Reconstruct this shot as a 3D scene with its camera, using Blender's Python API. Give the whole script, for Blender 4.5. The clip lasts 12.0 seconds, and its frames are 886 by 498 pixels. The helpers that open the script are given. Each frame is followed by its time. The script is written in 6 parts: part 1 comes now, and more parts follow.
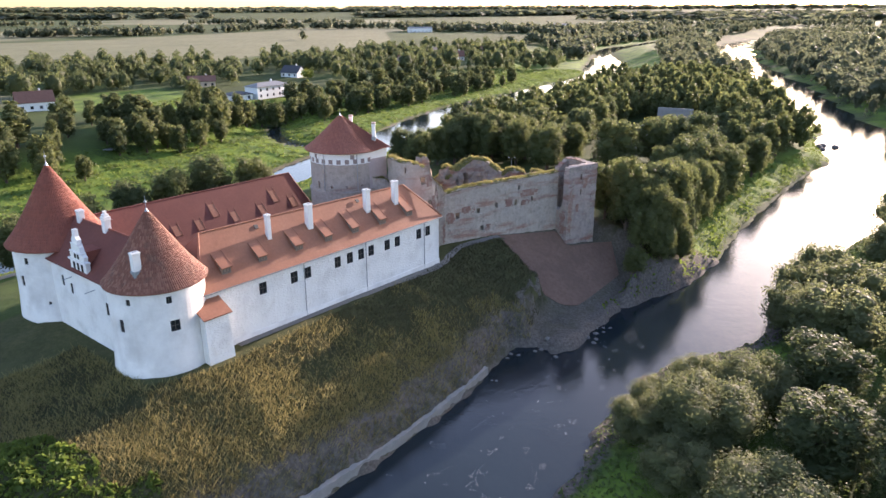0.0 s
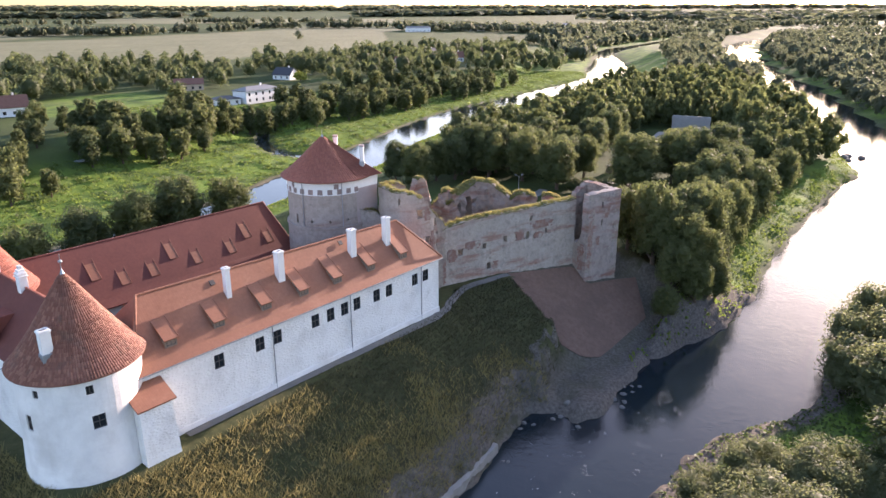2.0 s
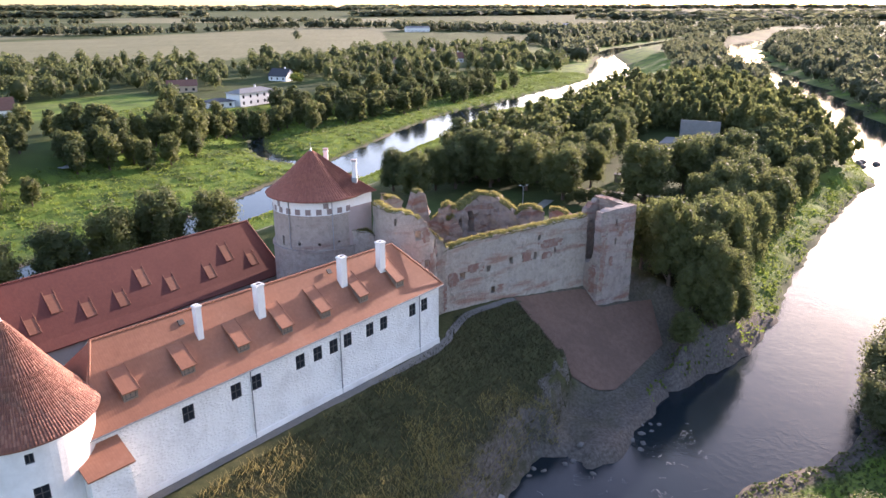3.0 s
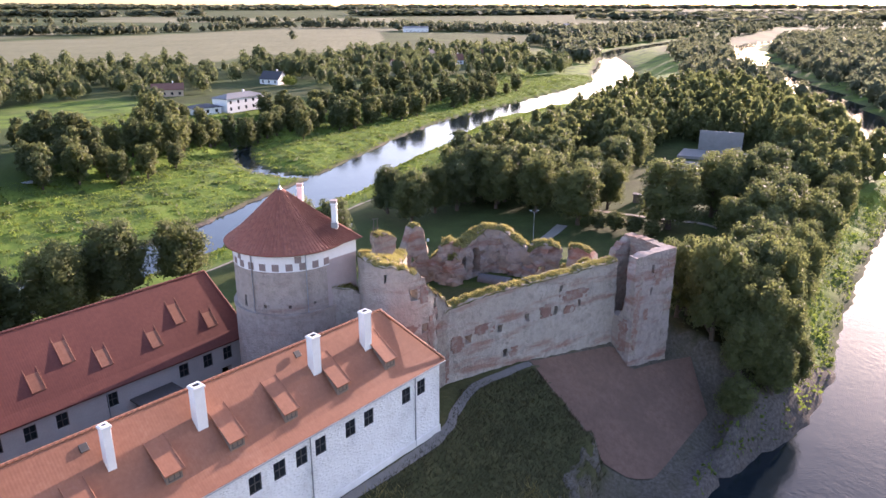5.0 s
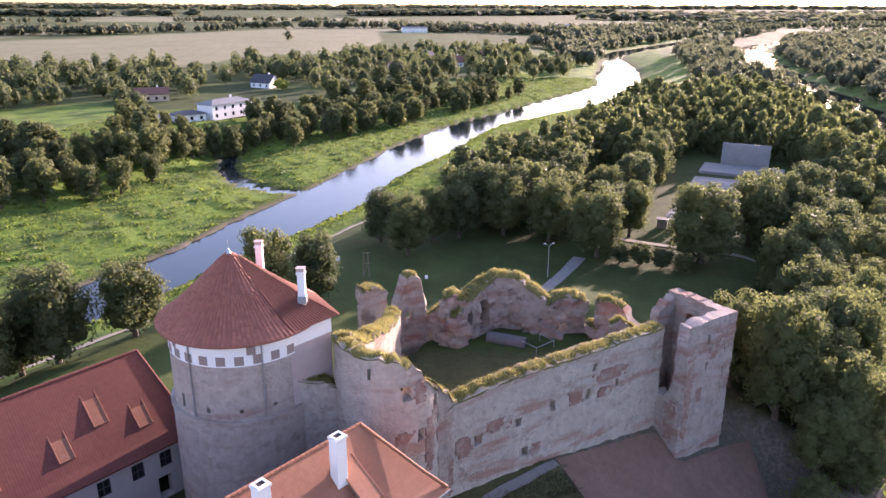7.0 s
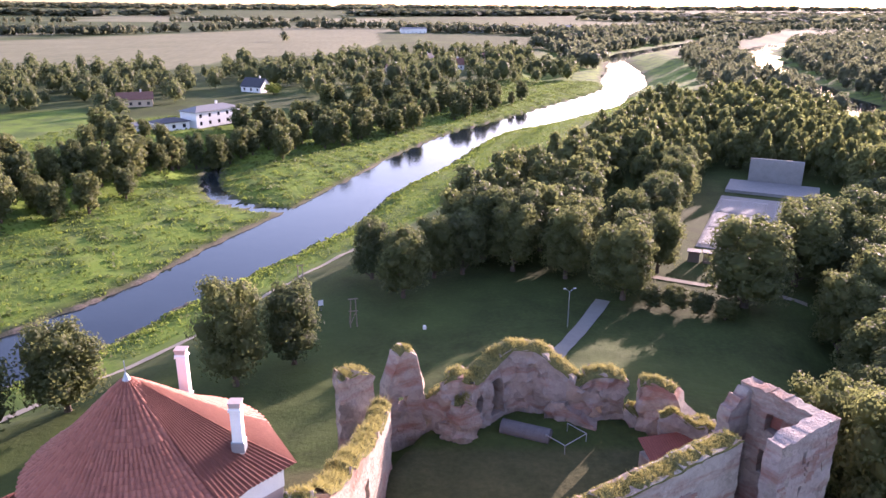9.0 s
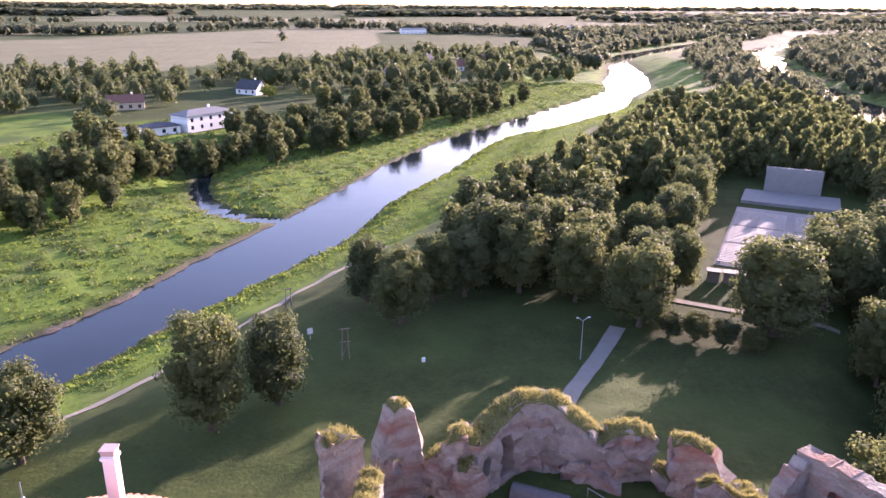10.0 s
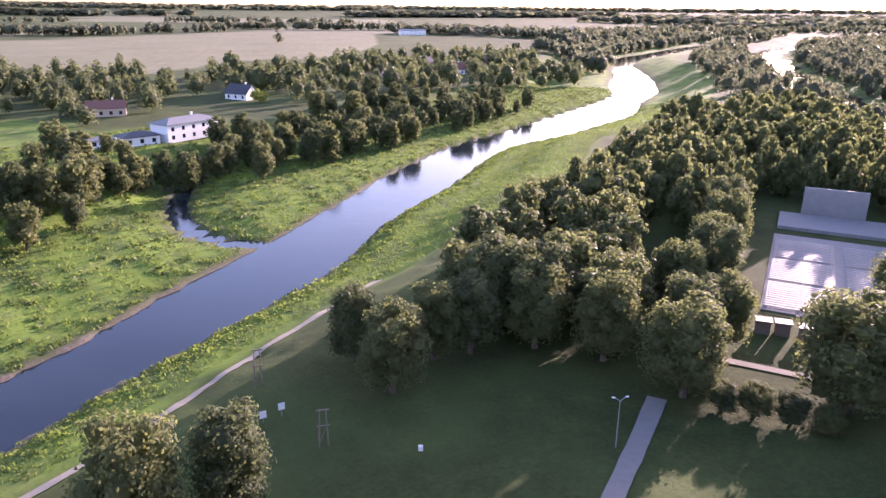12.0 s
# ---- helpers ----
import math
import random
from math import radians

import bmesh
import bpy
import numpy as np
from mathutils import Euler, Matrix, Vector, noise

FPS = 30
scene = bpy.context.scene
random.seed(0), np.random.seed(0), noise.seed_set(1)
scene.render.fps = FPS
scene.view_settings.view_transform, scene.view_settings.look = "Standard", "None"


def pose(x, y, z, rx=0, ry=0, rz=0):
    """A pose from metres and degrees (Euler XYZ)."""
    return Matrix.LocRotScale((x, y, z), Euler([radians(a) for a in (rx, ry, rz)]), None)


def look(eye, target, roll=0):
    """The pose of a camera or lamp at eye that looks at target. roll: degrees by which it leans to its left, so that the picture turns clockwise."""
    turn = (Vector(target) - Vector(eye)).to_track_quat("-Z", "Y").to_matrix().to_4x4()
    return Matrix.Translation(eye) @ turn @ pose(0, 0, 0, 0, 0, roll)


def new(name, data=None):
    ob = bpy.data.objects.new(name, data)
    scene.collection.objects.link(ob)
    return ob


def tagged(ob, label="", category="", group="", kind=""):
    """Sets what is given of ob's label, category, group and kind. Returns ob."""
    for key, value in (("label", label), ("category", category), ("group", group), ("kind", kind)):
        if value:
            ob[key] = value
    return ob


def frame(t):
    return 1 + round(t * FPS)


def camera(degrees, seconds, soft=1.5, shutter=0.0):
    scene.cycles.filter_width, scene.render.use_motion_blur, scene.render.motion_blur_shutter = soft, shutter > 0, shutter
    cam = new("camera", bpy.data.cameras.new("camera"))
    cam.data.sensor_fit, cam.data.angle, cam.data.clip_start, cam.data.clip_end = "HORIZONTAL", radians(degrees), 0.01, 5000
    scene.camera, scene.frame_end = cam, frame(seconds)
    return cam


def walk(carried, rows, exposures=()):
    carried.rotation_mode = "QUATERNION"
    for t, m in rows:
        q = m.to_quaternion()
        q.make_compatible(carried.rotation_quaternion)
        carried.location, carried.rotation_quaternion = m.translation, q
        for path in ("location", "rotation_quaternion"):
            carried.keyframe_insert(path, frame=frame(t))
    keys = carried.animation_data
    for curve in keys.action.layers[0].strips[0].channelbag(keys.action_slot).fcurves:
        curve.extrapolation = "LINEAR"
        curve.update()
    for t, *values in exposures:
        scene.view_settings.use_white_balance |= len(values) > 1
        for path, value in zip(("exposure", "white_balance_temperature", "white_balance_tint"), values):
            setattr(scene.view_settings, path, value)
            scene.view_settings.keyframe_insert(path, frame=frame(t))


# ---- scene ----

cam = camera(63.0, 12.0, soft=1.5)
ROWS = [  # seconds, eye, yaw, pitch, roll
    (0, 1.015, -0.711, 53.657, 0.057, -18.551, -0.201),
    (1, 0.824, 9.343, 53.852, -0.009, -18.588, -0.151),
    (2, 0.639, 19.429, 54.031, -0.070, -18.619, -0.098),
    (3, 0.462, 29.540, 54.192, -0.125, -18.643, -0.042),
    (4, 0.292, 39.671, 54.336, -0.175, -18.660, 0.017),
    (5, 0.129, 49.816, 54.462, -0.220, -18.671, 0.078),
    (6, -0.026, 59.971, 54.572, -0.260, -18.675, 0.141),
    (7, -0.175, 70.129, 54.664, -0.295, -18.673, 0.207),
    (8, -0.316, 80.284, 54.739, -0.324, -18.664, 0.276),
    (9, -0.451, 90.432, 54.796, -0.349, -18.649, 0.348),
    (10, -0.578, 100.567, 54.836, -0.368, -18.627, 0.422),
    (11, -0.698, 110.684, 54.860, -0.383, -18.598, 0.499),
    (12, -0.811, 120.776, 54.865, -0.392, -18.563, 0.578),
]
walk(cam, [(t, pose(x, y, z, 90 + pitch, -roll, yaw)) for t, x, y, z, yaw, pitch, roll in ROWS],
     exposures=[(0.0, 1.82, 6000, 28), (5.5, 1.97, 6000, 38), (12.0, 2.08, 5800, 52)])

# ---- light ----
SUN_AZ, SUN_EL = 37.5, 11.4
world = bpy.data.worlds.new("sky")
scene.world = world
world.use_nodes = True
_wn = world.node_tree.nodes
_sky = _wn.new("ShaderNodeTexSky")
_sky.sky_type = "NISHITA"
_sky.sun_disc = False
_sky.sun_elevation, _sky.sun_rotation = radians(SUN_EL), radians(SUN_AZ)
_sky.air_density, _sky.dust_density = 1.0, 1.2
_wn["Background"].inputs["Strength"].default_value = 0.15
world.node_tree.links.new(_sky.outputs[0], _wn["Background"].inputs["Color"])
sun = new("sun", bpy.data.lights.new("sun", "SUN"))
sun.data.energy, sun.data.angle, sun.data.color = 5.0, radians(0.6), (1.0, 0.82, 0.60)
_sd = Vector((math.sin(radians(SUN_AZ)) * math.cos(radians(SUN_EL)), math.cos(radians(SUN_AZ)) * math.cos(radians(SUN_EL)), math.sin(radians(SUN_EL))))
sun.matrix_world = look(_sd * 500, (0, 0, 0))


# ---- materials ----
class Nodes:
    """A node material with a Principled shader and short calls for textures."""

    def __init__(self, name, rough=0.8, spec=0.3):
        self.m = bpy.data.materials.new(name)
        self.m.use_nodes = True
        self.t = self.m.node_tree
        self.p = self.t.nodes["Principled BSDF"]
        self.p.inputs["Roughness"].default_value = rough
        self.p.inputs["Specular IOR Level"].default_value = spec
        self.co = self.t.nodes.new("ShaderNodeTexCoord").outputs["Object"]

    def link(self, a, b):
        self.t.links.new(a, b)

    def put(self, socket, v):
        if isinstance(v, bpy.types.NodeSocket):
            self.link(v, socket)
        elif isinstance(v, tuple):
            socket.default_value = (*v, 1.0)[:4]
        else:
            socket.default_value = v

    def noise(self, scale, detail=4.0, rough=0.6, vec=None, stretch=None):
        n = self.t.nodes.new("ShaderNodeTexNoise")
        n.inputs["Scale"].default_value = scale
        n.inputs["Detail"].default_value = detail
        n.inputs["Roughness"].default_value = rough
        v = vec or self.co
        if stretch:
            mp = self.t.nodes.new("ShaderNodeMapping")
            mp.inputs["Scale"].default_value = stretch
            self.link(v, mp.inputs["Vector"])
            v = mp.outputs[0]
        self.link(v, n.inputs["Vector"])
        return n.outputs["Fac"]

    def voronoi(self, scale, out="Distance", feature="F1", vec=None):
        n = self.t.nodes.new("ShaderNodeTexVoronoi")
        n.feature = feature
        n.inputs["Scale"].default_value = scale
        self.link(vec or self.co, n.inputs["Vector"])
        return n.outputs[out]

    def wave(self, scale, axis="X", distort=0.0, profile="SIN"):
        n = self.t.nodes.new("ShaderNodeTexWave")
        n.bands_direction, n.wave_profile = axis, profile
        n.inputs["Scale"].default_value = scale
        n.inputs["Distortion"].default_value = distort
        self.link(self.co, n.inputs["Vector"])
        return n.outputs["Fac"]

    def ramp(self, fac, *stops):
        n = self.t.nodes.new("ShaderNodeValToRGB")
        e = n.color_ramp.elements
        while len(e) < len(stops):
            e.new(0.5)
        for k, (pos, col) in zip(e, stops):
            k.position, k.color = pos, (*((col,) * 3 if isinstance(col, float) else col), 1.0)
        self.link(fac, n.inputs["Fac"])
        return n.outputs["Color"]

    def mix(self, fac, a, b, kind="MIX"):
        n = self.t.nodes.new("ShaderNodeMix")
        n.data_type, n.blend_type = "RGBA", kind
        self.put(n.inputs[0], fac)
        self.put(n.inputs[6], a)
        self.put(n.inputs[7], b)
        return n.outputs[2]

    def math(self, op, a, b=0.0):
        n = self.t.nodes.new("ShaderNodeMath")
        n.operation = op
        self.put(n.inputs[0], a)
        self.put(n.inputs[1], b)
        return n.outputs[0]

    def bump(self, height, strength=0.4, dist=0.05, after=None):
        n = self.t.nodes.new("ShaderNodeBump")
        n.inputs["Strength"].default_value = strength
        n.inputs["Distance"].default_value = dist
        self.link(height, n.inputs["Height"])
        if after:
            self.link(after, n.inputs["Normal"])
        self.link(n.outputs[0], self.p.inputs["Normal"])
        return n.outputs[0]

    def attr(self, name, out="Color"):
        n = self.t.nodes.new("ShaderNodeAttribute")
        n.attribute_name = name
        return n.outputs[out]

    def island(self):
        return self.t.nodes.new("ShaderNodeNewGeometry").outputs["Random Per Island"]

    def rand(self):
        return self.t.nodes.new("ShaderNodeObjectInfo").outputs["Random"]

    def color(self, c):
        self.put(self.p.inputs["Base Color"], c)
        return self


def plain(name, c, rough=0.7, metal=0.0, var=0.25, scale=3.0, bump=0.0):
    n = Nodes(name, rough)
    n.p.inputs["Metallic"].default_value = metal
    f = n.mix(0.5, n.noise(scale), n.noise(scale * 9))
    n.color(n.ramp(f, (0.3, tuple(v * (1 - var) for v in c)), (0.7, tuple(min(1, v * (1 + var)) for v in c))))
    if bump:
        n.bump(n.noise(scale * 9), bump)
    return n.m


def n_mid(a, b, f=0.5):
    return tuple(u + (v - u) * f for u, v in zip(a, b))


def leafy(name, dark, light, warm, through_=0.35, patch=0.3):
    n = Nodes(name, 0.65, 0.25)
    c = n.mix(n.noise(0.35), n.ramp(n.island(), (0.0, dark), (0.55, light), (1.0, n_mid(light, warm))), n_mid(dark, light))
    c = n.mix(n.ramp(n.noise(0.07, 4, 0.65), (0.42, 0.0), (0.6, patch)), c, tuple(v * 0.75 for v in dark))
    c = n.mix(n.rand(), c, n.mix(0.5, c, warm))
    n.color(c)
    tr = n.t.nodes.new("ShaderNodeBsdfTranslucent")
    n.put(tr.inputs["Color"], n.mix(0.5, c, tuple(min(1, v * 1.55) for v in warm)))
    mx = n.t.nodes.new("ShaderNodeMixShader")
    mx.inputs[0].default_value = through_
    n.link(n.p.outputs[0], mx.inputs[1])
    n.link(tr.outputs[0], mx.inputs[2])
    n.link(mx.outputs[0], n.t.nodes["Material Output"].inputs["Surface"])
    return n.m


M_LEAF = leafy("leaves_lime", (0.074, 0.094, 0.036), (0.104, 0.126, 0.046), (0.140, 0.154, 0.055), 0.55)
M_LEAF2 = leafy("leaves_dark", (0.058, 0.078, 0.034), (0.082, 0.104, 0.043), (0.112, 0.130, 0.052), 0.55)
# far foliage: distance haze mixed into the leaf colour, paler and greyer
M_LEAF_HAZE = leafy("leaves_far_woods_haze", (0.088, 0.102, 0.058), (0.108, 0.122, 0.068), (0.128, 0.138, 0.078), 0.55, 0.2)
M_WILLOW = leafy("leaves_willow", (0.095, 0.112, 0.048), (0.14, 0.157, 0.070), (0.175, 0.187, 0.082), 0.55)
M_YELLOW = leafy("leaves_yellow_green", (0.16, 0.20, 0.035), (0.22, 0.26, 0.045), (0.28, 0.30, 0.06), 0.5)
M_GRASS = leafy("grass_blades", (0.075, 0.115, 0.020), (0.105, 0.152, 0.026), (0.135, 0.180, 0.034), 0.5, 0.7)
M_HERB = leafy("dark_herbs", (0.05, 0.082, 0.022), (0.075, 0.115, 0.03), (0.11, 0.14, 0.04), 0.4)
# slope grass pair: gold brightened for sunlight, dull green darkened for shade
M_DRY_SUNLIT = leafy("dry_sunlit_grass_blades", (0.12, 0.115, 0.048), (0.19, 0.172, 0.070), (0.27, 0.228, 0.09), 0.5)
M_SLOPE = leafy("dull_shaded_slope_grass", (0.036, 0.039, 0.018), (0.055, 0.056, 0.025), (0.085, 0.077, 0.037), 0.3)
M_WALLGRASS = leafy("wall_top_grass", (0.12, 0.125, 0.035), (0.21, 0.20, 0.06), (0.31, 0.28, 0.10), 0.45)
M_BARK = plain("bark", (0.10, 0.075, 0.055), 0.9, var=0.4, scale=2.0, bump=0.6)


def white_wall():
    n = Nodes("whitewashed_masonry", 0.85, 0.2)
    big = n.noise(0.25, 5)
    fine = n.noise(6.0, 5)
    c = n.ramp(big, (0.32, (0.62, 0.61, 0.585)), (0.5, (0.77, 0.765, 0.74)), (0.75, (0.82, 0.815, 0.79)))
    c = n.mix(n.ramp(n.noise(0.55, 6, 0.7), (0.55, 0.0), (0.72, 0.45)), c, (0.50, 0.47, 0.42))
    c = n.mix(n.ramp(n.noise(1.2, 3, 0.5, stretch=(1, 1, 0.12)), (0.6, 0.0), (0.8, 0.3)), c, (0.55, 0.53, 0.49))
    n.color(n.mix(n.ramp(fine, (0.35, 0.25), (0.65, 0.0)), c, (0.58, 0.57, 0.55)))
    mp = n.t.nodes.new("ShaderNodeMapping")
    mp.inputs["Scale"].default_value = (1.0, 1.0, 1.7)
    n.link(n.co, mp.inputs["Vector"])
    stones = n.voronoi(2.7, vec=mp.outputs[0])
    n.bump(n.mix(0.35, n.ramp(stones, (0.05, 1.0), (0.55, 0.0)), n.noise(4.0, 5)), 0.9, 0.10)
    return n.m


M_WHITE = white_wall()


def plaster():
    n = Nodes("smooth_lime_plaster", 0.85, 0.2)
    c = n.ramp(n.noise(0.3, 5), (0.35, (0.66, 0.65, 0.63)), (0.7, (0.80, 0.79, 0.765)))
    c = n.mix(n.ramp(n.noise(0.18, 6, 0.65), (0.48, 0.0), (0.66, 0.6)), c, (0.50, 0.485, 0.46))
    n.color(n.mix(n.ramp(n.noise(1.0, 4, 0.5, stretch=(1, 1, 0.1)), (0.58, 0.0), (0.8, 0.3)), c, (0.5, 0.47, 0.43)))
    n.bump(n.noise(2.5, 6), 0.35, 0.06)
    return n.m


M_PLASTER = plaster()


def tiles(name, axis, a, b, c3, old=0.0, rows=True):
    n = Nodes(name, 0.75, 0.25)
    big = n.noise(0.22, 4)
    c = n.ramp(n.mix(0.45, big, n.noise(2.8, 3)), (0.3, a), (0.55, b), (0.8, c3))
    c = n.mix(n.ramp(n.voronoi(3.4, "Color"), (0.0, 0.0), (1.0, 0.28)), c, tuple(v * 0.72 for v in b))
    if old:
        c = n.mix(n.ramp(n.noise(0.8, 6, 0.7), (0.52, 0.0), (0.66, old)), c, (0.13, 0.095, 0.075))
    if not axis:
        c = n.mix(n.ramp(n.island(), (0.0, 0.0), (0.55, 0.0), (0.8, 0.2 + old * 0.45), (1.0, 0.1)), n.mix(n.ramp(n.island(), (0.0, 0.22), (0.4, 0.0)), c, (0.10, 0.055, 0.045)), tuple(min(1, v * 1.25) for v in c3))
    n.color(c)
    if axis:
        cols = n.wave(1.35, axis)
        rws = n.wave(0.95, "Z", profile="SAW")
        n.bump(n.mix(0.5, cols, rws), 0.09, 0.05)
    else:
        n.bump(n.noise(7.0), 0.35, 0.04)
    return n.m


M_TILE_X = tiles("clay_roof_tiles", "X", (0.225, 0.095, 0.055), (0.285, 0.125, 0.074), (0.35, 0.18, 0.115))
M_TILE_XR = tiles("dark_red_roof_tiles", "X", (0.125, 0.042, 0.031), (0.165, 0.056, 0.040), (0.205, 0.08, 0.056))
M_TILE_CONE = tiles("red_cone_tiles", "", (0.19, 0.062, 0.044), (0.24, 0.078, 0.052), (0.28, 0.10, 0.066))
M_TILE_OLD = tiles("weathered_cone_tiles", "", (0.165, 0.072, 0.052), (0.225, 0.098, 0.07), (0.34, 0.18, 0.125), 0.5)
M_TILE_KEEP = tiles("keep_roof_tiles", "", (0.25, 0.095, 0.07), (0.31, 0.12, 0.086), (0.36, 0.16, 0.115))


def rubble(name, grey=(0.385, 0.335, 0.275), red=(0.29, 0.13, 0.09), amount=0.5, scale=2.2):
    n = Nodes(name, 0.92, 0.15)
    cell = n.ramp(n.voronoi(scale, "Color"), (0.0, tuple(v * 0.62 for v in grey)), (0.5, grey), (1.0, tuple(min(1, v * 1.25) for v in grey)))
    c = n.mix(n.ramp(n.noise(0.35, 6, 0.65), (0.34, 0.0), (0.58, 0.85)), cell, n.ramp(n.noise(3.0, 5), (0.3, tuple(v * 0.95 for v in grey)), (0.7, tuple(min(1, v * 1.14) for v in grey))))
    brick = n.ramp(n.noise(7.0, 4, 0.7, stretch=(1, 1, 2.6)), (0.3, tuple(v * 0.62 for v in red)), (0.7, tuple(min(1, v * 1.2) for v in red)))
    c = n.mix(n.ramp(n.noise(0.34, 6, 0.62, stretch=(0.3, 0.3, 1.5)), (0.57 - 0.08 * amount, 0.0), (0.68 - 0.06 * amount, min(0.85, amount * 1.1))), c, brick)
    c = n.mix(n.ramp(n.noise(0.8, 7, 0.75), (0.50, 0.0), (0.68, 0.45)), c, tuple(v * 0.52 for v in grey))
    c = n.mix(n.ramp(n.noise(0.9, 4, 0.5, stretch=(1, 1, 0.12)), (0.56, 0.0), (0.75, 0.35)), c, tuple(v * 0.6 for v in grey))
    n.color(c)
    h = n.mix(0.6, n.ramp(n.voronoi(scale * 1.6), (0.05, 1.0), (0.6, 0.0)), n.noise(3.0, 8, 0.8))
    n.bump(h, 1.0, 0.14)
    return n.m


M_RUBBLE = rubble("old_rubble_masonry", (0.37, 0.325, 0.28), (0.28, 0.125, 0.09), 0.62, 2.4)
M_TURRET = rubble("mauve_rubble_and_brick", (0.325, 0.27, 0.24), (0.26, 0.115, 0.09), 0.9, 2.0)
M_RUBBLE_R = rubble("ruined_brick_and_rubble", (0.30, 0.255, 0.215), (0.27, 0.125, 0.09), 0.85, 1.8)
M_KEEP = rubble("keep_masonry", (0.36, 0.305, 0.262), (0.27, 0.15, 0.115), 0.6, 2.3)
M_PINK = plain("rose_lime_plaster", (0.40, 0.325, 0.30), 0.9, var=0.12, scale=0.8, bump=0.25)
M_BAND = plain("white_sgraffito_plaster", (0.74, 0.73, 0.70), 0.85, var=0.08, scale=1.5, bump=0.1)
M_SQUARE = plain("grey_sgraffito_square", (0.25, 0.195, 0.175), 0.9, var=0.12, scale=3.0)
M_GREYPL = plain("grey_courtyard_plaster", (0.47, 0.43, 0.385), 0.9, var=0.12, scale=0.7, bump=0.2)
M_DARK = plain("dark_recess", (0.03, 0.027, 0.025), 0.9)
M_REDREV = plain("brick_reveal", (0.30, 0.12, 0.09), 0.9, var=0.3, scale=6.0, bump=0.4)


def worn_brick():
    n = Nodes("worn_red_brick", 0.93, 0.12)
    c = n.ramp(n.noise(5.0, 5, 0.7, stretch=(1, 1, 2.4)), (0.3, (0.20, 0.115, 0.095)), (0.55, (0.27, 0.16, 0.13)), (0.75, (0.34, 0.235, 0.195)))
    n.color(n.mix(n.ramp(n.noise(0.9, 6, 0.7), (0.45, 0.0), (0.62, 0.75)), c, (0.34, 0.295, 0.25)))
    n.bump(n.mix(0.5, n.wave(4.2, "Z", 1.5), n.noise(5.0, 6, 0.8)), 0.8, 0.06)
    return n.m


M_BRICK = worn_brick()
M_FRAME = plain("dark_window_frame", (0.075, 0.068, 0.062), 0.6)
M_LEAD = plain("zinc_flashing", (0.30, 0.34, 0.37), 0.45, 0.6, 0.15, 2.0)
M_PIPE = plain("zinc_downpipe", (0.34, 0.35, 0.36), 0.45, 0.7, 0.15, 2.0)
M_WOOD = plain("weathered_timber", (0.20, 0.155, 0.12), 0.85, var=0.3, scale=4.0, bump=0.3)
M_STONE = plain("grey_stone", (0.15, 0.14, 0.125), 0.9, var=0.25, scale=1.2, bump=0.5)
M_STEEL = plain("galvanised_steel", (0.42, 0.43, 0.44), 0.5, 0.8, 0.1, 2.0)
M_CONC = plain("weathered_concrete", (0.26, 0.245, 0.22), 0.9, var=0.18, scale=0.8, bump=0.25)


def glass():
    n = Nodes("dark_window_glass", 0.08, 0.5)
    n.color((0.018, 0.021, 0.025))
    n.bump(n.noise(3.0, 2), 0.08, 0.02)
    return n.m


M_GLASS = glass()


def water():
    n = Nodes("river_water", 0.06, 0.5)
    n.p.inputs["IOR"].default_value = 1.33
    n.color(n.ramp(n.noise(0.02, 3), (0.3, (0.008, 0.013, 0.017)), (0.7, (0.016, 0.025, 0.030))))
    small = n.noise(1.3, 5, 0.65, stretch=(1.0, 0.6, 1))
    mid = n.noise(0.22, 4, 0.6)
    a = n.bump(mid, 0.10, 0.25)
    rough_zone = n.ramp(n.noise(0.03, 3), (0.42, 0.3), (0.6, 1.0))
    b = n.bump(n.math("MULTIPLY", small, rough_zone), 0.3, 0.12, a)
    n.p.inputs["Roughness"].default_value = 0.07
    return n.m


M_WATER = water()


# ---- plan: rivers, castle, heights ----
def curve_pts(pts, step=6.0):
    """A smooth line through a few plan points."""
    p = np.array(pts, float)
    out = []
    for i in range(len(p) - 1):
        a, b, c, d = p[max(i - 1, 0)], p[i], p[i + 1], p[min(i + 2, len(p) - 1)]
        k = max(2, int(np.hypot(*(c - b)) / step))
        for j in range(k):
            t = j / k
            out.append(0.5 * (2 * b + (c - a) * t + (2 * a - 5 * b + 4 * c - d) * t * t + (3 * b - a - 3 * c + d) * t ** 3))
    out.append(p[-1])
    return np.array(out)


# south river: castle bank and outer bank, downstream to upstream
S_IN = curve_pts([(-160, -20), (-60, 30), (-32, 51), (-13, 69), (4, 92), (13, 108), (20, 106), (26, 112), (33, 123), (46, 132), (60, 148), (72, 168), (104, 213), (128, 243), (141, 258), (152, 292), (171, 326), (164, 346), (171, 375), (203, 429), (254, 645), (330, 900), (470, 1200), (900, 1700)])
S_OUT = curve_pts([(-120, -60), (-20, 25), (12, 66), (24, 88), (36, 101), (54, 110), (66, 130), (95, 159), (117, 182), (165, 262), (195, 319), (212, 385), (256, 525), (285, 644), (365, 890), (500, 1180), (930, 1660)])
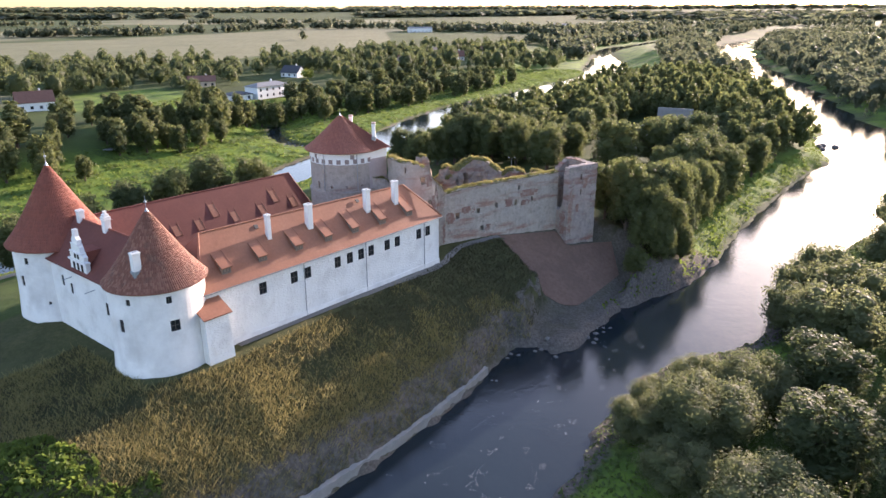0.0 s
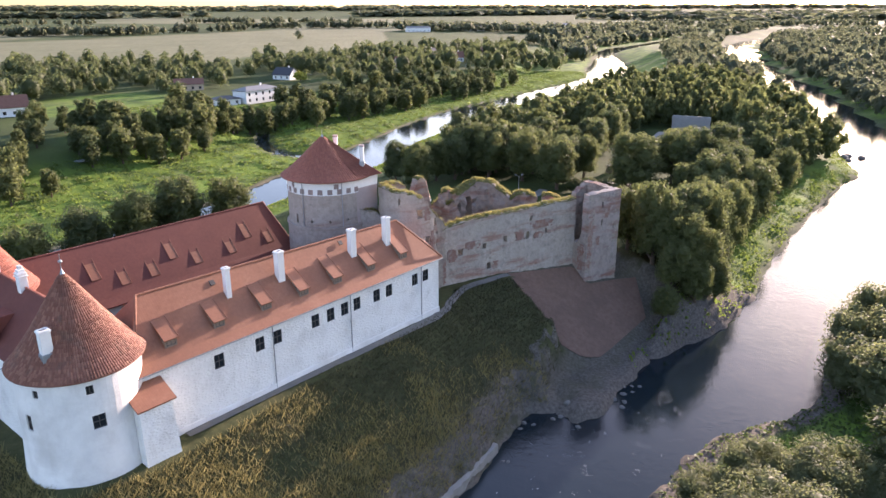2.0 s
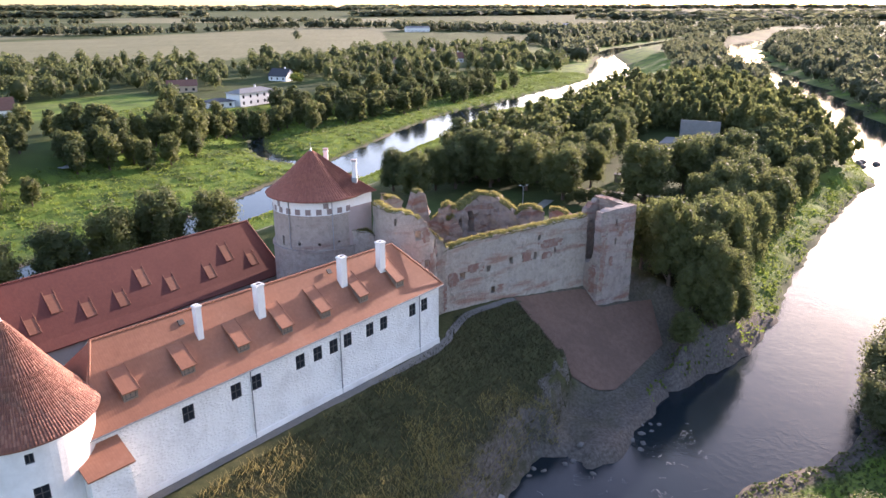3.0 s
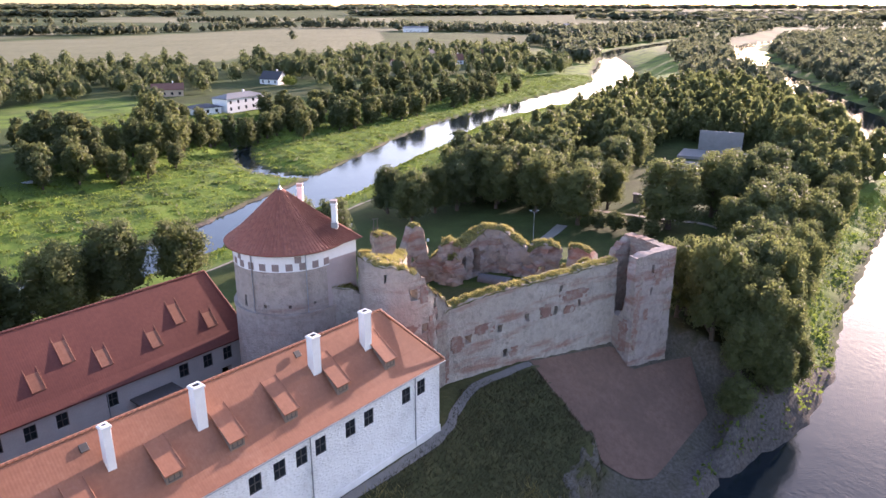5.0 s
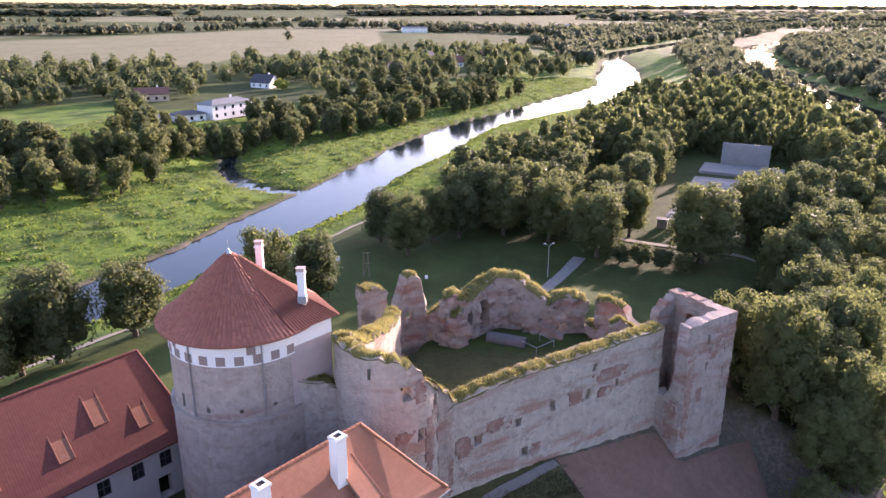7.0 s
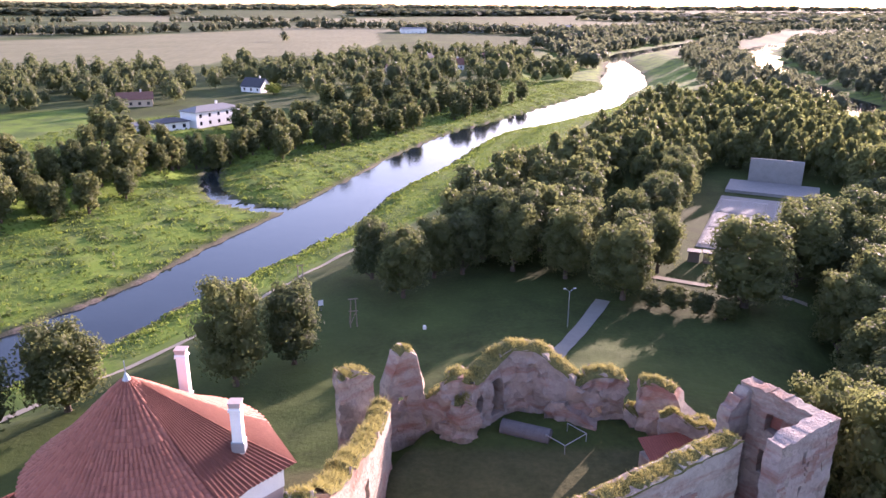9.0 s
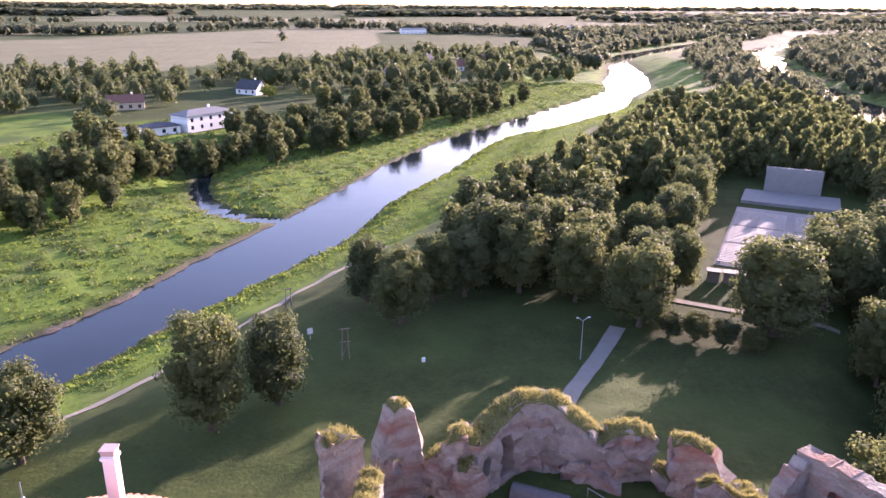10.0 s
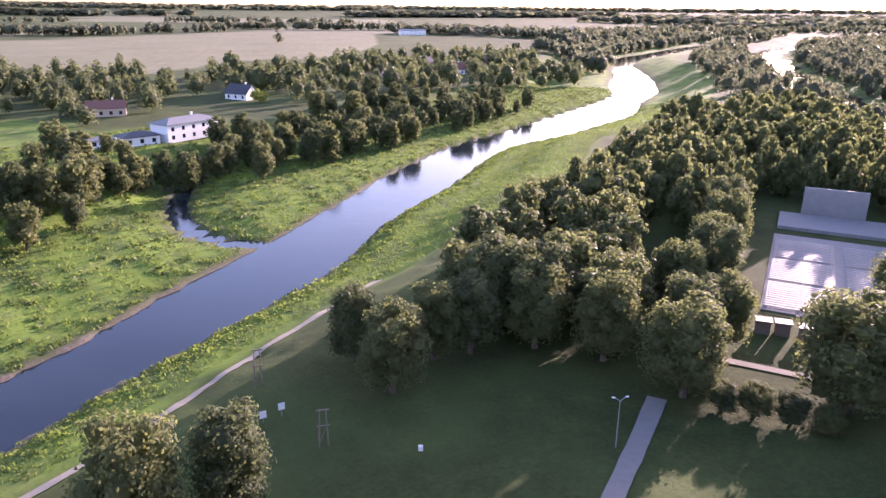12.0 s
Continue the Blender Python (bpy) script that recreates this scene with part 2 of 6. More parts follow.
# north river: castle bank and meadow bank
N_IN = curve_pts([(-260, 10), (-130, 92), (-91, 142), (-74, 172), (-56, 200), (-48, 219), (-32, 250), (-23, 269), (-13, 308), (4, 348), (24, 405), (45, 429), (72, 466), (103, 511), (126, 573), (150, 625), (174, 725), (189, 828), (206, 905), (250, 985), (295, 1060), (590, 1560), (900, 2080)])
N_OUT = curve_pts([(-270, 50), (-145, 118), (-103, 163), (-67, 219), (-54, 255), (-40, 291), (-29, 325), (-17, 363), (5, 414), (30, 453), (70, 521), (112, 595), (128, 672), (144, 731), (160, 805), (176, 860), (192, 930), (232, 1015), (275, 1080), (560, 1564), (860, 2090)])
CREEK = curve_pts([(-42, 284), (-55, 289), (-66, 301), (-74, 318), (-79, 340)], 2.0)


def seg_dist(P, line):
    best = np.full(len(P), 1e18)
    for a, b in zip(line[:-1], line[1:]):
        ab = b - a
        t = np.clip(((P - a) @ ab) / max(ab @ ab, 1e-9), 0, 1)
        q = P - a - t[:, None] * ab
        best = np.minimum(best, (q * q).sum(1))
    return np.sqrt(best)


def inside(P, poly):
    r = np.zeros(len(P), bool)
    for a, b in zip(poly, np.roll(poly, -1, 0)):
        if a[1] == b[1]:
            continue
        hit = ((a[1] > P[:, 1]) != (b[1] > P[:, 1])) & (P[:, 0] < (b[0] - a[0]) * (P[:, 1] - a[1]) / (b[1] - a[1]) + a[0])
        r ^= hit
    return r


def sstep(a, b, v):
    t = np.clip((v - a) / (b - a), 0, 1)
    return t * t * (3 - 2 * t)


def wobble(P, size, seed=0.0):
    """Smooth unevenness, about -1 to 1, made of a few turned waves."""
    r = np.zeros(len(P))
    for k in range(5):
        a = 1.3 + 2.1 * k + seed
        f = (0.7 + 0.37 * k) * 2 * math.pi / size
        r += np.sin(f * (P[:, 0] * math.cos(a) + P[:, 1] * math.sin(a)) + 1.7 * np.sin(f * 0.6 * (P[:, 0] * math.sin(a) - P[:, 1] * math.cos(a)) + seed) + k) / (1 + 0.5 * k)
    return r / 2.2


S_POLY, N_POLY = np.vstack([S_IN, S_OUT[::-1]]), np.vstack([N_IN, N_OUT[::-1]])
SOUTH_LAND = np.vstack([S_OUT, [(6000, 5000), (6000, -6000), (-120, -6000)]])
NORTH_LAND = np.vstack([N_OUT, [(3000, 6000), (-7000, 6000), (-7000, -3000), (-270, -3000)]])
CO, CA = Vector((-1.8, 113.28, 0)), 50.3  # the castle's own axes: x along the south wall, y into the court
CM = Matrix.Translation(CO) @ Matrix.Rotation(radians(CA), 4, "Z")


def castle(x, y):
    v = CM @ Vector((x, y, 0))
    return (v.x, v.y)


FOOT = np.array([castle(-50.5, -1), castle(-43, -3), castle(3, 0), (2, 124.4), (24, 137.6), (26, 136.3), (32, 140), (27, 147), (26, 157), (16, 165), (4, 162), (-4, 157), (-10, 148), castle(3, 37), castle(-50.5, 36)])
RUIN = np.array([(-6, 128), (0, 127), (21.5, 140.5), (24, 147), (22, 154), (14, 161.5), (3, 157.5), (-3, 152), (-5, 147)])


REV = np.array([(10.6, 132.6), (23.2, 139.6), (33.5, 143.6), (39.5, 139), (37.5, 132), (33, 123), (27, 110), (20, 103), (15, 105.5), (15.6, 112), (19.2, 120.6)])


def apron(P):
    """The even slope under the corner tower: its height, and how much it rules at a place."""
    u, v = (P[:, 0] - 11.3) * 0.865 + (P[:, 1] - 131.9) * 0.5, (P[:, 0] - 11.3) * 0.5 - (P[:, 1] - 131.9) * 0.865
    e = seg_dist(P, np.vstack([REV, REV[:1]])) * np.where(inside(P, REV), 1, -1)
    return np.maximum(12.3 - 0.095 * u - 0.68 * v, 1.1 + 0.7 * wobble(P, 4.5, 2.0)), sstep(-1.2, 0.2, e)


def waters(P):
    """Distance to the nearest water, negative within it."""
    d = np.minimum(seg_dist(P, np.vstack([S_POLY, S_POLY[:1]])), seg_dist(P, np.vstack([N_POLY, N_POLY[:1]])))
    wet = inside(P, S_POLY) | inside(P, N_POLY)
    d = np.where(wet, -d, d)
    return np.minimum(d, seg_dist(P, CREEK) - 2.5)


def height(P, d):
    r = np.hypot(P[:, 0], P[:, 1] - 150)
    d = d.copy()
    d += np.where((d > -4) & (d < 30), 0.6 * wobble(P, 9.0) + 0.3 * wobble(P, 3.7, 2.0), 0) * (r < 500)
    north, south = inside(P, NORTH_LAND), inside(P, SOUTH_LAND)
    land = np.clip(d, 0, None)
    back = np.where(r < 900, seg_dist(P, N_OUT), land)  # distance from the north river alone
    h_n = 0.5 + 1.2 * sstep(0, 18, land) + 8.0 * sstep(45, 74, back) * sstep(2, 14, land) + 2.5 * sstep(90, 260, land) + 0.25 * wobble(P, 14)
    h_s = 0.5 + 1.5 * sstep(0, 12, land) + 4.0 * sstep(12, 60, land) + 9.0 * sstep(70, 240, land)
    dm = np.where(r < 400, seg_dist(P, np.vstack([FOOT, FOOT[:1]])), 1e3)
    dm = np.where(inside(P, FOOT), 0, dm)
    park = 0.6 + 2.6 * sstep(0, 9, land) + 6.2 * sstep(11, 32, land)
    t = land / (land + dm + 1e-6)
    mound = 0.3 + 4.0 * sstep(0.2, 2.6, land + 0.4 * wobble(P, 5, 4.0)) + 8.0 * t ** 0.95
    mound += 0.25 * wobble(P, 7, 1.0) * (dm > 1) * (land > 3)
    h_p = park + (mound - park) * sstep(34, 8, dm)
    h_p += 4.2 * np.exp(-((P[:, 0] + 42) / 13) ** 2 - ((P[:, 1] - 57) / 8) ** 2) * sstep(1.5, 8, land)  # mound added below the towers, lifting the bank into the sun
    near = r < 60
    az, aw = apron(P[near])
    h_p[near] += (az - h_p[near]) * aw
    h_p = np.where(inside(P, RUIN), 14.3, h_p)
    h = np.where(north, h_n, np.where(south, h_s, h_p))
    h = np.where(d < 0, np.maximum(-2.5, d * 0.8), h)
    far = sstep(2200, 5200, r)
    return h + 26 * far + 1.5 * wobble(P, 900) * sstep(700, 2500, r)


# ---- mesh helpers ----
def mesh_of(name, verts, faces, smooth=False):
    me = bpy.data.meshes.new(name)
    me.from_pydata([tuple(v) for v in verts], [], [tuple(f) for f in faces])
    if smooth:
        me.polygons.foreach_set("use_smooth", [True] * len(me.polygons))
    me.update()
    return me


def quads_mesh(name, V, F, smooth=False):
    """A mesh straight from number arrays, all faces with as many corners."""
    V, F = np.asarray(V, np.float32), np.asarray(F, np.int32)
    me = bpy.data.meshes.new(name)
    k = F.shape[1]
    me.vertices.add(len(V))
    me.vertices.foreach_set("co", V.ravel())
    me.loops.add(F.size)
    me.loops.foreach_set("vertex_index", F.ravel())
    me.polygons.add(len(F))
    me.polygons.foreach_set("loop_start", np.arange(len(F), dtype=np.int32) * k)
    me.polygons.foreach_set("loop_total", np.full(len(F), k, np.int32))
    if smooth:
        me.polygons.foreach_set("use_smooth", np.ones(len(F), bool))
    me.update()
    me.validate()
    return me


def bm_mesh(name, bm, smooth=False):
    me = bpy.data.meshes.new(name)
    bmesh.ops.recalc_face_normals(bm, faces=bm.faces)
    bm.to_mesh(me)
    bm.free()
    if smooth:
        me.polygons.foreach_set("use_smooth", [True] * len(me.polygons))
    return me


def thing(name, m, label, category, group="", kind=""):
    ob = new(name)
    ob.matrix_world = m
    return tagged(ob, label, category, group, kind)


def part(name, data, material, parent, label="", m=None):
    """One mesh (a bmesh or mesh data) under a thing or a part."""
    if isinstance(data, bmesh.types.BMesh):
        data = bm_mesh(name, data)
    if material and not data.materials:
        data.materials.append(material)
    ob = new(name, data)
    ob.parent = parent
    if m:
        ob.matrix_local = m
    return tagged(ob, label) if label else ob


def solo(name, data, material, label, category, group="", kind="", m=None):
    if isinstance(data, bmesh.types.BMesh):
        data = bm_mesh(name, data)
    if material and not data.materials:
        data.materials.append(material)
    ob = new(name, data)
    if m:
        ob.matrix_world = m
    return tagged(ob, label, category, group, kind)


def box(bm, x0, x1, y0, y1, z0, z1, m=None):
    vs = [bm.verts.new((x, y, z)) for z in (z0, z1) for x, y in ((x0, y0), (x1, y0), (x1, y1), (x0, y1))]
    if m:
        for v in vs:
            v.co = m @ v.co
    for f in ((3, 2, 1, 0), (4, 5, 6, 7), (0, 1, 5, 4), (1, 2, 6, 5), (2, 3, 7, 6), (3, 0, 4, 7)):
        bm.faces.new([vs[i] for i in f])
    return vs


def boxes(*dims, bevel=0.0):
    bm = bmesh.new()
    for d in dims:
        box(bm, *d)
    if bevel:
        bmesh.ops.bevel(bm, geom=bm.edges[:], offset=bevel, segments=1, affect="EDGES")
    return bm


def tube(bm, a, b, r0, r1=None, n=8, caps=True):
    a, b = Vector(a), Vector(b)
    r1 = r0 if r1 is None else r1
    q = (b - a).to_track_quat("Z", "Y")
    rings = []
    for p, r in ((a, r0), (b, r1)):
        rings.append([bm.verts.new(p + q @ Vector((r * math.cos(2 * math.pi * i / n), r * math.sin(2 * math.pi * i / n), 0))) for i in range(n)])
    for i in range(n):
        bm.faces.new((rings[0][i], rings[0][(i + 1) % n], rings[1][(i + 1) % n], rings[1][i]))
    if caps:
        bm.faces.new(rings[0][::-1])
        bm.faces.new(rings[1])


# ---- ground ----
def axis_steps(lo, hi, a, b, fine, limit, grow=1.13):
    mid = list(np.arange(a, b + 0.01, fine))
    up, s = [], fine
    while (up or [b])[-1] < hi:
        s = min(s * grow, limit)
        up.append((up or [b])[-1] + s)
    dn, s = [], fine
    while (dn or [a])[-1] > lo:
        s = min(s * grow, limit)
        dn.append((dn or [a])[-1] - s)
    return np.array(dn[::-1] + mid + up)


GX, GY = axis_steps(-5200, 5200, -95, 115, 1.5, 260), axis_steps(-3500, 5300, 52, 225, 1.5, 260, 1.045)
_gx, _gy = np.meshgrid(GX, GY)
GP = np.stack([_gx.ravel(), _gy.ravel()], 1)
_r = np.hypot(GP[:, 0], GP[:, 1] - 150)
GW = np.full(len(GP), 300.0)
GW[_r < 2200] = waters(GP[_r < 2200])
GZ = height(GP, GW)
_i = np.arange(len(GX) * len(GY)).reshape(len(GY), len(GX))
GF = np.stack([_i[:-1, :-1], _i[:-1, 1:], _i[1:, 1:], _i[1:, :-1]], -1).reshape(-1, 4)


def on_grid(values, P):
    """Values given at the ground sheet's corners, read at plan points."""
    P = np.asarray(P, float).reshape(-1, 2)
    g = values.reshape(len(GY), len(GX))
    i = np.clip(np.searchsorted(GX, P[:, 0], "right") - 1, 0, len(GX) - 2)
    j = np.clip(np.searchsorted(GY, P[:, 1], "right") - 1, 0, len(GY) - 2)
    u, v = (P[:, 0] - GX[i]) / (GX[i + 1] - GX[i]), (P[:, 1] - GY[j]) / (GY[j + 1] - GY[j])
    return (g[j, i] * (1 - u) + g[j, i + 1] * u) * (1 - v) + (g[j + 1, i] * (1 - u) + g[j + 1, i + 1] * u) * v


def lie(P):
    """Heights of the ground sheet itself under plan points."""
    return on_grid(GZ, P)


def ground_z(x, y):
    return float(lie([(x, y)])[0])


ground_me = quads_mesh("ground", np.column_stack([GP, GZ]), GF, True)

FIELDS = [  # stubble and pale fields beyond the village
    [(-800, 540), (-285, 572), (-180, 600), (-150, 720), (-80, 770), (-70, 1000), (-96, 1252), (-329, 1330), (-439, 1114), (-520, 930), (-900, 800)],
    [(-330, 1180), (-120, 1180), (-40, 1500), (-300, 1600)],
    [(-900, 900), (-560, 980), (-620, 1500), (-1100, 1300)],
    [(-900, 1900), (-100, 2000), (-150, 2500), (-1100, 2600)],
    [(-230, 300), (-204, 300), (-210, 380), (-250, 380)],
]
_dw = GW
_north = inside(GP, NORTH_LAND)
_dm = np.where(_r < 400, seg_dist(GP, np.vstack([FOOT, FOOT[:1]])), 1e3)
_dm = np.where(inside(GP, FOOT), 0, _dm)
_field = np.zeros(len(GP))
for poly in FIELDS:
    _field = np.maximum(_field, inside(GP, np.array(poly)).astype(float))
_dn = np.where(_r < 900, seg_dist(GP, N_IN), 300.0)
_ds = np.where(_r < 900, seg_dist(GP, S_IN), 300.0)
_own = sstep(0, 4, _dw) * (_dm > 24) * np.maximum(sstep(0, -8, _dn - 20 - 24 * sstep(230, 300, GP[:, 1])), sstep(17, 9, _ds) * (GP[:, 0] > 36))
_lush = np.where(_north, sstep(0, 6, _dw) * sstep(75, 45, _dw), np.where(inside(GP, SOUTH_LAND), sstep(0, 4, _dw) * sstep(26, 12, _dw), _own))
_lush = np.maximum(_lush, 0.9 * inside(GP, np.array([(-185, 330), (-124, 318), (-116, 372), (-140, 400), (-165, 415), (-195, 390)])))
_south_slope = (~_north) & (_dm < 40) & (seg_dist(GP, S_IN[:60]) < seg_dist(GP, N_IN[:60])) & (GP[:, 1] < 150)
_dry = _south_slope * (0.72 + 0.28 * sstep(9, 3, _dw)) 
_mud = np.maximum(np.where(inside(GP, SOUTH_LAND), 0.25, np.where(_north, 0.5, np.where(GP[:, 0] > 40, 0.35, 1.0))) * sstep(1.6, 0.3, _dw + 0.8 * wobble(GP, 6, 3.0)), _south_slope * sstep(4.2, 2.6, _dw + 0.7 * wobble(GP, 4, 3.0)))
_prom = inside(GP, np.array([(11.5, 131.5), (19.5, 121), (13.5, 111), (14, 107), (20, 104.5), (27, 111), (34, 122), (42, 131), (40, 142), (30, 147), (24, 140)]))
_mud = np.maximum(_mud, _prom * (0.75 + 0.2 * wobble(GP, 5, 1.0)))
_zone = np.column_stack([_dry, _lush, _field, np.clip(_mud, 0, 1)]).astype(np.float32)
_at = ground_me.color_attributes.new("zone", "FLOAT_COLOR", "POINT")
_at.data.foreach_set("color", _zone.ravel())


def ground_mat():
    n = Nodes("ground_grass_and_soil", 0.95, 0.1)
    z = n.attr("zone")
    sep = n.t.nodes.new("ShaderNodeSeparateColor")
    n.link(z, sep.inputs[0])
    fine, mid, big = n.noise(1.6, 6, 0.7), n.noise(0.18, 5), n.noise(0.02, 3)
    lawn = n.ramp(n.mix(0.5, fine, mid), (0.32, (0.026, 0.036, 0.012)), (0.52, (0.046, 0.062, 0.018)), (0.72, (0.072, 0.102, 0.027)))
    lawn = n.mix(n.ramp(big, (0.45, 0.0), (0.62, 0.6)), lawn, (0.068, 0.098, 0.026))
    lush = n.ramp(n.mix(0.55, fine, mid), (0.25, (0.085, 0.135, 0.022)), (0.5, (0.125, 0.19, 0.028)), (0.8, (0.175, 0.225, 0.045)))
    lush = n.mix(n.ramp(n.noise(0.09, 5, 0.65), (0.45, 0.0), (0.6, 0.85)), lush, (0.050, 0.084, 0.022))
    lush = n.mix(n.ramp(n.noise(0.055, 4, 0.6, stretch=(1.3, 0.7, 1)), (0.56, 0.0), (0.7, 0.5)), lush, (0.20, 0.215, 0.07))
    dry = n.ramp(n.mix(0.5, fine, n.noise(0.35, 5)), (0.3, (0.040, 0.044, 0.020)), (0.5, (0.072, 0.068, 0.032)), (0.75, (0.13, 0.11, 0.052)))
    field = n.ramp(n.mix(0.4, n.noise(0.35, 3, stretch=(1.0, 0.12, 1)), n.noise(0.015, 4)), (0.35, (0.13, 0.132, 0.070)), (0.65, (0.195, 0.19, 0.108)))
    mud = n.ramp(n.noise(2.2, 5), (0.3, (0.066, 0.056, 0.046)), (0.7, (0.165, 0.142, 0.118)))
    c = n.mix(sep.outputs[1], lawn, lush)
    c = n.mix(sep.outputs[0], c, dry)
    c = n.mix(sep.outputs[2], c, field)
    c = n.mix(n.attr("zone", "Alpha"), c, mud)
    n.color(c)
    n.bump(n.mix(0.5, fine, n.noise(0.5, 5)), 0.8, 0.25)
    return n.m


ground_me.materials.append(ground_mat())
tagged(new("ground", ground_me), "grassy river valley ground with meadows, lawns and stubble fields", "ground", kind="structure")


_wx, _wy = np.meshgrid(np.linspace(-400, 1300, 60), np.linspace(-150, 2400, 90))
_i = np.arange(60 * 90).reshape(90, 60)
_wm = quads_mesh("river_water", np.column_stack([_wx.ravel(), _wy.ravel(), np.zeros(5400)]), np.stack([_i[:-1, :-1], _i[:-1, 1:], _i[1:, 1:], _i[1:, :-1]], -1).reshape(-1, 4))
solo("water", _wm, M_WATER, "dark rippled water of two rivers reflecting the sky", "river", kind="structure")


# ---- building parts ----
def holed_wall(x0, x1, z0, z1, thick, holes=(), warp=None, step=0.0, cut_z=()):
    """A wall with real openings (centre x, centre z, width, height); its front lies at y = 0 and it is thick towards +y."""
    xs, zs = {x0, x1}, {z0, z1, *cut_z}
    for cx, cz, w, h in holes:
        xs |= {cx - w / 2, cx + w / 2}
        zs |= {cz - h / 2, cz + h / 2}
    if step:
        xs |= set(np.linspace(x0, x1, max(2, int((x1 - x0) / step))))
    xs, zs = sorted(xs), sorted(zs)
    bm = bmesh.new()
    vert = {}

    def v(i, k, y):
        if (i, k, y) not in vert:
            p = Vector((xs[i], y, zs[k]))
            vert[i, k, y] = bm.verts.new(warp(p) if warp else p)
        return vert[i, k, y]

    def solid(i, k):
        if not (0 <= i < len(xs) - 1 and 0 <= k < len(zs) - 1):
            return False
        mx, mz = (xs[i] + xs[i + 1]) / 2, (zs[k] + zs[k + 1]) / 2
        return not any(abs(mx - cx) < w / 2 and abs(mz - cz) < h / 2 for cx, cz, w, h in holes)

    for i in range(len(xs) - 1):
        for k in range(len(zs) - 1):
            if not solid(i, k):
                continue
            bm.faces.new((v(i, k, 0), v(i + 1, k, 0), v(i + 1, k + 1, 0), v(i, k + 1, 0)))
            bm.faces.new((v(i, k + 1, thick), v(i + 1, k + 1, thick), v(i + 1, k, thick), v(i, k, thick)))
            for (di, dk), (a, b) in {(-1, 0): ((i, k), (i, k + 1)), (1, 0): ((i + 1, k + 1), (i + 1, k)), (0, -1): ((i + 1, k), (i, k)), (0, 1): ((i, k + 1), (i + 1, k + 1))}.items():
                if not solid(i + di, k + dk):
                    bm.faces.new((v(*a, 0), v(*a, thick), v(*b, thick), v(*b, 0)))
    return bm


_window_cache = {}


def window(parent, m, w, h, cols=2, rows=2, label="dark-framed window with small panes"):
    """A window in an opening: frame with bars, and every pane. m puts its centre, front towards -y."""
    key = (round(w, 2), round(h, 2), cols, rows)
    if key not in _window_cache:
        bar = 0.07
        pw, ph = (w - bar * (cols + 1)) / cols, (h - bar * (rows + 1)) / rows
        spots = [(-w / 2 + bar + pw / 2 + c * (pw + bar), -h / 2 + bar + ph / 2 + r * (ph + bar)) for c in range(cols) for r in range(rows)]
        bm = holed_wall(-w / 2, w / 2, -h / 2, h / 2, 0.09, [(x, z, pw, ph) for x, z in spots])
        fm = bm_mesh("window", bm)
        fm.materials.append(M_FRAME)
        pb = boxes((-pw / 2 - 0.01, pw / 2 + 0.01, 0.05, 0.06, -ph / 2 - 0.01, ph / 2 + 0.01))
        pm = bm_mesh("pane", pb)
        pm.materials.append(M_GLASS)
        _window_cache[key] = (fm, pm, spots)
    fm, pm, spots = _window_cache[key]
    win = part("window", fm, None, parent, label, m)
    for x, z in spots:
        part("pane", pm, None, win, "", pose(x, 0, z))
    return win


def hip_roof(x0, x1, y0, y1, ze, zr, rx0, rx1, flare=0.55, over=0.45, yr=None, zr1=None, thick=0.16):
    """A hipped roof with slightly flared eaves; rx0..rx1 is the ridge."""
    yr = (y0 + y1) / 2 if yr is None else yr
    X0, X1, Y0, Y1 = x0 - over, x1 + over, y0 - over, y1 + over
    rings = []
    for f, g in ((0, 0), (0.16, 0.16 * flare), (0.34, 0.34 * (1 - (1 - flare) * 0.35)), (1, 1)):
        z0_, z1_ = ze + (zr - ze) * g, ze + ((zr1 or zr) - ze) * g
        rings.append([(X0 + (rx0 - X0) * f, Y0 + (yr - Y0) * f, z0_), (X1 + (rx1 - X1) * f, Y0 + (yr - Y0) * f, z1_), (X1 + (rx1 - X1) * f, Y1 + (yr - Y1) * f, z1_), (X0 + (rx0 - X0) * f, Y1 + (yr - Y1) * f, z0_)])
    rings.insert(0, [(x, y, z - thick) for x, y, z in rings[0]])
    V = [p for r in rings for p in r]
    F = [(0, 3, 2, 1)]
    for k in range(len(rings) - 1):
        for i in range(4):
            j = (i + 1) % 4
            F.append((4 * k + i, 4 * k + j, 4 * k + 4 + j, 4 * k + 4 + i))
    bm = bmesh.new()
    vs = [bm.verts.new(p) for p in V]
    for f in F:
        bm.faces.new([vs[i] for i in f])
    bmesh.ops.remove_doubles(bm, verts=bm.verts, dist=0.001)
    bmesh.ops.dissolve_degenerate(bm, edges=bm.edges, dist=0.001)
    return bm


def cap_tiles(pts, r=0.13, step=0.42):
    """A row of ridge tiles, one rounded cap after another, along a line."""
    bm = bmesh.new()
    for a, b in zip(pts[:-1], pts[1:]):
        a, b = Vector(a), Vector(b)
        k = max(1, int((b - a).length / step))
        for i in range(k):
            p, q = a.lerp(b, i / k), a.lerp(b, (i + 1.1) / k)
            tube(bm, p, q, r * 1.12, r * 0.9, 6)
    return bm


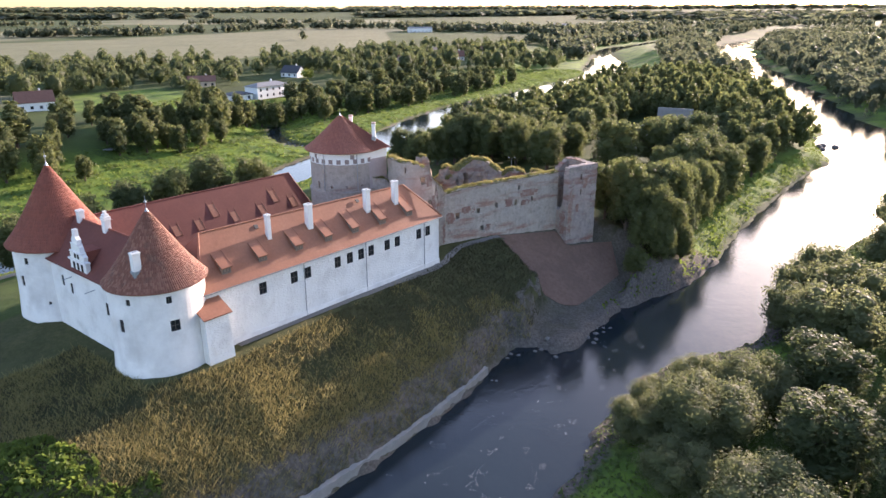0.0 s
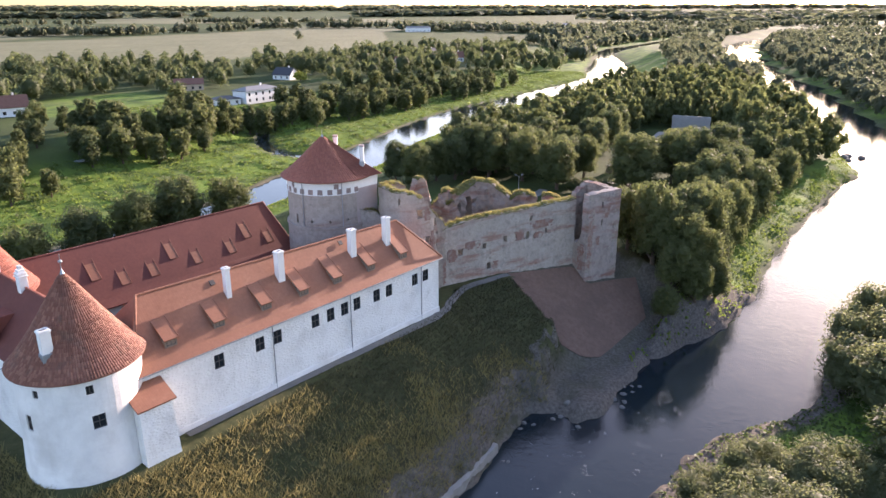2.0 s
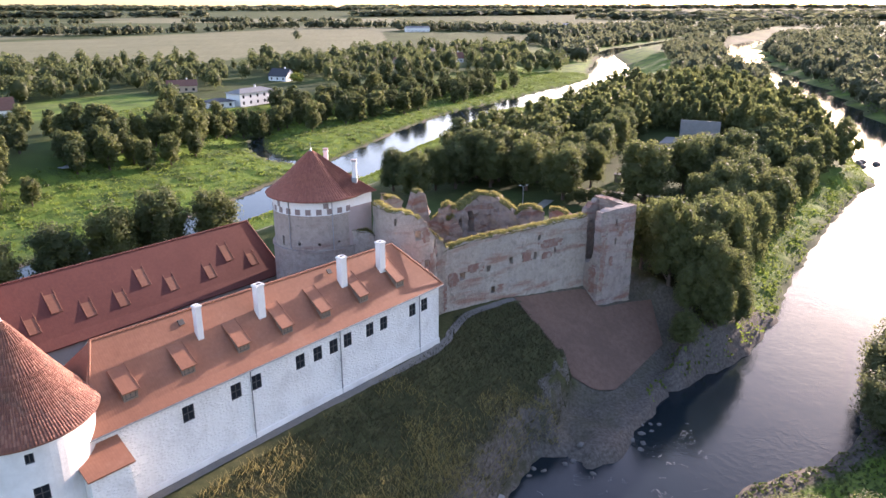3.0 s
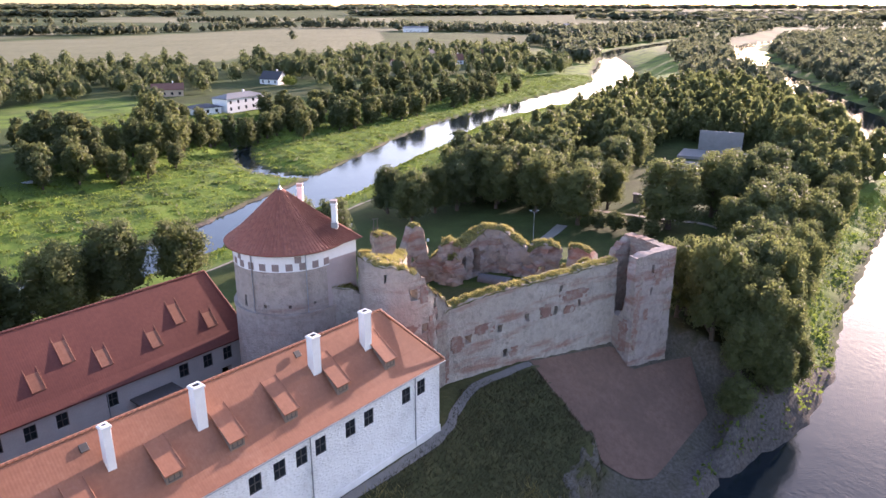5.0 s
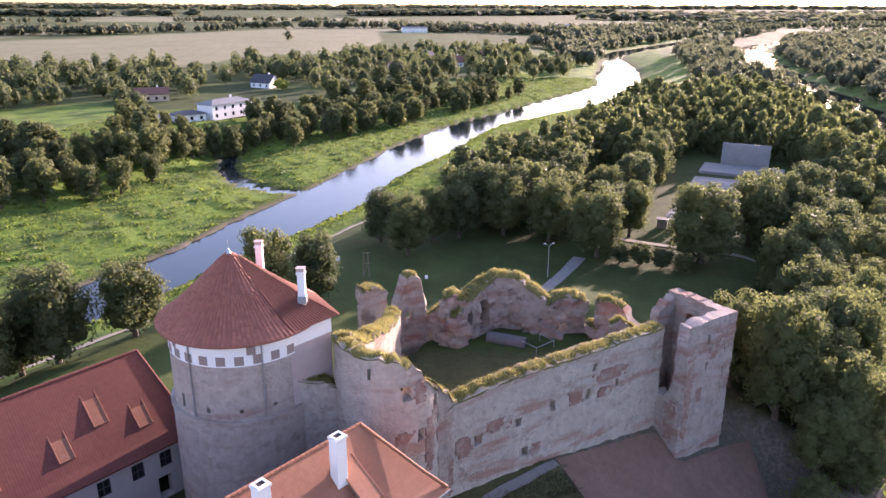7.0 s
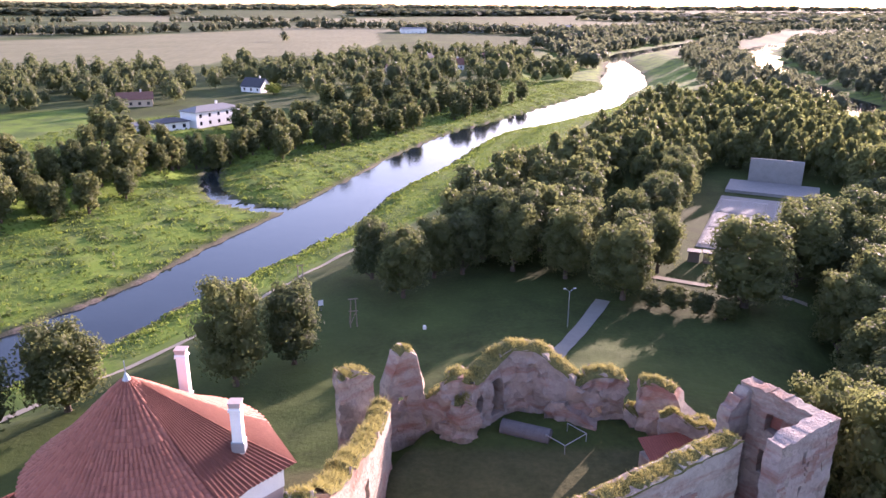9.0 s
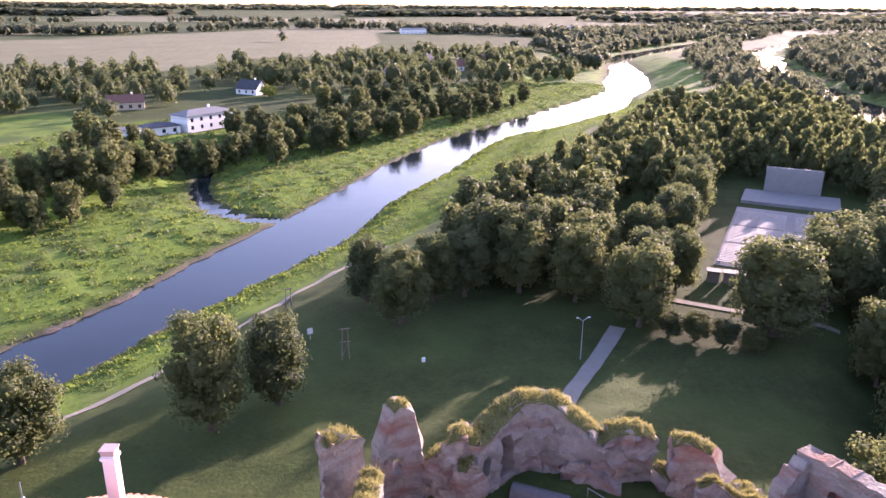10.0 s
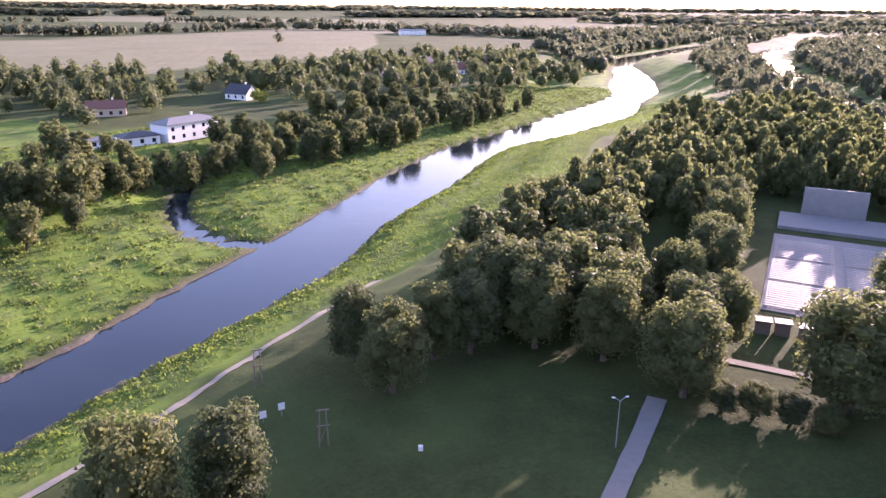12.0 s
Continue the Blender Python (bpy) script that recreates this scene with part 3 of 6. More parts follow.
def cone_roof(r, ze, za, rib=0.0, ribs=90, flare=0.35, over_z=0.14, n_ring=7, lean=(0.0, 0.0)):
    """A conical roof with a flared eave and raised rows of tiles."""
    n = ribs * 2
    V, F = [], []
    prof = []
    for k in range(n_ring + 1):
        f = k / n_ring
        rad = r * (1 - f)
        z = ze + (za - ze) * (f + flare * 0.25 * -math.sin(math.pi * f) * (1 - f))
        prof.append((rad, z))
    prof.insert(0, (r, ze - over_z))
    prof.insert(0, (r - 0.7, ze - over_z + 0.1))
    for k, (rad, z) in enumerate(prof):
        for i in range(n):
            a = 2 * math.pi * i / n
            up = rib * (i % 2) * min(1.0, rad / r * 3) if k > 1 else 0
            f = 1 - min(rad / r, 1)
            V.append((rad * math.cos(a) + lean[0] * f, rad * math.sin(a) + lean[1] * f, z + up))
    for k in range(len(prof) - 1):
        for i in range(n):
            j = (i + 1) % n
            F.append((k * n + i, k * n + j, (k + 1) * n + j, (k + 1) * n + i))
    return quads_mesh("roof", V, F)


def tile_rows(r, ze, za, ribs, flare=0.35, rows=22, seed=1, lift=0.1, wide=0.42, lean=(0.0, 0.0)):
    """Rows of single arched tiles up a cone, each a little out of line."""
    rng = np.random.default_rng(seed)
    V, F = [], []

    def at(f, a, up):
        rad = r * (1 - f)
        z = ze + (za - ze) * (f + flare * 0.25 * -math.sin(math.pi * f) * (1 - f))
        return ((rad + up * 0.8) * math.cos(a) + lean[0] * f, (rad + up * 0.8) * math.sin(a) + lean[1] * f, z + up * 0.6)
    for i in range(ribs):
        for k in range(rows):
            f0, f1 = k / rows, (k + 1.12) / rows
            if f0 > 0.93 or (f0 > 0.5 and i % 2) or (f0 > 0.76 and i % 4):
                continue
            a = 2 * math.pi * (i + rng.normal() * 0.05) / ribs
            w = 2 * math.pi / ribs * wide * (1 if f0 <= 0.5 else 2 if f0 <= 0.76 else 3.4)
            up = lift * rng.uniform(0.75, 1.25)
            o = len(V)
            for f, u in ((f0, up * 1.15), (min(f1, 0.985), up * 0.75)):
                V += [at(f, a - w, 0.0), at(f, a - w * 0.5, u), at(f, a + w * 0.5, u), at(f, a + w, 0.0)]
            F += [(o, o + 1, o + 5, o + 4), (o + 1, o + 2, o + 6, o + 5), (o + 2, o + 3, o + 7, o + 6), (o, o + 3, o + 2, o + 1)]
    return quads_mesh("tile_rows", V, F)


def chimney(parent, x, y, z0, z1, w=0.95, d=0.8, mat=None, label="white plastered chimney", name="chimney"):
    bm = bmesh.new()
    box(bm, -w / 2, w / 2, -d / 2, d / 2, z0, z1 - 0.25)
    box(bm, -w / 2 - 0.07, w / 2 + 0.07, -d / 2 - 0.07, d / 2 + 0.07, z1 - 0.25, z1 - 0.08)
    t = 0.17
    box(bm, -w / 2, w / 2, -d / 2, -d / 2 + t, z1 - 0.08, z1)
    box(bm, -w / 2, w / 2, d / 2 - t, d / 2, z1 - 0.08, z1)
    box(bm, -w / 2, -w / 2 + t, -d / 2 + t, d / 2 - t, z1 - 0.08, z1)
    box(bm, w / 2 - t, w / 2, -d / 2 + t, d / 2 - t, z1 - 0.08, z1)
    bmesh.ops.bevel(bm, geom=bm.edges[:], offset=0.015, segments=1, affect="EDGES")
    ch = part(name, bm, mat or M_BAND, parent, label, pose(x, y, 0))
    part("flue", boxes((-w / 2 + t, w / 2 - t, -d / 2 + t, d / 2 - t, z1 - 0.3, z1 - 0.06)), M_DARK, ch)
    return ch


def dormer(parent, x, yf, zf, length, slope, w=1.5, mat=None, low=0.0):
    """A shed dormer: a tiled lid flatter than the roof, tiled cheeks, a low window at its foot."""
    mat = mat or M_TILE_X
    h = low or 0.5 * w + 0.05
    top = Vector((x, yf + length, zf + length * slope))
    lid0 = zf + h
    bm = bmesh.new()
    a = [(x - w / 2, yf, zf - 0.3), (x - w / 2, yf, lid0), (x - w / 2, top.y, top.z), (x - w / 2, top.y, top.z - 0.3)]
    b = [(x + w / 2, *p[1:]) for p in a]
    va, vb = [bm.verts.new(p) for p in a], [bm.verts.new(p) for p in b]
    bm.faces.new(va)
    bm.faces.new(vb[::-1])
    for i in range(4):
        j = (i + 1) % 4
        bm.faces.new((va[i], vb[i], vb[j], va[j]))
    dm = part("dormer", bm, M_WOOD, parent, "shed dormer with tiled lid and low window")
    lm = bmesh.new()
    o = 0.14
    sl = (top.z - lid0) / (top.y - yf)
    p0, p1 = (yf - 0.22, lid0 - 0.22 * sl + 0.03), (top.y + 0.1, top.z + 0.1 * sl + 0.03)
    q = [lm.verts.new((x + sx * (w / 2 + o), y, z + t)) for t in (0, 0.13) for sx, (y, z) in ((-1, p0), (1, p0), (1, p1), (-1, p1))]
    for f in ((3, 2, 1, 0), (4, 5, 6, 7), (0, 1, 5, 4), (1, 2, 6, 5), (2, 3, 7, 6), (3, 0, 4, 7)):
        lm.faces.new([q[i] for i in f])
    for sx in (-1, 1):
        tube(lm, (x + sx * (w / 2 + o), p0[0], p0[1] + 0.12), (x + sx * (w / 2 + o), p1[0], p1[1] + 0.12), 0.05, n=6)
    part("lid", lm, mat, dm, "tiled dormer lid")
    window(parent, pose(x, yf - 0.02, zf + h * 0.52), w - 0.35, h * 0.6, 2, 1, "low dormer window")
    return dm


# ---- south wing ----
S_W = [-33.0, -27.8, -25.4, -19.8, -17.4, -15.1, -13.0, -9.5, -7.2, -2.1, 0.1]
swing = thing("south_wing", CM, "long whitewashed castle wing with orange tiled hipped roof", "castle wing")
holes = [(s, 18.55, 1.22, 1.65) for s in S_W]
part("wall", holed_wall(-42.5, 2.9, 8.5, 20.45, 0.9, holes, step=2.0), M_WHITE, swing, "whitewashed rough masonry wall")
part("wall", boxes((2.0, 2.9, 0.902, 9.8, 8.5, 20.45)), M_WHITE, swing, "whitewashed end wall")
part("wall", boxes((-42.5, 1.998, 9.0, 9.8, 8.5, 20.45)), M_GREYPL, swing, "grey plastered courtyard wall")
part("plinth", boxes((-42.5, 2.97, -0.16, -0.002, 8.5, 13.0), bevel=0.05), M_PLASTER, swing, "grey worn plinth")
part("roof", hip_roof(-42.5, 2.9, 0, 9.8, 20.45, 26.5, -38.6, -0.5, flare=0.72, zr1=25.7), M_TILE_X, swing, "orange clay tile roof with flared eaves")
part("ridge_tiles", cap_tiles([(-38.6, 4.9, 26.5), (-0.5, 4.9, 25.7)]), M_TILE_X, swing, "row of ridge tiles")
part("hip_tiles", cap_tiles([(-0.5, 4.9, 25.72), (1.95, 0.6, 22.05), (3.2, -0.3, 20.6)]), M_TILE_X, swing)
part("hip_tiles", cap_tiles([(-38.6, 4.9, 26.52), (-41.0, 1.5, 22.2), (-42.8, -0.3, 20.6)]), M_TILE_X, swing)
for s in S_W:
    window(swing, pose(s, 0.07, 18.55), 1.22, 1.65)
for s in (-26.1, -14.2, -0.9):
    bm = bmesh.new()
    tube(bm, (s, -0.12, 20.2), (s, -0.12, 12.0), 0.06, n=8)
    for z in (19, 16.5, 14):
        box(bm, s - 0.09, s + 0.09, -0.14, 0.01, z, z + 0.06)
    part("downpipe", bm, M_PIPE, swing, "zinc downpipe")
part("gutter", boxes((-42.4, 3.3, -0.56, -0.46, 20.3, 20.42), bevel=0.02), M_PIPE, swing, "zinc eaves gutter")
for s in (-37.6, -31.9, -25.8, -20.4, -15.1, -9.3, -3.2):
    dormer(swing, s, 1.0 if s > -36 else 0.9, 21.7, 2.75, 1.0, 1.32, None, 0.92)
for s, z in ((-29.2, 27.3), (-22.1, 27.3), (-10.6, 27.2), (-4.3, 27.4)):
    chimney(swing, s, 3.1, 22.5, z, 0.62 if s < -29 else 0.9, 0.6 if s < -29 else 0.78)
for s in (-30.3, -11.55):
    part("skylight", boxes((-0.3, 0.3, -0.3, 0.3, -0.05, 0.07), bevel=0.02), M_FRAME, swing, "small dark roof hatch", pose(s, 4.2, 25.55 + 0.01 * (-30 - s), 47))

# ---- buttress at the corner tower ----
butt = thing("corner_buttress", CM, "white masonry buttress with orange lean-to tile roof", "buttress")
bm = bmesh.new()
vs = [bm.verts.new(p) for p in ((-43.5, -2.9, 8.5), (-39.7, -2.9, 8.5), (-39.7, 0.5, 8.5), (-43.5, 0.5, 8.5), (-43.3, -2.3, 18.2), (-40.0, -2.3, 18.2), (-40.0, 0.5, 19.6), (-43.3, 0.5, 19.6))]
for f in ((3, 2, 1, 0), (4, 5, 6, 7), (0, 1, 5, 4), (1, 2, 6, 5), (2, 3, 7, 6), (3, 0, 4, 7)):
    bm.faces.new([vs[i] for i in f])
part("wall", bm, M_WHITE, butt)
bm = bmesh.new()
vs = [bm.verts.new(p) for p in ((-43.65, -2.7, 18.12), (-39.65, -2.7, 18.12), (-39.65, 0.4, 19.75), (-43.65, 0.4, 19.75), (-43.65, -2.7, 18.27), (-39.65, -2.7, 18.27), (-39.65, 0.4, 19.9), (-43.65, 0.4, 19.9))]
for f in ((3, 2, 1, 0), (4, 5, 6, 7), (0, 1, 5, 4), (1, 2, 6, 5), (2, 3, 7, 6), (3, 0, 4, 7)):
    bm.faces.new([vs[i] for i in f])
part("roof", bm, M_TILE_X, butt, "orange lean-to tile roof")


# ---- round corner towers ----
def round_tower(name, cx, cy, r, z0, ze, za, eave, wins, mat_roof, label, old_ribs, batter=0.35, turn=-114.0):
    m = CM @ pose(cx, cy, 0)
    t = thing(name, m, label, "round tower")

    def warp(p):
        a = radians(turn) + p.x / r
        rr = r - p.y + batter * (1 - sstep(z0 + 2.0, z0 + 9, p.z))
        return Vector((rr * math.cos(a), rr * math.sin(a), p.z))
    holes = [(radians(a - turn) * r, z, w, h) for a, z, w, h in wins]
    part("wall", holed_wall(-math.pi * r, math.pi * r, z0, ze, 1.0, holes, warp, 0.55, (z0 + 2, z0 + 4, z0 + 6, z0 + 8)), M_PLASTER, t, "white plastered round wall")
    for a, z, w, h in wins:
        mw = pose(0, 0, 0, 0, 0, a + 90) @ pose(0, -(r - 0.12), z)
        window(t, mw, w, h, 2, 2 if h > 1 else 1)
    part("roof", cone_roof(eave, ze, za, 0.0, old_ribs), mat_roof, t, "steep conical tiled roof")
    part("roof_tiling", tile_rows(eave, ze, za, 140, rows=26, lift=0.08 if mat_roof is M_TILE_OLD else 0.05, seed=int(cx * 7 + cy) % 97), mat_roof, t, "overlapping rows of arched clay tiles")["kind"] = "stuff"
    bm = bmesh.new()
    tube(bm, (0, 0, za - 0.5), (0, 0, za + 0.2), 0.28, 0.04, 10)
    tube(bm, (0, 0, za), (0, 0, za + 1.6), 0.03, n=6)
    bmesh.ops.create_uvsphere(bm, u_segments=10, v_segments=6, radius=0.18, matrix=Matrix.Translation((0, 0, za + 0.9)))
    part("finial", bm, M_LEAD, t, "metal cap and finial")
    return t


sw_t = round_tower("south_west_tower", -45.4, 4.0, 5.6, 8.5, 22.9, 31.3, 6.05, [(-101.9, 18.4, 1.15, 1.4), (-105.8, 21.7, 0.65, 0.9), (-153.2, 21.7, 0.55, 0.8), (-167.4, 18.6, 0.7, 1.6)], M_TILE_OLD, "white round castle tower with weathered conical tile roof", 50)
sw_ch = chimney(sw_t, -3.35, -2.4, 23.0, 27.4, 0.95, 0.7)
part("flashing", boxes((-0.56, 0.56, -0.44, 0.44, 24.0, 25.15), bevel=0.02), M_LEAD, sw_ch, "zinc flashing")
nw_t = round_tower("north_west_tower", -45.4, 30.1, 6.1, 8.5, 22.6, 33.4, 6.85, [(-158, 21.0, 0.65, 0.95), (-171, 18.0, 0.7, 1.5), (-135, 15.0, 0.4, 0.5)], M_TILE_CONE, "white round castle tower with tall red conical roof", 80)

# ---- west wing between the towers ----
wwing = thing("west_wing", CM, "whitewashed gate wing with dark red roof and scrolled gable", "castle wing")
WX = Matrix(((0, 1, 0, -49.0), (-1, 0, 0, 0), (0, 0, 1, 0), (0, 0, 0, 1)))  # wall along the castle's -y, front to -x
whole = [(-10.1, 18.1, 0.75, 1.7), (-19.6, 18.5, 0.7, 1.5), (-22.0, 19.1, 0.7, 1.5)]
part("wall", holed_wall(-26, -8, 8.5, 21.7, 0.9, whole, step=2.0), M_WHITE, wwing, "", WX)
for x, z, w, h in whole:
    window(wwing, WX @ pose(x, 0.07, z), w, h, 2, 2)
part("wall", boxes((-40.9, -40.1, 9.85, 24.6, 8.5, 21.0)), M_GREYPL, wwing, "grey plastered courtyard wall")
RT = Matrix(((0, 1, 0, 0), (-1, 0, 0, 0), (0, 0, 1, 0), (0, 0, 0, 1)))
part("roof", hip_roof(-29.5, -4.5, -49.0, -40.1, 21.6, 26.3, -28, -6, flare=0.6, yr=-44.5), M_TILE_XR, wwing, "dark red tiled roof", RT)
part("ridge_tiles", cap_tiles([(-44.5, 6, 26.3), (-44.5, 28, 26.3)]), M_TILE_CONE, wwing)
for y, z, wd in ((16.6, 28.0, 0.85), (23.9, 27.6, 0.8)):
    c = chimney(wwing, -44.6, y, 24.5, z, wd, wd)
part("cap", boxes((-0.55, 0.55, -0.55, 0.55, 27.5, 27.62), (-0.35, 0.35, -0.35, 0.35, 27.62, 28.3), (-0.2, 0.2, -0.2, 0.2, 28.3, 28.7), bevel=0.03), M_BAND, wwing, "stepped chimney top", pose(-44.6, 16.6, 0))
# scrolled renaissance gable
bm = bmesh.new()
half = ((2.15, 21.4), (2.15, 23.1), (1.75, 23.3), (1.95, 23.9), (1.3, 24.3), (1.15, 25.1), (0.7, 25.4), (0.8, 26.0), (0.35, 26.4), (0.25, 27.3))
outline = [(x, z) for x, z in half] + [(-x, z) for x, z in half[::-1]]
fr = [bm.verts.new((-49.06, 16.3 + x, z)) for x, z in outline]
bk = [bm.verts.new((-48.5, 16.3 + x, z)) for x, z in outline]
bm.faces.new(fr)
bm.faces.new(bk[::-1])
for i in range(len(fr)):
    j = (i + 1) % len(fr)
    bm.faces.new((fr[i], fr[j], bk[j], bk[i]))
gb = part("gable", bm, M_BAND, wwing, "white scrolled gable with cornices")
for z, w in ((23.15, 2.35), (24.3, 1.55), (25.4, 0.95)):
    part("cornice", boxes((-49.25, -48.45, 16.3 - w, 16.3 + w, z - 0.1, z + 0.1), bevel=0.03), M_BAND, gb)
part("gable_roof", boxes((-48.49, -44.6, 15.0, 17.6, 22.5, 24.4)), M_TILE_CONE, wwing, "tiled gable roof")
for y in (15.2, 16.3, 17.4):
    window(gb, WX @ pose(-y, -0.12, 22.35), 0.5, 0.95, 1, 2, "narrow gable window")
for y in (15.9, 16.7):
    window(gb, WX @ pose(-y, -0.12, 23.75), 0.4, 0.6, 1, 1, "small gable window")
for y, z in ((12.8, 20.0), (19.0, 20.3)):
    bm = bmesh.new()
    tube(bm, (-49.0, y, z), (-50.3, y, z - 0.1), 0.05, n=6)
    part("spout", bm, M_LEAD, wwing, "projecting roof spout")

# ---- north wing ----
nwing = thing("north_wing", CM, "long castle wing with dark red tiled roof and grey courtyard wall", "castle wing")
N_W = [-29.9, -26.85, -23.9, -18.9, -10.8, -7.8, -5.2]
part("wall", holed_wall(-40, -3.2, 8.5, 17.75, 0.8, [(s, 16.3, 1.15, 1.55) for s in N_W] + [(-3.9 - 1.6, 13.6, 1.3, 2.1)], step=2.0), M_GREYPL, nwing, "grey plastered courtyard wall", pose(0, 25.1, 0))
part("wall", boxes((-40, -3.2, 35.1, 35.9, 6.0, 17.75)), M_WHITE, nwing)
part("wall", boxes((-3.2, -2.4, 25.1, 35.9, 6.0, 17.75)), M_GREYPL, nwing)
part("roof", hip_roof(-42, -2.4, 25.1, 35.9, 17.75, 24.75, -41, -3.9, flare=0.85, yr=30.4), M_TILE_XR, nwing, "dark red tile roof")
part("ridge_tiles", cap_tiles([(-41, 30.4, 24.75), (-3.9, 30.4, 24.75), (-2.2, 24.9, 18.0)]), M_TILE_XR, nwing)
for s in N_W:
    window(nwing, pose(s, 25.2, 16.3), 1.15, 1.55)
for s, up in ((-35.5, 0), (-32.5, 1), (-29.15, 0), (-25.05, 0), (-21.6, 1), (-18.4, 0), (-12.8, 0), (-9.3, 1), (-6.0, 0)):
    dormer(nwing, s, 26.4 + 1.0 * up, 19.35 + 1.3 * up, 2.95, 1.24, 0.95, M_TILE_X, 0.38)
for s in (-36.0, -19.4):
    bm = bmesh.new()
    tube(bm, (s, 25.0, 17.5), (s, 25.0, 12.5), 0.06)
    part("downpipe", bm, M_PIPE, nwing)
part("porch", boxes((-16.6, -13.0, 23.1, 25.06, 12.0, 15.38)), M_WOOD, nwing, "dark timber porch wall")
part("gallery_roof", boxes((-17.2, -12.4, 22.6, 25.08, 15.4, 15.6), (-17.0, -16.8, 22.7, 22.9, 12.3, 15.4), (-12.8, -12.6, 22.7, 22.9, 12.3, 15.4), bevel=0.02), M_FRAME, nwing, "dark timber porch roof")

# ---- keep ----
KC = (-16.65, 125.8)
KR, KZ = 5.95, 30.3
K_LEAN = (-0.25, -1.2)  # the roof's point stands off the middle
keep = thing("keep_tower", Matrix.Translation((*KC, 0)), "massive round stone keep with red conical tile roof", "tower")


def ring(r0, r1, z0, z1, n=72, gap=None):
    bm = bmesh.new()
    prof = ((r0, z0), (r1, z0), (r1, z1), (r0, z1))
    rows = [[bm.verts.new((r * math.cos(2 * math.pi * i / n), r * math.sin(2 * math.pi * i / n), z)) for r, z in prof] for i in range(n)]
    for i in range(n):
        a, b = rows[i], rows[(i + 1) % n]
        for k in range(4):
            bm.faces.new((a[k], b[k], b[(k + 1) % 4], a[(k + 1) % 4]))
    return bm


def kwarp(p):
    a = radians(-100) + p.x / KR
    return Vector(((KR - p.y) * math.cos(a), (KR - p.y) * math.sin(a), p.z))


kh = [(-0.55 * KR, 24.5, 0.4, 1.3), (-0.1 * KR, 24.3, 0.35, 0.4), (0.35 * KR, 24.3, 0.3, 0.35), (0.8 * KR, 24.4, 0.3, 0.3), (-0.72 * KR, 19.6, 0.7, 1.6), (0.42 * KR, 17.9, 0.9, 1.7), (-0.5 * KR, 15.5, 0.5, 0.5)]
part("wall", holed_wall(-math.pi * KR, math.pi * KR, 8.5, 28.2, 1.2, kh, kwarp, 0.5), M_KEEP, keep, "grey rubble and brick wall")
part("recess", ring(KR - 1.15, KR - 1.05, 10, 27), M_DARK, keep)
part("lower_wall", ring(KR - 0.1, KR + 0.24, 8.5, 23.2), M_KEEP, keep, "thicker lower wall of rubble")
part("ledge", ring(KR - 0.05, KR + 0.36, 23.2, 23.5), M_KEEP, keep, "rounded stone ledge")
part("band", ring(KR - 0.1, KR + 0.035, 28.2, KZ), M_BAND, keep, "white band with grey squares")
for i in range(24):
    a = radians(-200 + i * 13.5)
    if a > radians(-25):
        continue
    mm = pose(0, 0, 0, 0, 0, math.degrees(a) + 90)
    part("grey_square", boxes((-0.36, 0.36, -(KR + 0.05), -(KR - 0.05), 28.32, 29.08)), M_SQUARE, keep, "", mm)
    if i in (4, 9):
        part("grey_square", boxes((-0.38, 0.38, -(KR + 0.06), -(KR - 0.05), 29.12, 29.85)), M_SQUARE, keep, "", mm @ pose(0.9, 0.06, 0))
# the keep runs out to a square corner on one side
KA, KD = radians(-4), 7.5


def corner_prism(r, d, z0, z1):
    t = math.acos(r / d)
    bm = bmesh.new()
    pts = [(r * math.cos(KA - t), r * math.sin(KA - t)), (d * math.cos(KA), d * math.sin(KA)), (r * math.cos(KA + t), r * math.sin(KA + t)), (0.5, 0)]
    lo, hi = [bm.verts.new((x, y, z0)) for x, y in pts], [bm.verts.new((x, y, z1)) for x, y in pts]
    for i in range(4):
        j = (i + 1) % 4
        bm.faces.new((lo[i], lo[j], hi[j], hi[i]))
    bm.faces.new(hi)
    bm.faces.new(lo[::-1])
    return bm


part("corner_wall", corner_prism(KR - 0.02, KD, 8.5, 28.75), M_PINK, keep, "rose plastered square corner")
part("corner_band", corner_prism(KR, KD + 0.05, 28.75, KZ), M_BAND, keep, "white plaster band")
part("roof", cone_roof(6.75, KZ, 36.1, 0.0, 78, 0.3, lean=K_LEAN), M_TILE_KEEP, keep, "conical roof with rows of red tiles")
part("roof_tiling", tile_rows(6.75, KZ, 36.1, 104, 0.3, 24, 8, 0.09, lean=K_LEAN), M_TILE_KEEP, keep, "overlapping rows of red tiles")["kind"] = "stuff"
# tiled wedge over the square corner, its tile rows running down the slope
ER, ED = 6.75, 8.35
_t = math.acos(ER / ED)
tipv = Vector((ED * math.cos(KA), ED * math.sin(KA), KZ))
for sgn in (-1, 1):
    tang = Vector((ER * math.cos(KA + sgn * _t), ER * math.sin(KA + sgn * _t), KZ + 0.05))
    bm = bmesh.new()
    rows = 34
    apex = Vector((*K_LEAN, 36.2))
    prev = None
    for i in range(rows + 1):
        p = tang.lerp(tipv, i / rows)
        up = 0.09 * (i % 2)
        col = []
        for f in (0.0, 0.3, 0.6, 0.9):
            q = p.lerp(apex, f)
            q.z += up * (1 - f) - 0.35 * math.sin(math.pi * f) * (1 - f) * 0.8
            col.append(bm.verts.new(q))
        if prev:
            for k in range(3):
                bm.faces.new((prev[k], col[k], col[k + 1], prev[k + 1]))
        prev = col
    bmesh.ops.solidify(bm, geom=bm.faces[:], thickness=0.1)
    part("corner_roof", bm, M_TILE_KEEP, keep, "tiled roof over the square corner")
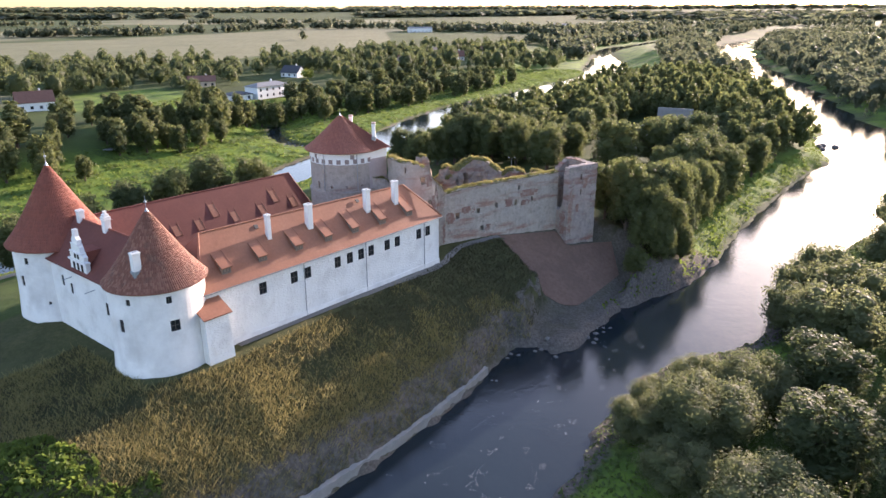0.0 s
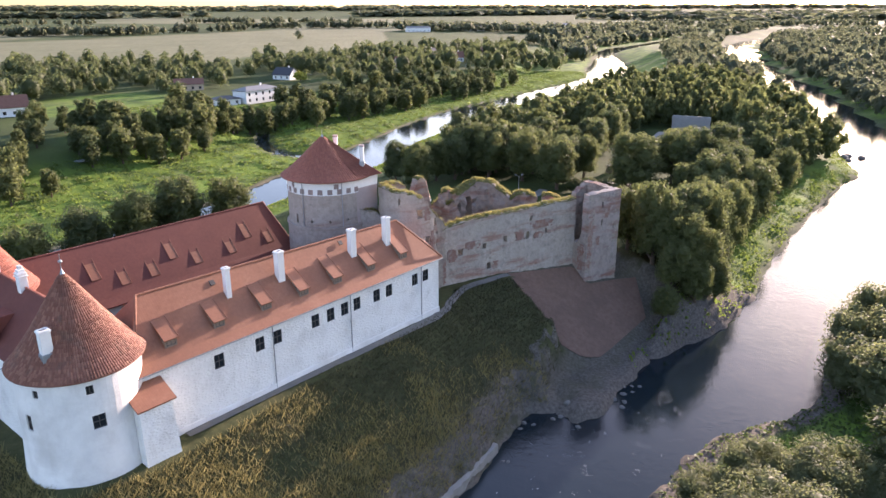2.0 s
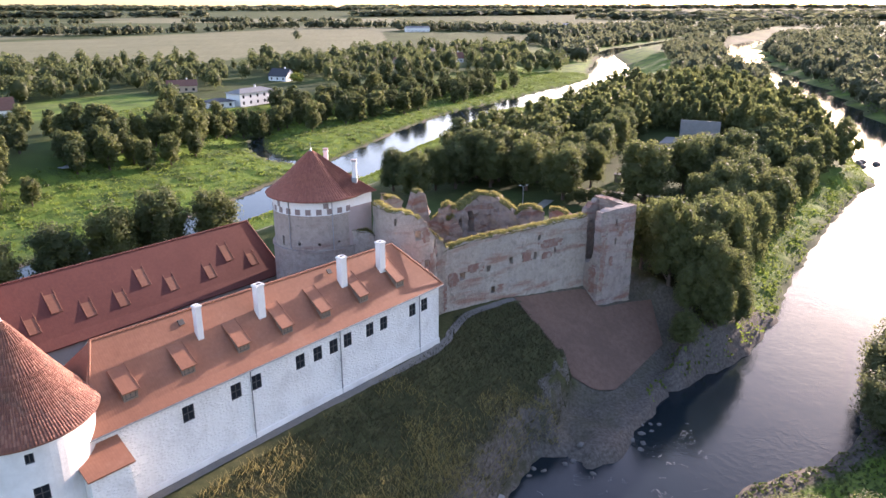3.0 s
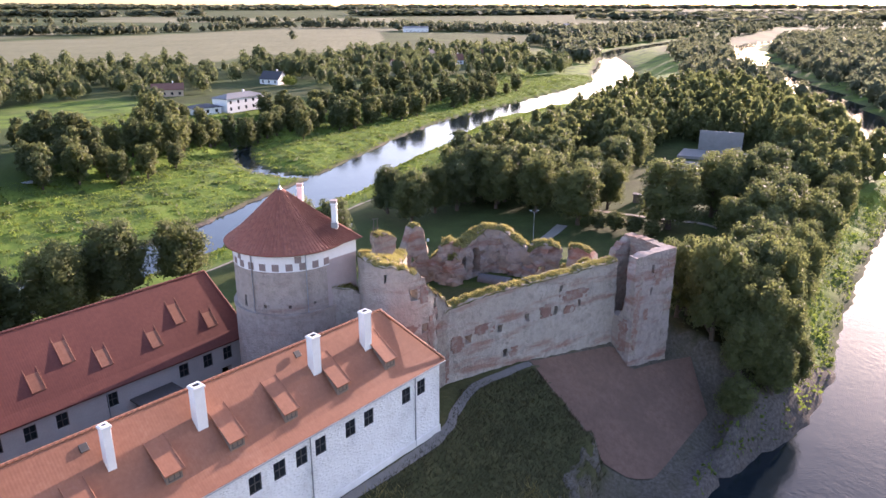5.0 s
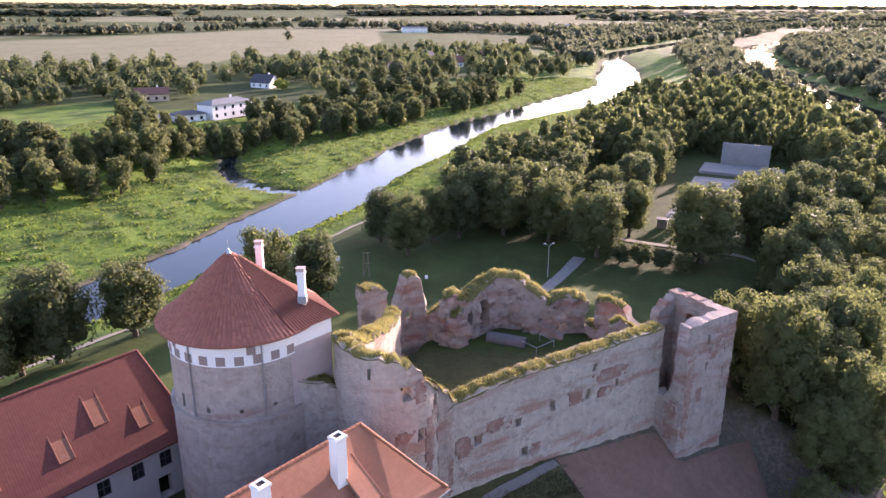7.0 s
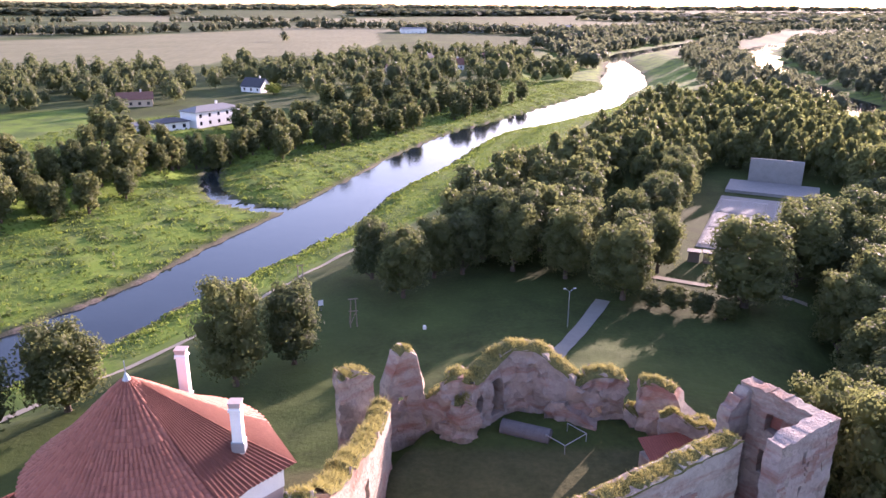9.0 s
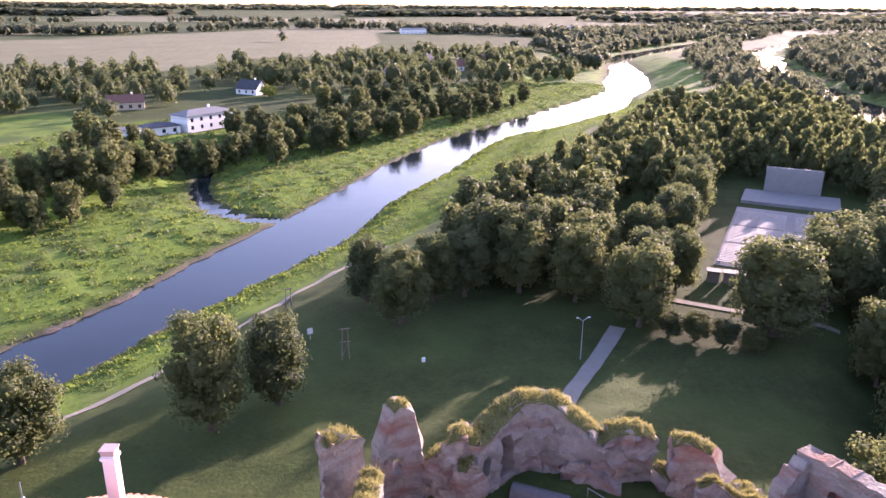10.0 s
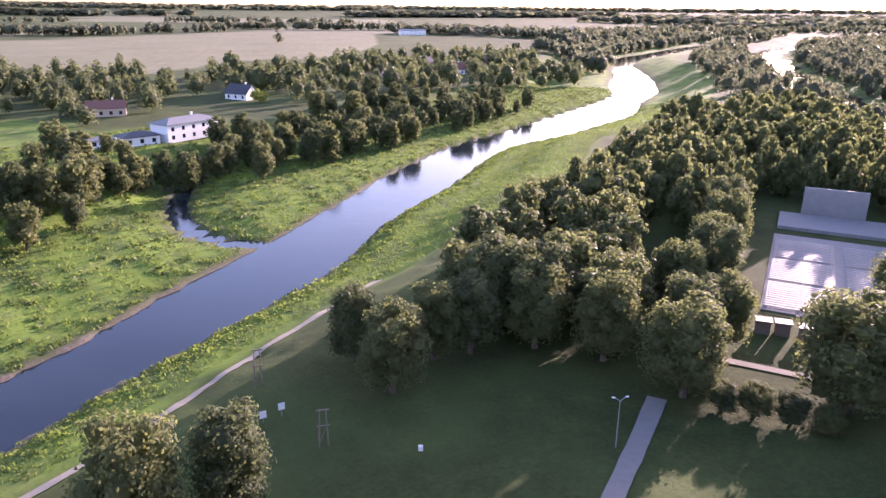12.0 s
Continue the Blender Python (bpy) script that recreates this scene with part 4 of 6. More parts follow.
bm = bmesh.new()
tube(bm, (*K_LEAN, 35.5), (*K_LEAN, 36.3), 0.4, 0.05, 12)
tube(bm, (*K_LEAN, 36.2), (*K_LEAN, 37.0), 0.03, n=6)
part("finial", bm, M_LEAD, keep, "zinc roof cap")


def keep_chimney(x, y, z0, z1):
    c = chimney(keep, x - KC[0], y - KC[1], z0, z1 - 0.25, 0.58, 0.52)
    z1 -= 0.25
    part("brick_cap", boxes((-0.31, 0.31, -0.28, -0.2, z1, z1 + 0.22), (-0.31, 0.31, 0.2, 0.28, z1, z1 + 0.22), (-0.31, -0.23, -0.2, 0.2, z1, z1 + 0.22), (0.23, 0.31, -0.2, 0.2, z1, z1 + 0.22), (-0.36, 0.36, -0.33, 0.33, z1 + 0.22, z1 + 0.3)), M_PINK, c, "pale brick chimney cap")
    part("flashing", boxes((-0.36, 0.36, -0.33, 0.33, z0 + 0.1, z0 + 0.75), bevel=0.02), M_LEAD, c, "zinc flashing")


keep_chimney(-11.2, 124.4, 31.6, 34.7)
keep_chimney(-15.7, 129.4, 31.6, 35.3)
for a in (-118, -62):
    bm = bmesh.new()
    ca, sa = math.cos(radians(a)), math.sin(radians(a))
    tube(bm, ((KR + 0.12) * ca, (KR + 0.12) * sa, KZ - 0.2), ((KR + 0.12) * ca, (KR + 0.12) * sa, 21), 0.06)
    part("downpipe", bm, M_PIPE, keep)


# ---- ruined curtain walls ----
def blades(pts, h, w, rng, lean=0.5):
    """Many single grass blades at the points, as numbers for a mesh of triangles."""
    k = len(pts)
    a = rng.uniform(0, 2 * math.pi, k)
    hh = h * rng.uniform(0.5, 1.3, k)
    d = np.column_stack([np.cos(a), np.sin(a), np.zeros(k)]) * (w * rng.uniform(0.6, 1.4, k))[:, None]
    b = rng.uniform(0, 2 * math.pi, k)
    tip = pts + np.column_stack([np.cos(b) * lean * hh, np.sin(b) * lean * hh, hh])
    V = np.stack([pts - d, pts + d, tip], 1).reshape(-1, 3)
    return V, np.arange(3 * k).reshape(-1, 3)


def line_at(path, s):
    p = np.array(path, float)
    L = np.concatenate([[0], np.cumsum(np.hypot(*np.diff(p, axis=0).T))])
    x, y = np.interp(s, L, p[:, 0]), np.interp(s, L, p[:, 1])
    i = min(max(np.searchsorted(L, s, "right") - 1, 0), len(p) - 2)
    d = (p[i + 1] - p[i]) / max(np.hypot(*(p[i + 1] - p[i])), 1e-9)
    return np.array([x, y]), np.array([-d[1], d[0]]), L[-1]


def ruin_wall(name, path, tops, thick, z0, label, mat=None, holes=(), rough=0.09, jag=0.35, grass=True, seed=1, step=0.55, grass_h=0.5, cap=0.2, parent=None):
    """A broken masonry wall along a plan line; tops: heights at even steps; it is thick to the line's left."""
    total = line_at(path, 0)[2]
    n = max(3, int(total / step))
    ss = sorted(set(np.linspace(0, total, n + 1)) | {v for s, z, w, h in holes for v in (s - w / 2, s + w / 2)})
    rng = np.random.default_rng(seed)
    top = np.interp(np.array(ss) / total, np.linspace(0, 1, len(tops)), tops) + rng.uniform(-jag, jag, len(ss))
    zs = sorted(set(np.arange(z0, max(top) + 0.45, 0.45)) | {v for s, z, w, h in holes for v in (z - h / 2, z + h / 2)})
    layers = (0.0, thick)
    cache, verts, faces = {}, [], []

    def v(i, k, l):
        z = min(zs[k], top[i])
        key = (i, round(z, 4), l)
        if key not in cache:
            p, nn, _ = line_at(path, ss[i])
            q = p + nn * layers[l]
            e = noise.noise_vector(Vector((q[0] * 0.8, q[1] * 0.8, z * 0.8 + seed))) * rough * 2 + noise.noise_vector(Vector((q[0] * 2.6, q[1] * 2.6, z * 2.6 + seed))) * rough
            cache[key] = len(verts)
            verts.append((q[0] + e.x, q[1] + e.y, z + e.z * 0.6))
        return cache[key]

    def solid(i, k):
        if not (0 <= i < len(ss) - 1 and 0 <= k < len(zs) - 1):
            return False
        if zs[k] >= top[i] - 0.01 and zs[k] >= top[i + 1] - 0.01:
            return False
        ms, mz = (ss[i] + ss[i + 1]) / 2, (zs[k] + zs[k + 1]) / 2
        return not any(abs(ms - s) < w / 2 and abs(mz - z) < h / 2 for s, z, w, h in holes)

    def add(f):
        f = [a for k, a in enumerate(f) if a != f[k - 1]]
        if len(set(f)) >= 3:
            faces.append(f)

    for i in range(len(ss) - 1):
        for k in range(len(zs) - 1):
            if not solid(i, k):
                continue
            add([v(i, k, 0), v(i + 1, k, 0), v(i + 1, k + 1, 0), v(i, k + 1, 0)])
            add([v(i, k + 1, 1), v(i + 1, k + 1, 1), v(i + 1, k, 1), v(i, k, 1)])
            for (di, dk), (a, b) in {(-1, 0): ((i, k), (i, k + 1)), (1, 0): ((i + 1, k + 1), (i + 1, k)), (0, -1): ((i + 1, k), (i, k)), (0, 1): ((i, k + 1), (i + 1, k + 1))}.items():
                if not solid(i + di, k + dk):
                    add([v(*a, 0), v(*a, 1), v(*b, 1), v(*b, 0)])
    x0, y0 = path[0]
    ob = parent or thing(name, Matrix.Identity(4), label, "ruin")
    me = mesh_of("masonry", verts, faces, True)
    me.set_sharp_from_angle(angle=radians(38))
    part("masonry" if not parent else name, me, mat or M_RUBBLE_R, ob, label if parent else "grey rubble and broken red brick")
    if grass:
        even = np.linspace(0, total, 60)
        steep_at = np.abs(np.gradient(np.interp(even / total, np.linspace(0, 1, len(tops)), tops), even))
        steep = np.interp(ss, even, steep_at)
        k = int(total * 230)
        s = rng.uniform(0, total, k)
        off = rng.uniform(0.0, 1.0, k)
        keep_ = np.interp(s, ss, steep) < 1.1
        s, off = s[keep_], off[keep_]
        P = np.array([line_at(path, a)[0] + line_at(path, a)[1] * thick * b for a, b in zip(s, off)])
        z = np.interp(s, ss, top) + cap * np.sin(np.clip(off, 0, 1) * math.pi) - 0.12
        V, F = blades(np.column_stack([P, z]), grass_h * 0.5, 0.035, rng, 0.9)
        part("grass_tuft", quads_mesh("grass_tuft", V, F), M_WALLGRASS, ob, "long dry grass along the wall top")["kind"] = "stuff"
        nn = max(4, int(total / 0.5))
        CV, CF = [], []
        for i in range(nn + 1):
            sa = total * i / nn
            p, nrm, _ = line_at(path, sa)
            zt = float(np.interp(sa, ss, top))
            for j in range(6):
                f = -0.08 + 1.16 * j / 5
                q = p + nrm * thick * f
                bulge = cap * math.sin(math.pi * j / 5) + 0.12 * noise.noise(Vector((q[0], q[1], seed)))
                CV.append((q[0], q[1], zt + bulge - 0.1))
        for i in range(nn):
            if np.interp(total * (i + 0.5) / nn, ss, steep) > 1.1:
                continue
            for j in range(5):
                CF.append((i * 6 + j, i * 6 + j + 1, i * 6 + j + 7, i * 6 + j + 6))
        part("turf", quads_mesh("turf", CV, CF, True), M_TURF, ob, "turf grown over the wall top")["kind"] = "stuff"
    return ob


def brick_facing(parent, path, s0, s1, z0, z1, seed, proud=0.1):
    """A ragged patch of bare brick on a ruined wall's face, let into the masonry."""
    rng = np.random.default_rng(seed)
    c = 0.26
    ns, nz = max(2, int((s1 - s0) / c)), max(2, int((z1 - z0) / c))
    keep_ = set()
    for i in range(ns):
        for k in range(nz):
            edge = min((i + 0.5) / ns, 1 - (i + 0.5) / ns) * 2 * min(1.0, 2.2 * min((k + 0.5) / nz, 1 - (k + 0.5) / nz) + 0.25)
            if edge + 0.45 * noise.noise(Vector((i * 0.33, k * 0.5, seed))) + rng.uniform(-0.06, 0.06) > 0.2:
                keep_.add((i, k))
    bm = bmesh.new()
    vert = {}

    def v(i, k, out):
        if (i, k, out) not in vert:
            p, nn, _ = line_at(path, s0 + c * i)
            q = p - nn * (proud + 0.05 * noise.noise(Vector((i * 0.7, k * 0.9, seed)))) * (1 if out else -2)
            vert[i, k, out] = bm.verts.new((q[0], q[1], z0 + c * k + 0.06 * noise.noise(Vector((i * 0.9, k * 0.4, seed + 5)))))
        return vert[i, k, out]
    for i, k in keep_:
        bm.faces.new((v(i, k, 1), v(i + 1, k, 1), v(i + 1, k + 1, 1), v(i, k + 1, 1)))
        for (di, dk), (a, b) in {(-1, 0): ((i, k), (i, k + 1)), (1, 0): ((i + 1, k + 1), (i + 1, k)), (0, -1): ((i + 1, k), (i, k)), (0, 1): ((i, k + 1), (i + 1, k + 1))}.items():
            if (i + di, k + dk) not in keep_:
                bm.faces.new((v(*a, 1), v(*a, 0), v(*b, 0), v(*b, 1)))
    part("brick_facing", bm, M_BRICK, parent, "patch of worn red brick in the rubble")


def turf():
    n = Nodes("turf", 0.95, 0.1)
    n.color(n.ramp(n.noise(2.5, 5, 0.7), (0.3, (0.065, 0.072, 0.022)), (0.7, (0.16, 0.145, 0.055))))
    n.bump(n.noise(6.0, 4), 0.8, 0.1)
    return n.m


M_TURF = turf()
curtain = ruin_wall("curtain_wall_south", [(0.3, 124.75), (23.5, 138.95)], [21.6, 22.3, 22.5, 22.5, 22.6, 22.7, 22.9], 1.9, 7.0, "grey ruined castle wall with grass along its top", M_RUBBLE,
          [(3.7, 17.3, 1.0, 1.2), (8.3, 17.6, 0.8, 0.9), (12.4, 18.0, 0.55, 1.0), (16.9, 18.0, 0.6, 1.3), (17.5, 20.8, 0.55, 1.0), (20.8, 18.2, 0.55, 0.9), (9.2, 14.1, 0.8, 1.0)], jag=0.15, seed=2)
_arc = [(-4.5 + 4.5 * math.cos(radians(a)), 125.3 + 4.5 * math.sin(radians(a))) for a in range(175, 346, 10)]
half_tower = ruin_wall("half_round_gate_tower", _arc, [28.3, 28.9, 28.9, 28.6, 28.3, 28.2, 27.3, 25.2, 23.8], 1.5, 7.0, "broken half of a round gate tower", M_RUBBLE,
          [(6.3, 27.0, 0.35, 1.0), (9.3, 25.2, 0.9, 1.3), (10.6, 21.0, 0.8, 1.1), (12.6, 23.4, 0.6, 1.1)], seed=3, jag=0.3)
_cw = [(0.3, 124.75), (23.5, 138.95)]
for k, (a, b, z0, z1) in enumerate(((1.0, 3.1, 16.0, 18.2), (4.3, 7.8, 17.5, 18.8), (14.2, 16.5, 17.4, 19.4), (17.3, 22.6, 18.9, 20.2), (18.0, 20.4, 17.2, 18.4), (9.7, 11.0, 13.4, 14.9), (0.2, 1.2, 12.5, 17.0))):
    brick_facing(curtain, _cw, a, b, z0, z1, 200 + k)
for k, (a, b, z0, z1) in enumerate(((9.85, 11.2, 24.0, 26.2), (8.0, 10.1, 19.8, 21.7), (11.1, 12.2, 17.0, 22.6), (12.0, 13.2, 21.6, 23.0))):
    brick_facing(half_tower, _arc, a, b, z0, z1, 220 + k)
ruin_wall("gate_tower_remnant", [(-0.2, 123.9), (1.4, 125.6)], [24.2, 23.0, 22.0], 1.8, 7.0, "crumbling corner of the ruined wall", M_RUBBLE_R, [], seed=4, jag=0.4)
ruin_wall("curtain_wall_west", [(-6.8, 126.5), (-5.4, 137), (-4.6, 147.5)], [27.0, 25.6, 24.0, 22.6, 21.4, 20.9], 1.7, 7.0, "ruined wall falling away, thick grass on top", M_RUBBLE_R, [(9.0, 20.5, 1.3, 1.8)], seed=5, jag=0.35, grass_h=0.8, cap=0.5)
ruin_wall("keep_link_wall", [(-11.6, 122.6), (-8.4, 123.6)], [25.6, 25.2, 24.2], 1.8, 7.0, "low grassy wall between keep and gate tower", M_RUBBLE, [], seed=6, jag=0.3)
ruin_wall("wall_pillar", [(-9.2, 147.4), (-8.4, 147.7), (-6.4, 150.0)], [22.9, 23.4, 23.3, 23.0, 22.2], 1.9, 9.0, "tall broken brick wall pillar", M_RUBBLE_R, [], seed=7, jag=0.25, rough=0.2, step=0.4, grass_h=0.7)
ruin_wall("wall_pillar", [(-5.4, 152.2), (-3.6, 153.4), (-1.6, 153.9)], [16.5, 20.8, 22.6, 23.3, 23.2, 22.4, 19.0], 1.6, 9.0, "tall jagged brick wall pillar", M_RUBBLE_R, [(1.9, 17.6, 1.0, 1.5)], seed=8, jag=0.3, rough=0.2, step=0.4, grass_h=0.5)
ruin_wall("low_wall", [(-6.6, 149.6), (-5.2, 152.2)], [17.0, 16.0, 16.4], 1.4, 9.0, "low broken wall foot", M_RUBBLE_R, [], seed=9, jag=0.3, rough=0.2)
ruin_wall("curtain_wall_north", [(-1.6, 154.0), (0.3, 152.3), (3.0, 152.2), (4.6, 154.5), (6.8, 156.5), (9.2, 157.1), (12.0, 156.0), (14.6, 155.0), (18.8, 155.4)],
          [17.6, 18.4, 19.4, 20.6, 20.8, 20.3, 19.9, 19.8, 20.1, 20.5, 20.9, 21.4, 21.7, 21.7, 21.5, 21.0, 20.4, 19.8, 19.1, 18.3, 19.2, 19.5, 19.5, 19.4, 18.6], 2.3, 9.0, "high broken castle wall with vaulted niches, grass on top", M_RUBBLE_R,
          [(6.6, 16.9, 1.5, 2.2), (9.6, 16.9, 1.5, 3.9), (20.6, 15.4, 1.1, 1.3)], seed=10, jag=0.22, rough=0.3, step=0.4, grass_h=0.7, cap=0.5)
ruin_wall("niche_filling", [(3.6, 156.4), (6.4, 158.6), (9.4, 159.2)], [18.4, 18.9, 19.2, 19.2, 19.0], 0.4, 9.0, "dark rubble wall behind the niches", M_RUBBLE_R, [], seed=61, jag=0.2, grass=False)
ruin_wall("vault_springing", [(-0.2, 152.0), (1.2, 151.2), (2.6, 151.1), (3.6, 152.0)], [15.6, 17.4, 18.6, 18.9, 18.4, 17.0], 1.6, 9.0, "stump of a fallen vault, grey rubble and brick", M_RUBBLE_R, [], seed=51, jag=0.3, rough=0.34, step=0.4, grass_h=0.6, cap=0.3)
ruin_wall("fallen_masonry", [(10.6, 155.6), (13.2, 154.6), (15.2, 153.6)], [15.4, 16.4, 16.0, 15.2, 14.7], 1.4, 9.0, "sloping stump of broken inner wall", M_RUBBLE_R, [], seed=52, jag=0.3, rough=0.3, step=0.4, grass=False)
ruin_wall("curtain_wall_east", [(18.8, 155.5), (19.7, 153.6)], [16.2, 15.7, 16.0], 1.5, 9.0, "low gap in the ruined wall, tufts of grass", M_RUBBLE_R, [], seed=11, jag=0.25, rough=0.2, grass_h=0.6, cap=0.3)
ruin_wall("curtain_wall_east", [(19.6, 153.5), (22.0, 153.1), (24.1, 151.8)], [19.4, 19.8, 19.7, 19.1, 18.0, 16.6], 1.8, 9.0, "ruined wall block with grassy top", M_RUBBLE_R, [], seed=12, jag=0.2, rough=0.22, step=0.4, grass_h=0.6, cap=0.4)
ruin_wall("low_wall", [(24.4, 152.0), (24.0, 149.4), (24.4, 146.4)], [16.6, 17.6, 17.8, 18.2, 18.6], 1.4, 9.0, "low ruined wall beside the corner tower", M_RUBBLE_R, [], seed=13, jag=0.3, rough=0.2)
ruin_wall("spur_wall", [(20.2, 148.7), (22.2, 148.4), (24.3, 146.9)], [18.6, 19.3, 18.9, 18.2, 18.3, 18.8], 0.9, 9.0, "broken brick cross wall with grass on top", M_RUBBLE_R, [], seed=14, jag=0.25, rough=0.2, step=0.4, grass_h=0.6, cap=0.3)
# corner tower, open towards the court
corner = thing("corner_tower", Matrix.Identity(4), "roofless square stone tower torn open on one side", "tower")
ruin_wall("front_wall", [(25.1, 136.0), (31.2, 139.7)], [24.0, 24.2, 24.25, 24.3], 1.4, 5.0, "pale front wall of the ruined square tower", M_TURRET, [(3.2, 22.0, 0.35, 1.2), (3.2, 18.9, 0.35, 1.2)], parent=corner, seed=14, jag=0.06, grass=False, rough=0.1)
ruin_wall("side_wall", [(31.2, 139.7), (27.0, 146.4)], [24.3, 24.3, 24.3], 1.3, 5.0, "side wall of the ruined square tower with arched niches", M_RUBBLE_R, [(4.6, 21.6, 1.5, 1.7), (4.6, 17.8, 1.6, 2.2)], parent=corner, seed=15, jag=0.08, grass=False, rough=0.12)
ruin_wall("broken_wall", [(27.0, 146.4), (23.6, 144.4)], [24.3, 24.1, 23.8, 23.3, 22.6], 1.2, 5.0, "broken end of the square tower wall", M_RUBBLE_R, [(1.0, 21.3, 0.95, 1.5), (1.0, 18.2, 0.95, 1.4), (1.2, 14.0, 1.1, 2.8)], parent=corner, seed=16, jag=0.3, grass=False)
ruin_wall("inner_wall", [(22.6, 140.2), (25.1, 136.0)], [15.8, 15.2, 15.4, 15.2, 15.8, 17.5, 20.5, 23.9], 1.3, 5.0, "torn inner flank of the square tower", M_RUBBLE_R, [], parent=corner, seed=17, jag=0.5, grass=False)

for k, (a, b, z0, z1) in enumerate(((0.15, 1.3, 11.0, 20.5), (3.4, 5.0, 19.6, 22.0), (2.0, 3.0, 15.0, 16.6))):
    brick_facing(corner, [(25.1, 136.0), (31.2, 139.7)], a, b, z0, z1, 240 + k)
brick_facing(corner, [(22.6, 140.2), (25.1, 136.0)], 2.6, 4.6, 10.5, 15.4, 250)
bm = bmesh.new()
for z, w in ((21.6, 1.0), (17.8, 1.1)):
    c = Vector((31.2, 139.7, 0)).lerp(Vector((27.0, 146.4, 0)), 4.6 / 7.9)
    box(bm, -w, w, 0.12, 0.3, z - 1.3, z + 1.3, Matrix.Translation(c) @ Matrix.Rotation(math.atan2(6.7, -4.2), 4, "Z"))
part("niche_back", boxes((-1.2, 1.2, -0.32, -0.1, 12.4, 22.4)), M_REDREV, corner, "brick back of the arched niches", Matrix.Translation((26.1, 145.9, 0)) @ Matrix.Rotation(math.atan2(2.0, 3.4), 4, "Z") @ Matrix.Translation((0, 0.45, 0)))
part("niche_back", bm, M_REDREV, corner, "brick back of the arched niches")
hut = thing("shelter_roof", Matrix.Translation((21.0, 146.5, 0)) @ pose(0, 0, 0, 0, 0, 14), "low hut with dark red corrugated lean-to roof", "shed")
bm = bmesh.new()
for i in range(40):
    x0, x1 = -2.6 + 5.2 * i / 40, -2.6 + 5.2 * (i + 1) / 40
    a, b = (0.05 if i % 2 else 0), (0 if i % 2 else 0.05)
    v4 = [bm.verts.new(p) for p in ((x0, -1.9, 15.9 + a), (x1, -1.9, 15.9 + b), (x1, 1.9, 17.2 + b), (x0, 1.9, 17.2 + a))]
    bm.faces.new(v4)
bmesh.ops.remove_doubles(bm, verts=bm.verts, dist=0.001)
bmesh.ops.solidify(bm, geom=bm.faces[:], thickness=0.04)
part("roof", bm, M_TILE_CONE, hut, "dark red corrugated roof")
part("wall", boxes((-2.4, 2.4, -1.6, 1.7, 14.0, 15.9), bevel=0.03), M_RUBBLE_R, hut)
M_COVER = plain("dull_grey_sheeting", (0.12, 0.115, 0.115), 0.7, var=0.25, scale=1.5, bump=0.2)
culv = thing("covered_well", Matrix.Translation((8.6, 152.7, 14.3)) @ pose(0, 0, 0, 0, 0, -23), "grey curved metal cover over the excavation", "cover")
bm = bmesh.new()
tube(bm, (-2.7, 0, 0.25), (2.3, 0, 0.25), 0.85, n=20)
part("shell", bm, M_COVER, culv, "grey half-round cover")
rail = thing("excavation_rail", Matrix.Translation((12.2, 151.4, 14.3)) @ pose(0, 0, 0, 0, 0, 40), "low metal rail round an excavated pit", "railing")
for x, y in ((-1.6, -1.2), (1.6, -1.2), (1.6, 1.2), (-1.6, 1.2)):
    bm = bmesh.new()
    tube(bm, (x, y, -0.2), (x, y, 0.9), 0.05)
    part("post", bm, M_STEEL, rail)
for a, b in (((-1.6, -1.2), (1.6, -1.2)), ((1.6, -1.2), (1.6, 1.2)), ((-1.6, -1.2), (-1.6, 1.2))):
    bm = bmesh.new()
    tube(bm, (*a, 0.9), (*b, 0.9), 0.04)
    part("bar", bm, M_STEEL, rail)


# ---- draped sheets: revetment, paths, tracks ----
def drape(name, left, right, lift, mat, label, category, step=1.0, kind="structure"):
    """A sheet laid over the ground between two plan lines."""
    n = max(2, int(max(np.hypot(*(np.array(left[-1]) - left[0])), 1) / step))
    A, B = [np.array([line_at(l, line_at(l, 0)[2] * i / n)[0] for i in range(n + 1)]) for l in (left, right)]
    w = max(2, int(np.hypot(*(A - B).T).max() / step))
    P = np.concatenate([A + (B - A) * j / w for j in range(w + 1)])
    V = np.column_stack([P, lie(P) + lift])
    i = np.arange((n + 1) * (w + 1)).reshape(w + 1, n + 1)
    F = np.stack([i[:-1, :-1], i[:-1, 1:], i[1:, 1:], i[1:, :-1]], -1).reshape(-1, 4)
    return solo(name, quads_mesh(name, V, F, True), mat, label, category, kind=kind)


def ribbon(name, pts, width, lift, mat, label, category="path"):
    c = curve_pts(pts, 2.0)
    t = np.gradient(c, axis=0)
    nrm = np.column_stack([-t[:, 1], t[:, 0]]) / np.hypot(*t.T)[:, None]
    w = width / 2 * (1 + 0.12 * wobble(c, 9, 1.0))[:, None]
    return drape(name, c + nrm * w, c - nrm * w, lift, mat, label, category, 1.0)


def setts():
    n = Nodes("brown_stone_revetment", 0.9, 0.2)
    c = n.ramp(n.noise(1.4, 6, 0.7), (0.3, (0.145, 0.088, 0.062)), (0.7, (0.205, 0.128, 0.092)))
    n.color(n.mix(n.ramp(n.noise(0.22, 5), (0.4, 0.0), (0.65, 0.55)), c, (0.12, 0.078, 0.056)))
    n.bump(n.mix(0.5, n.ramp(n.voronoi(2.6), (0.1, 1.0), (0.5, 0.0)), n.noise(2.0, 5)), 0.25, 0.05)
    return n.m


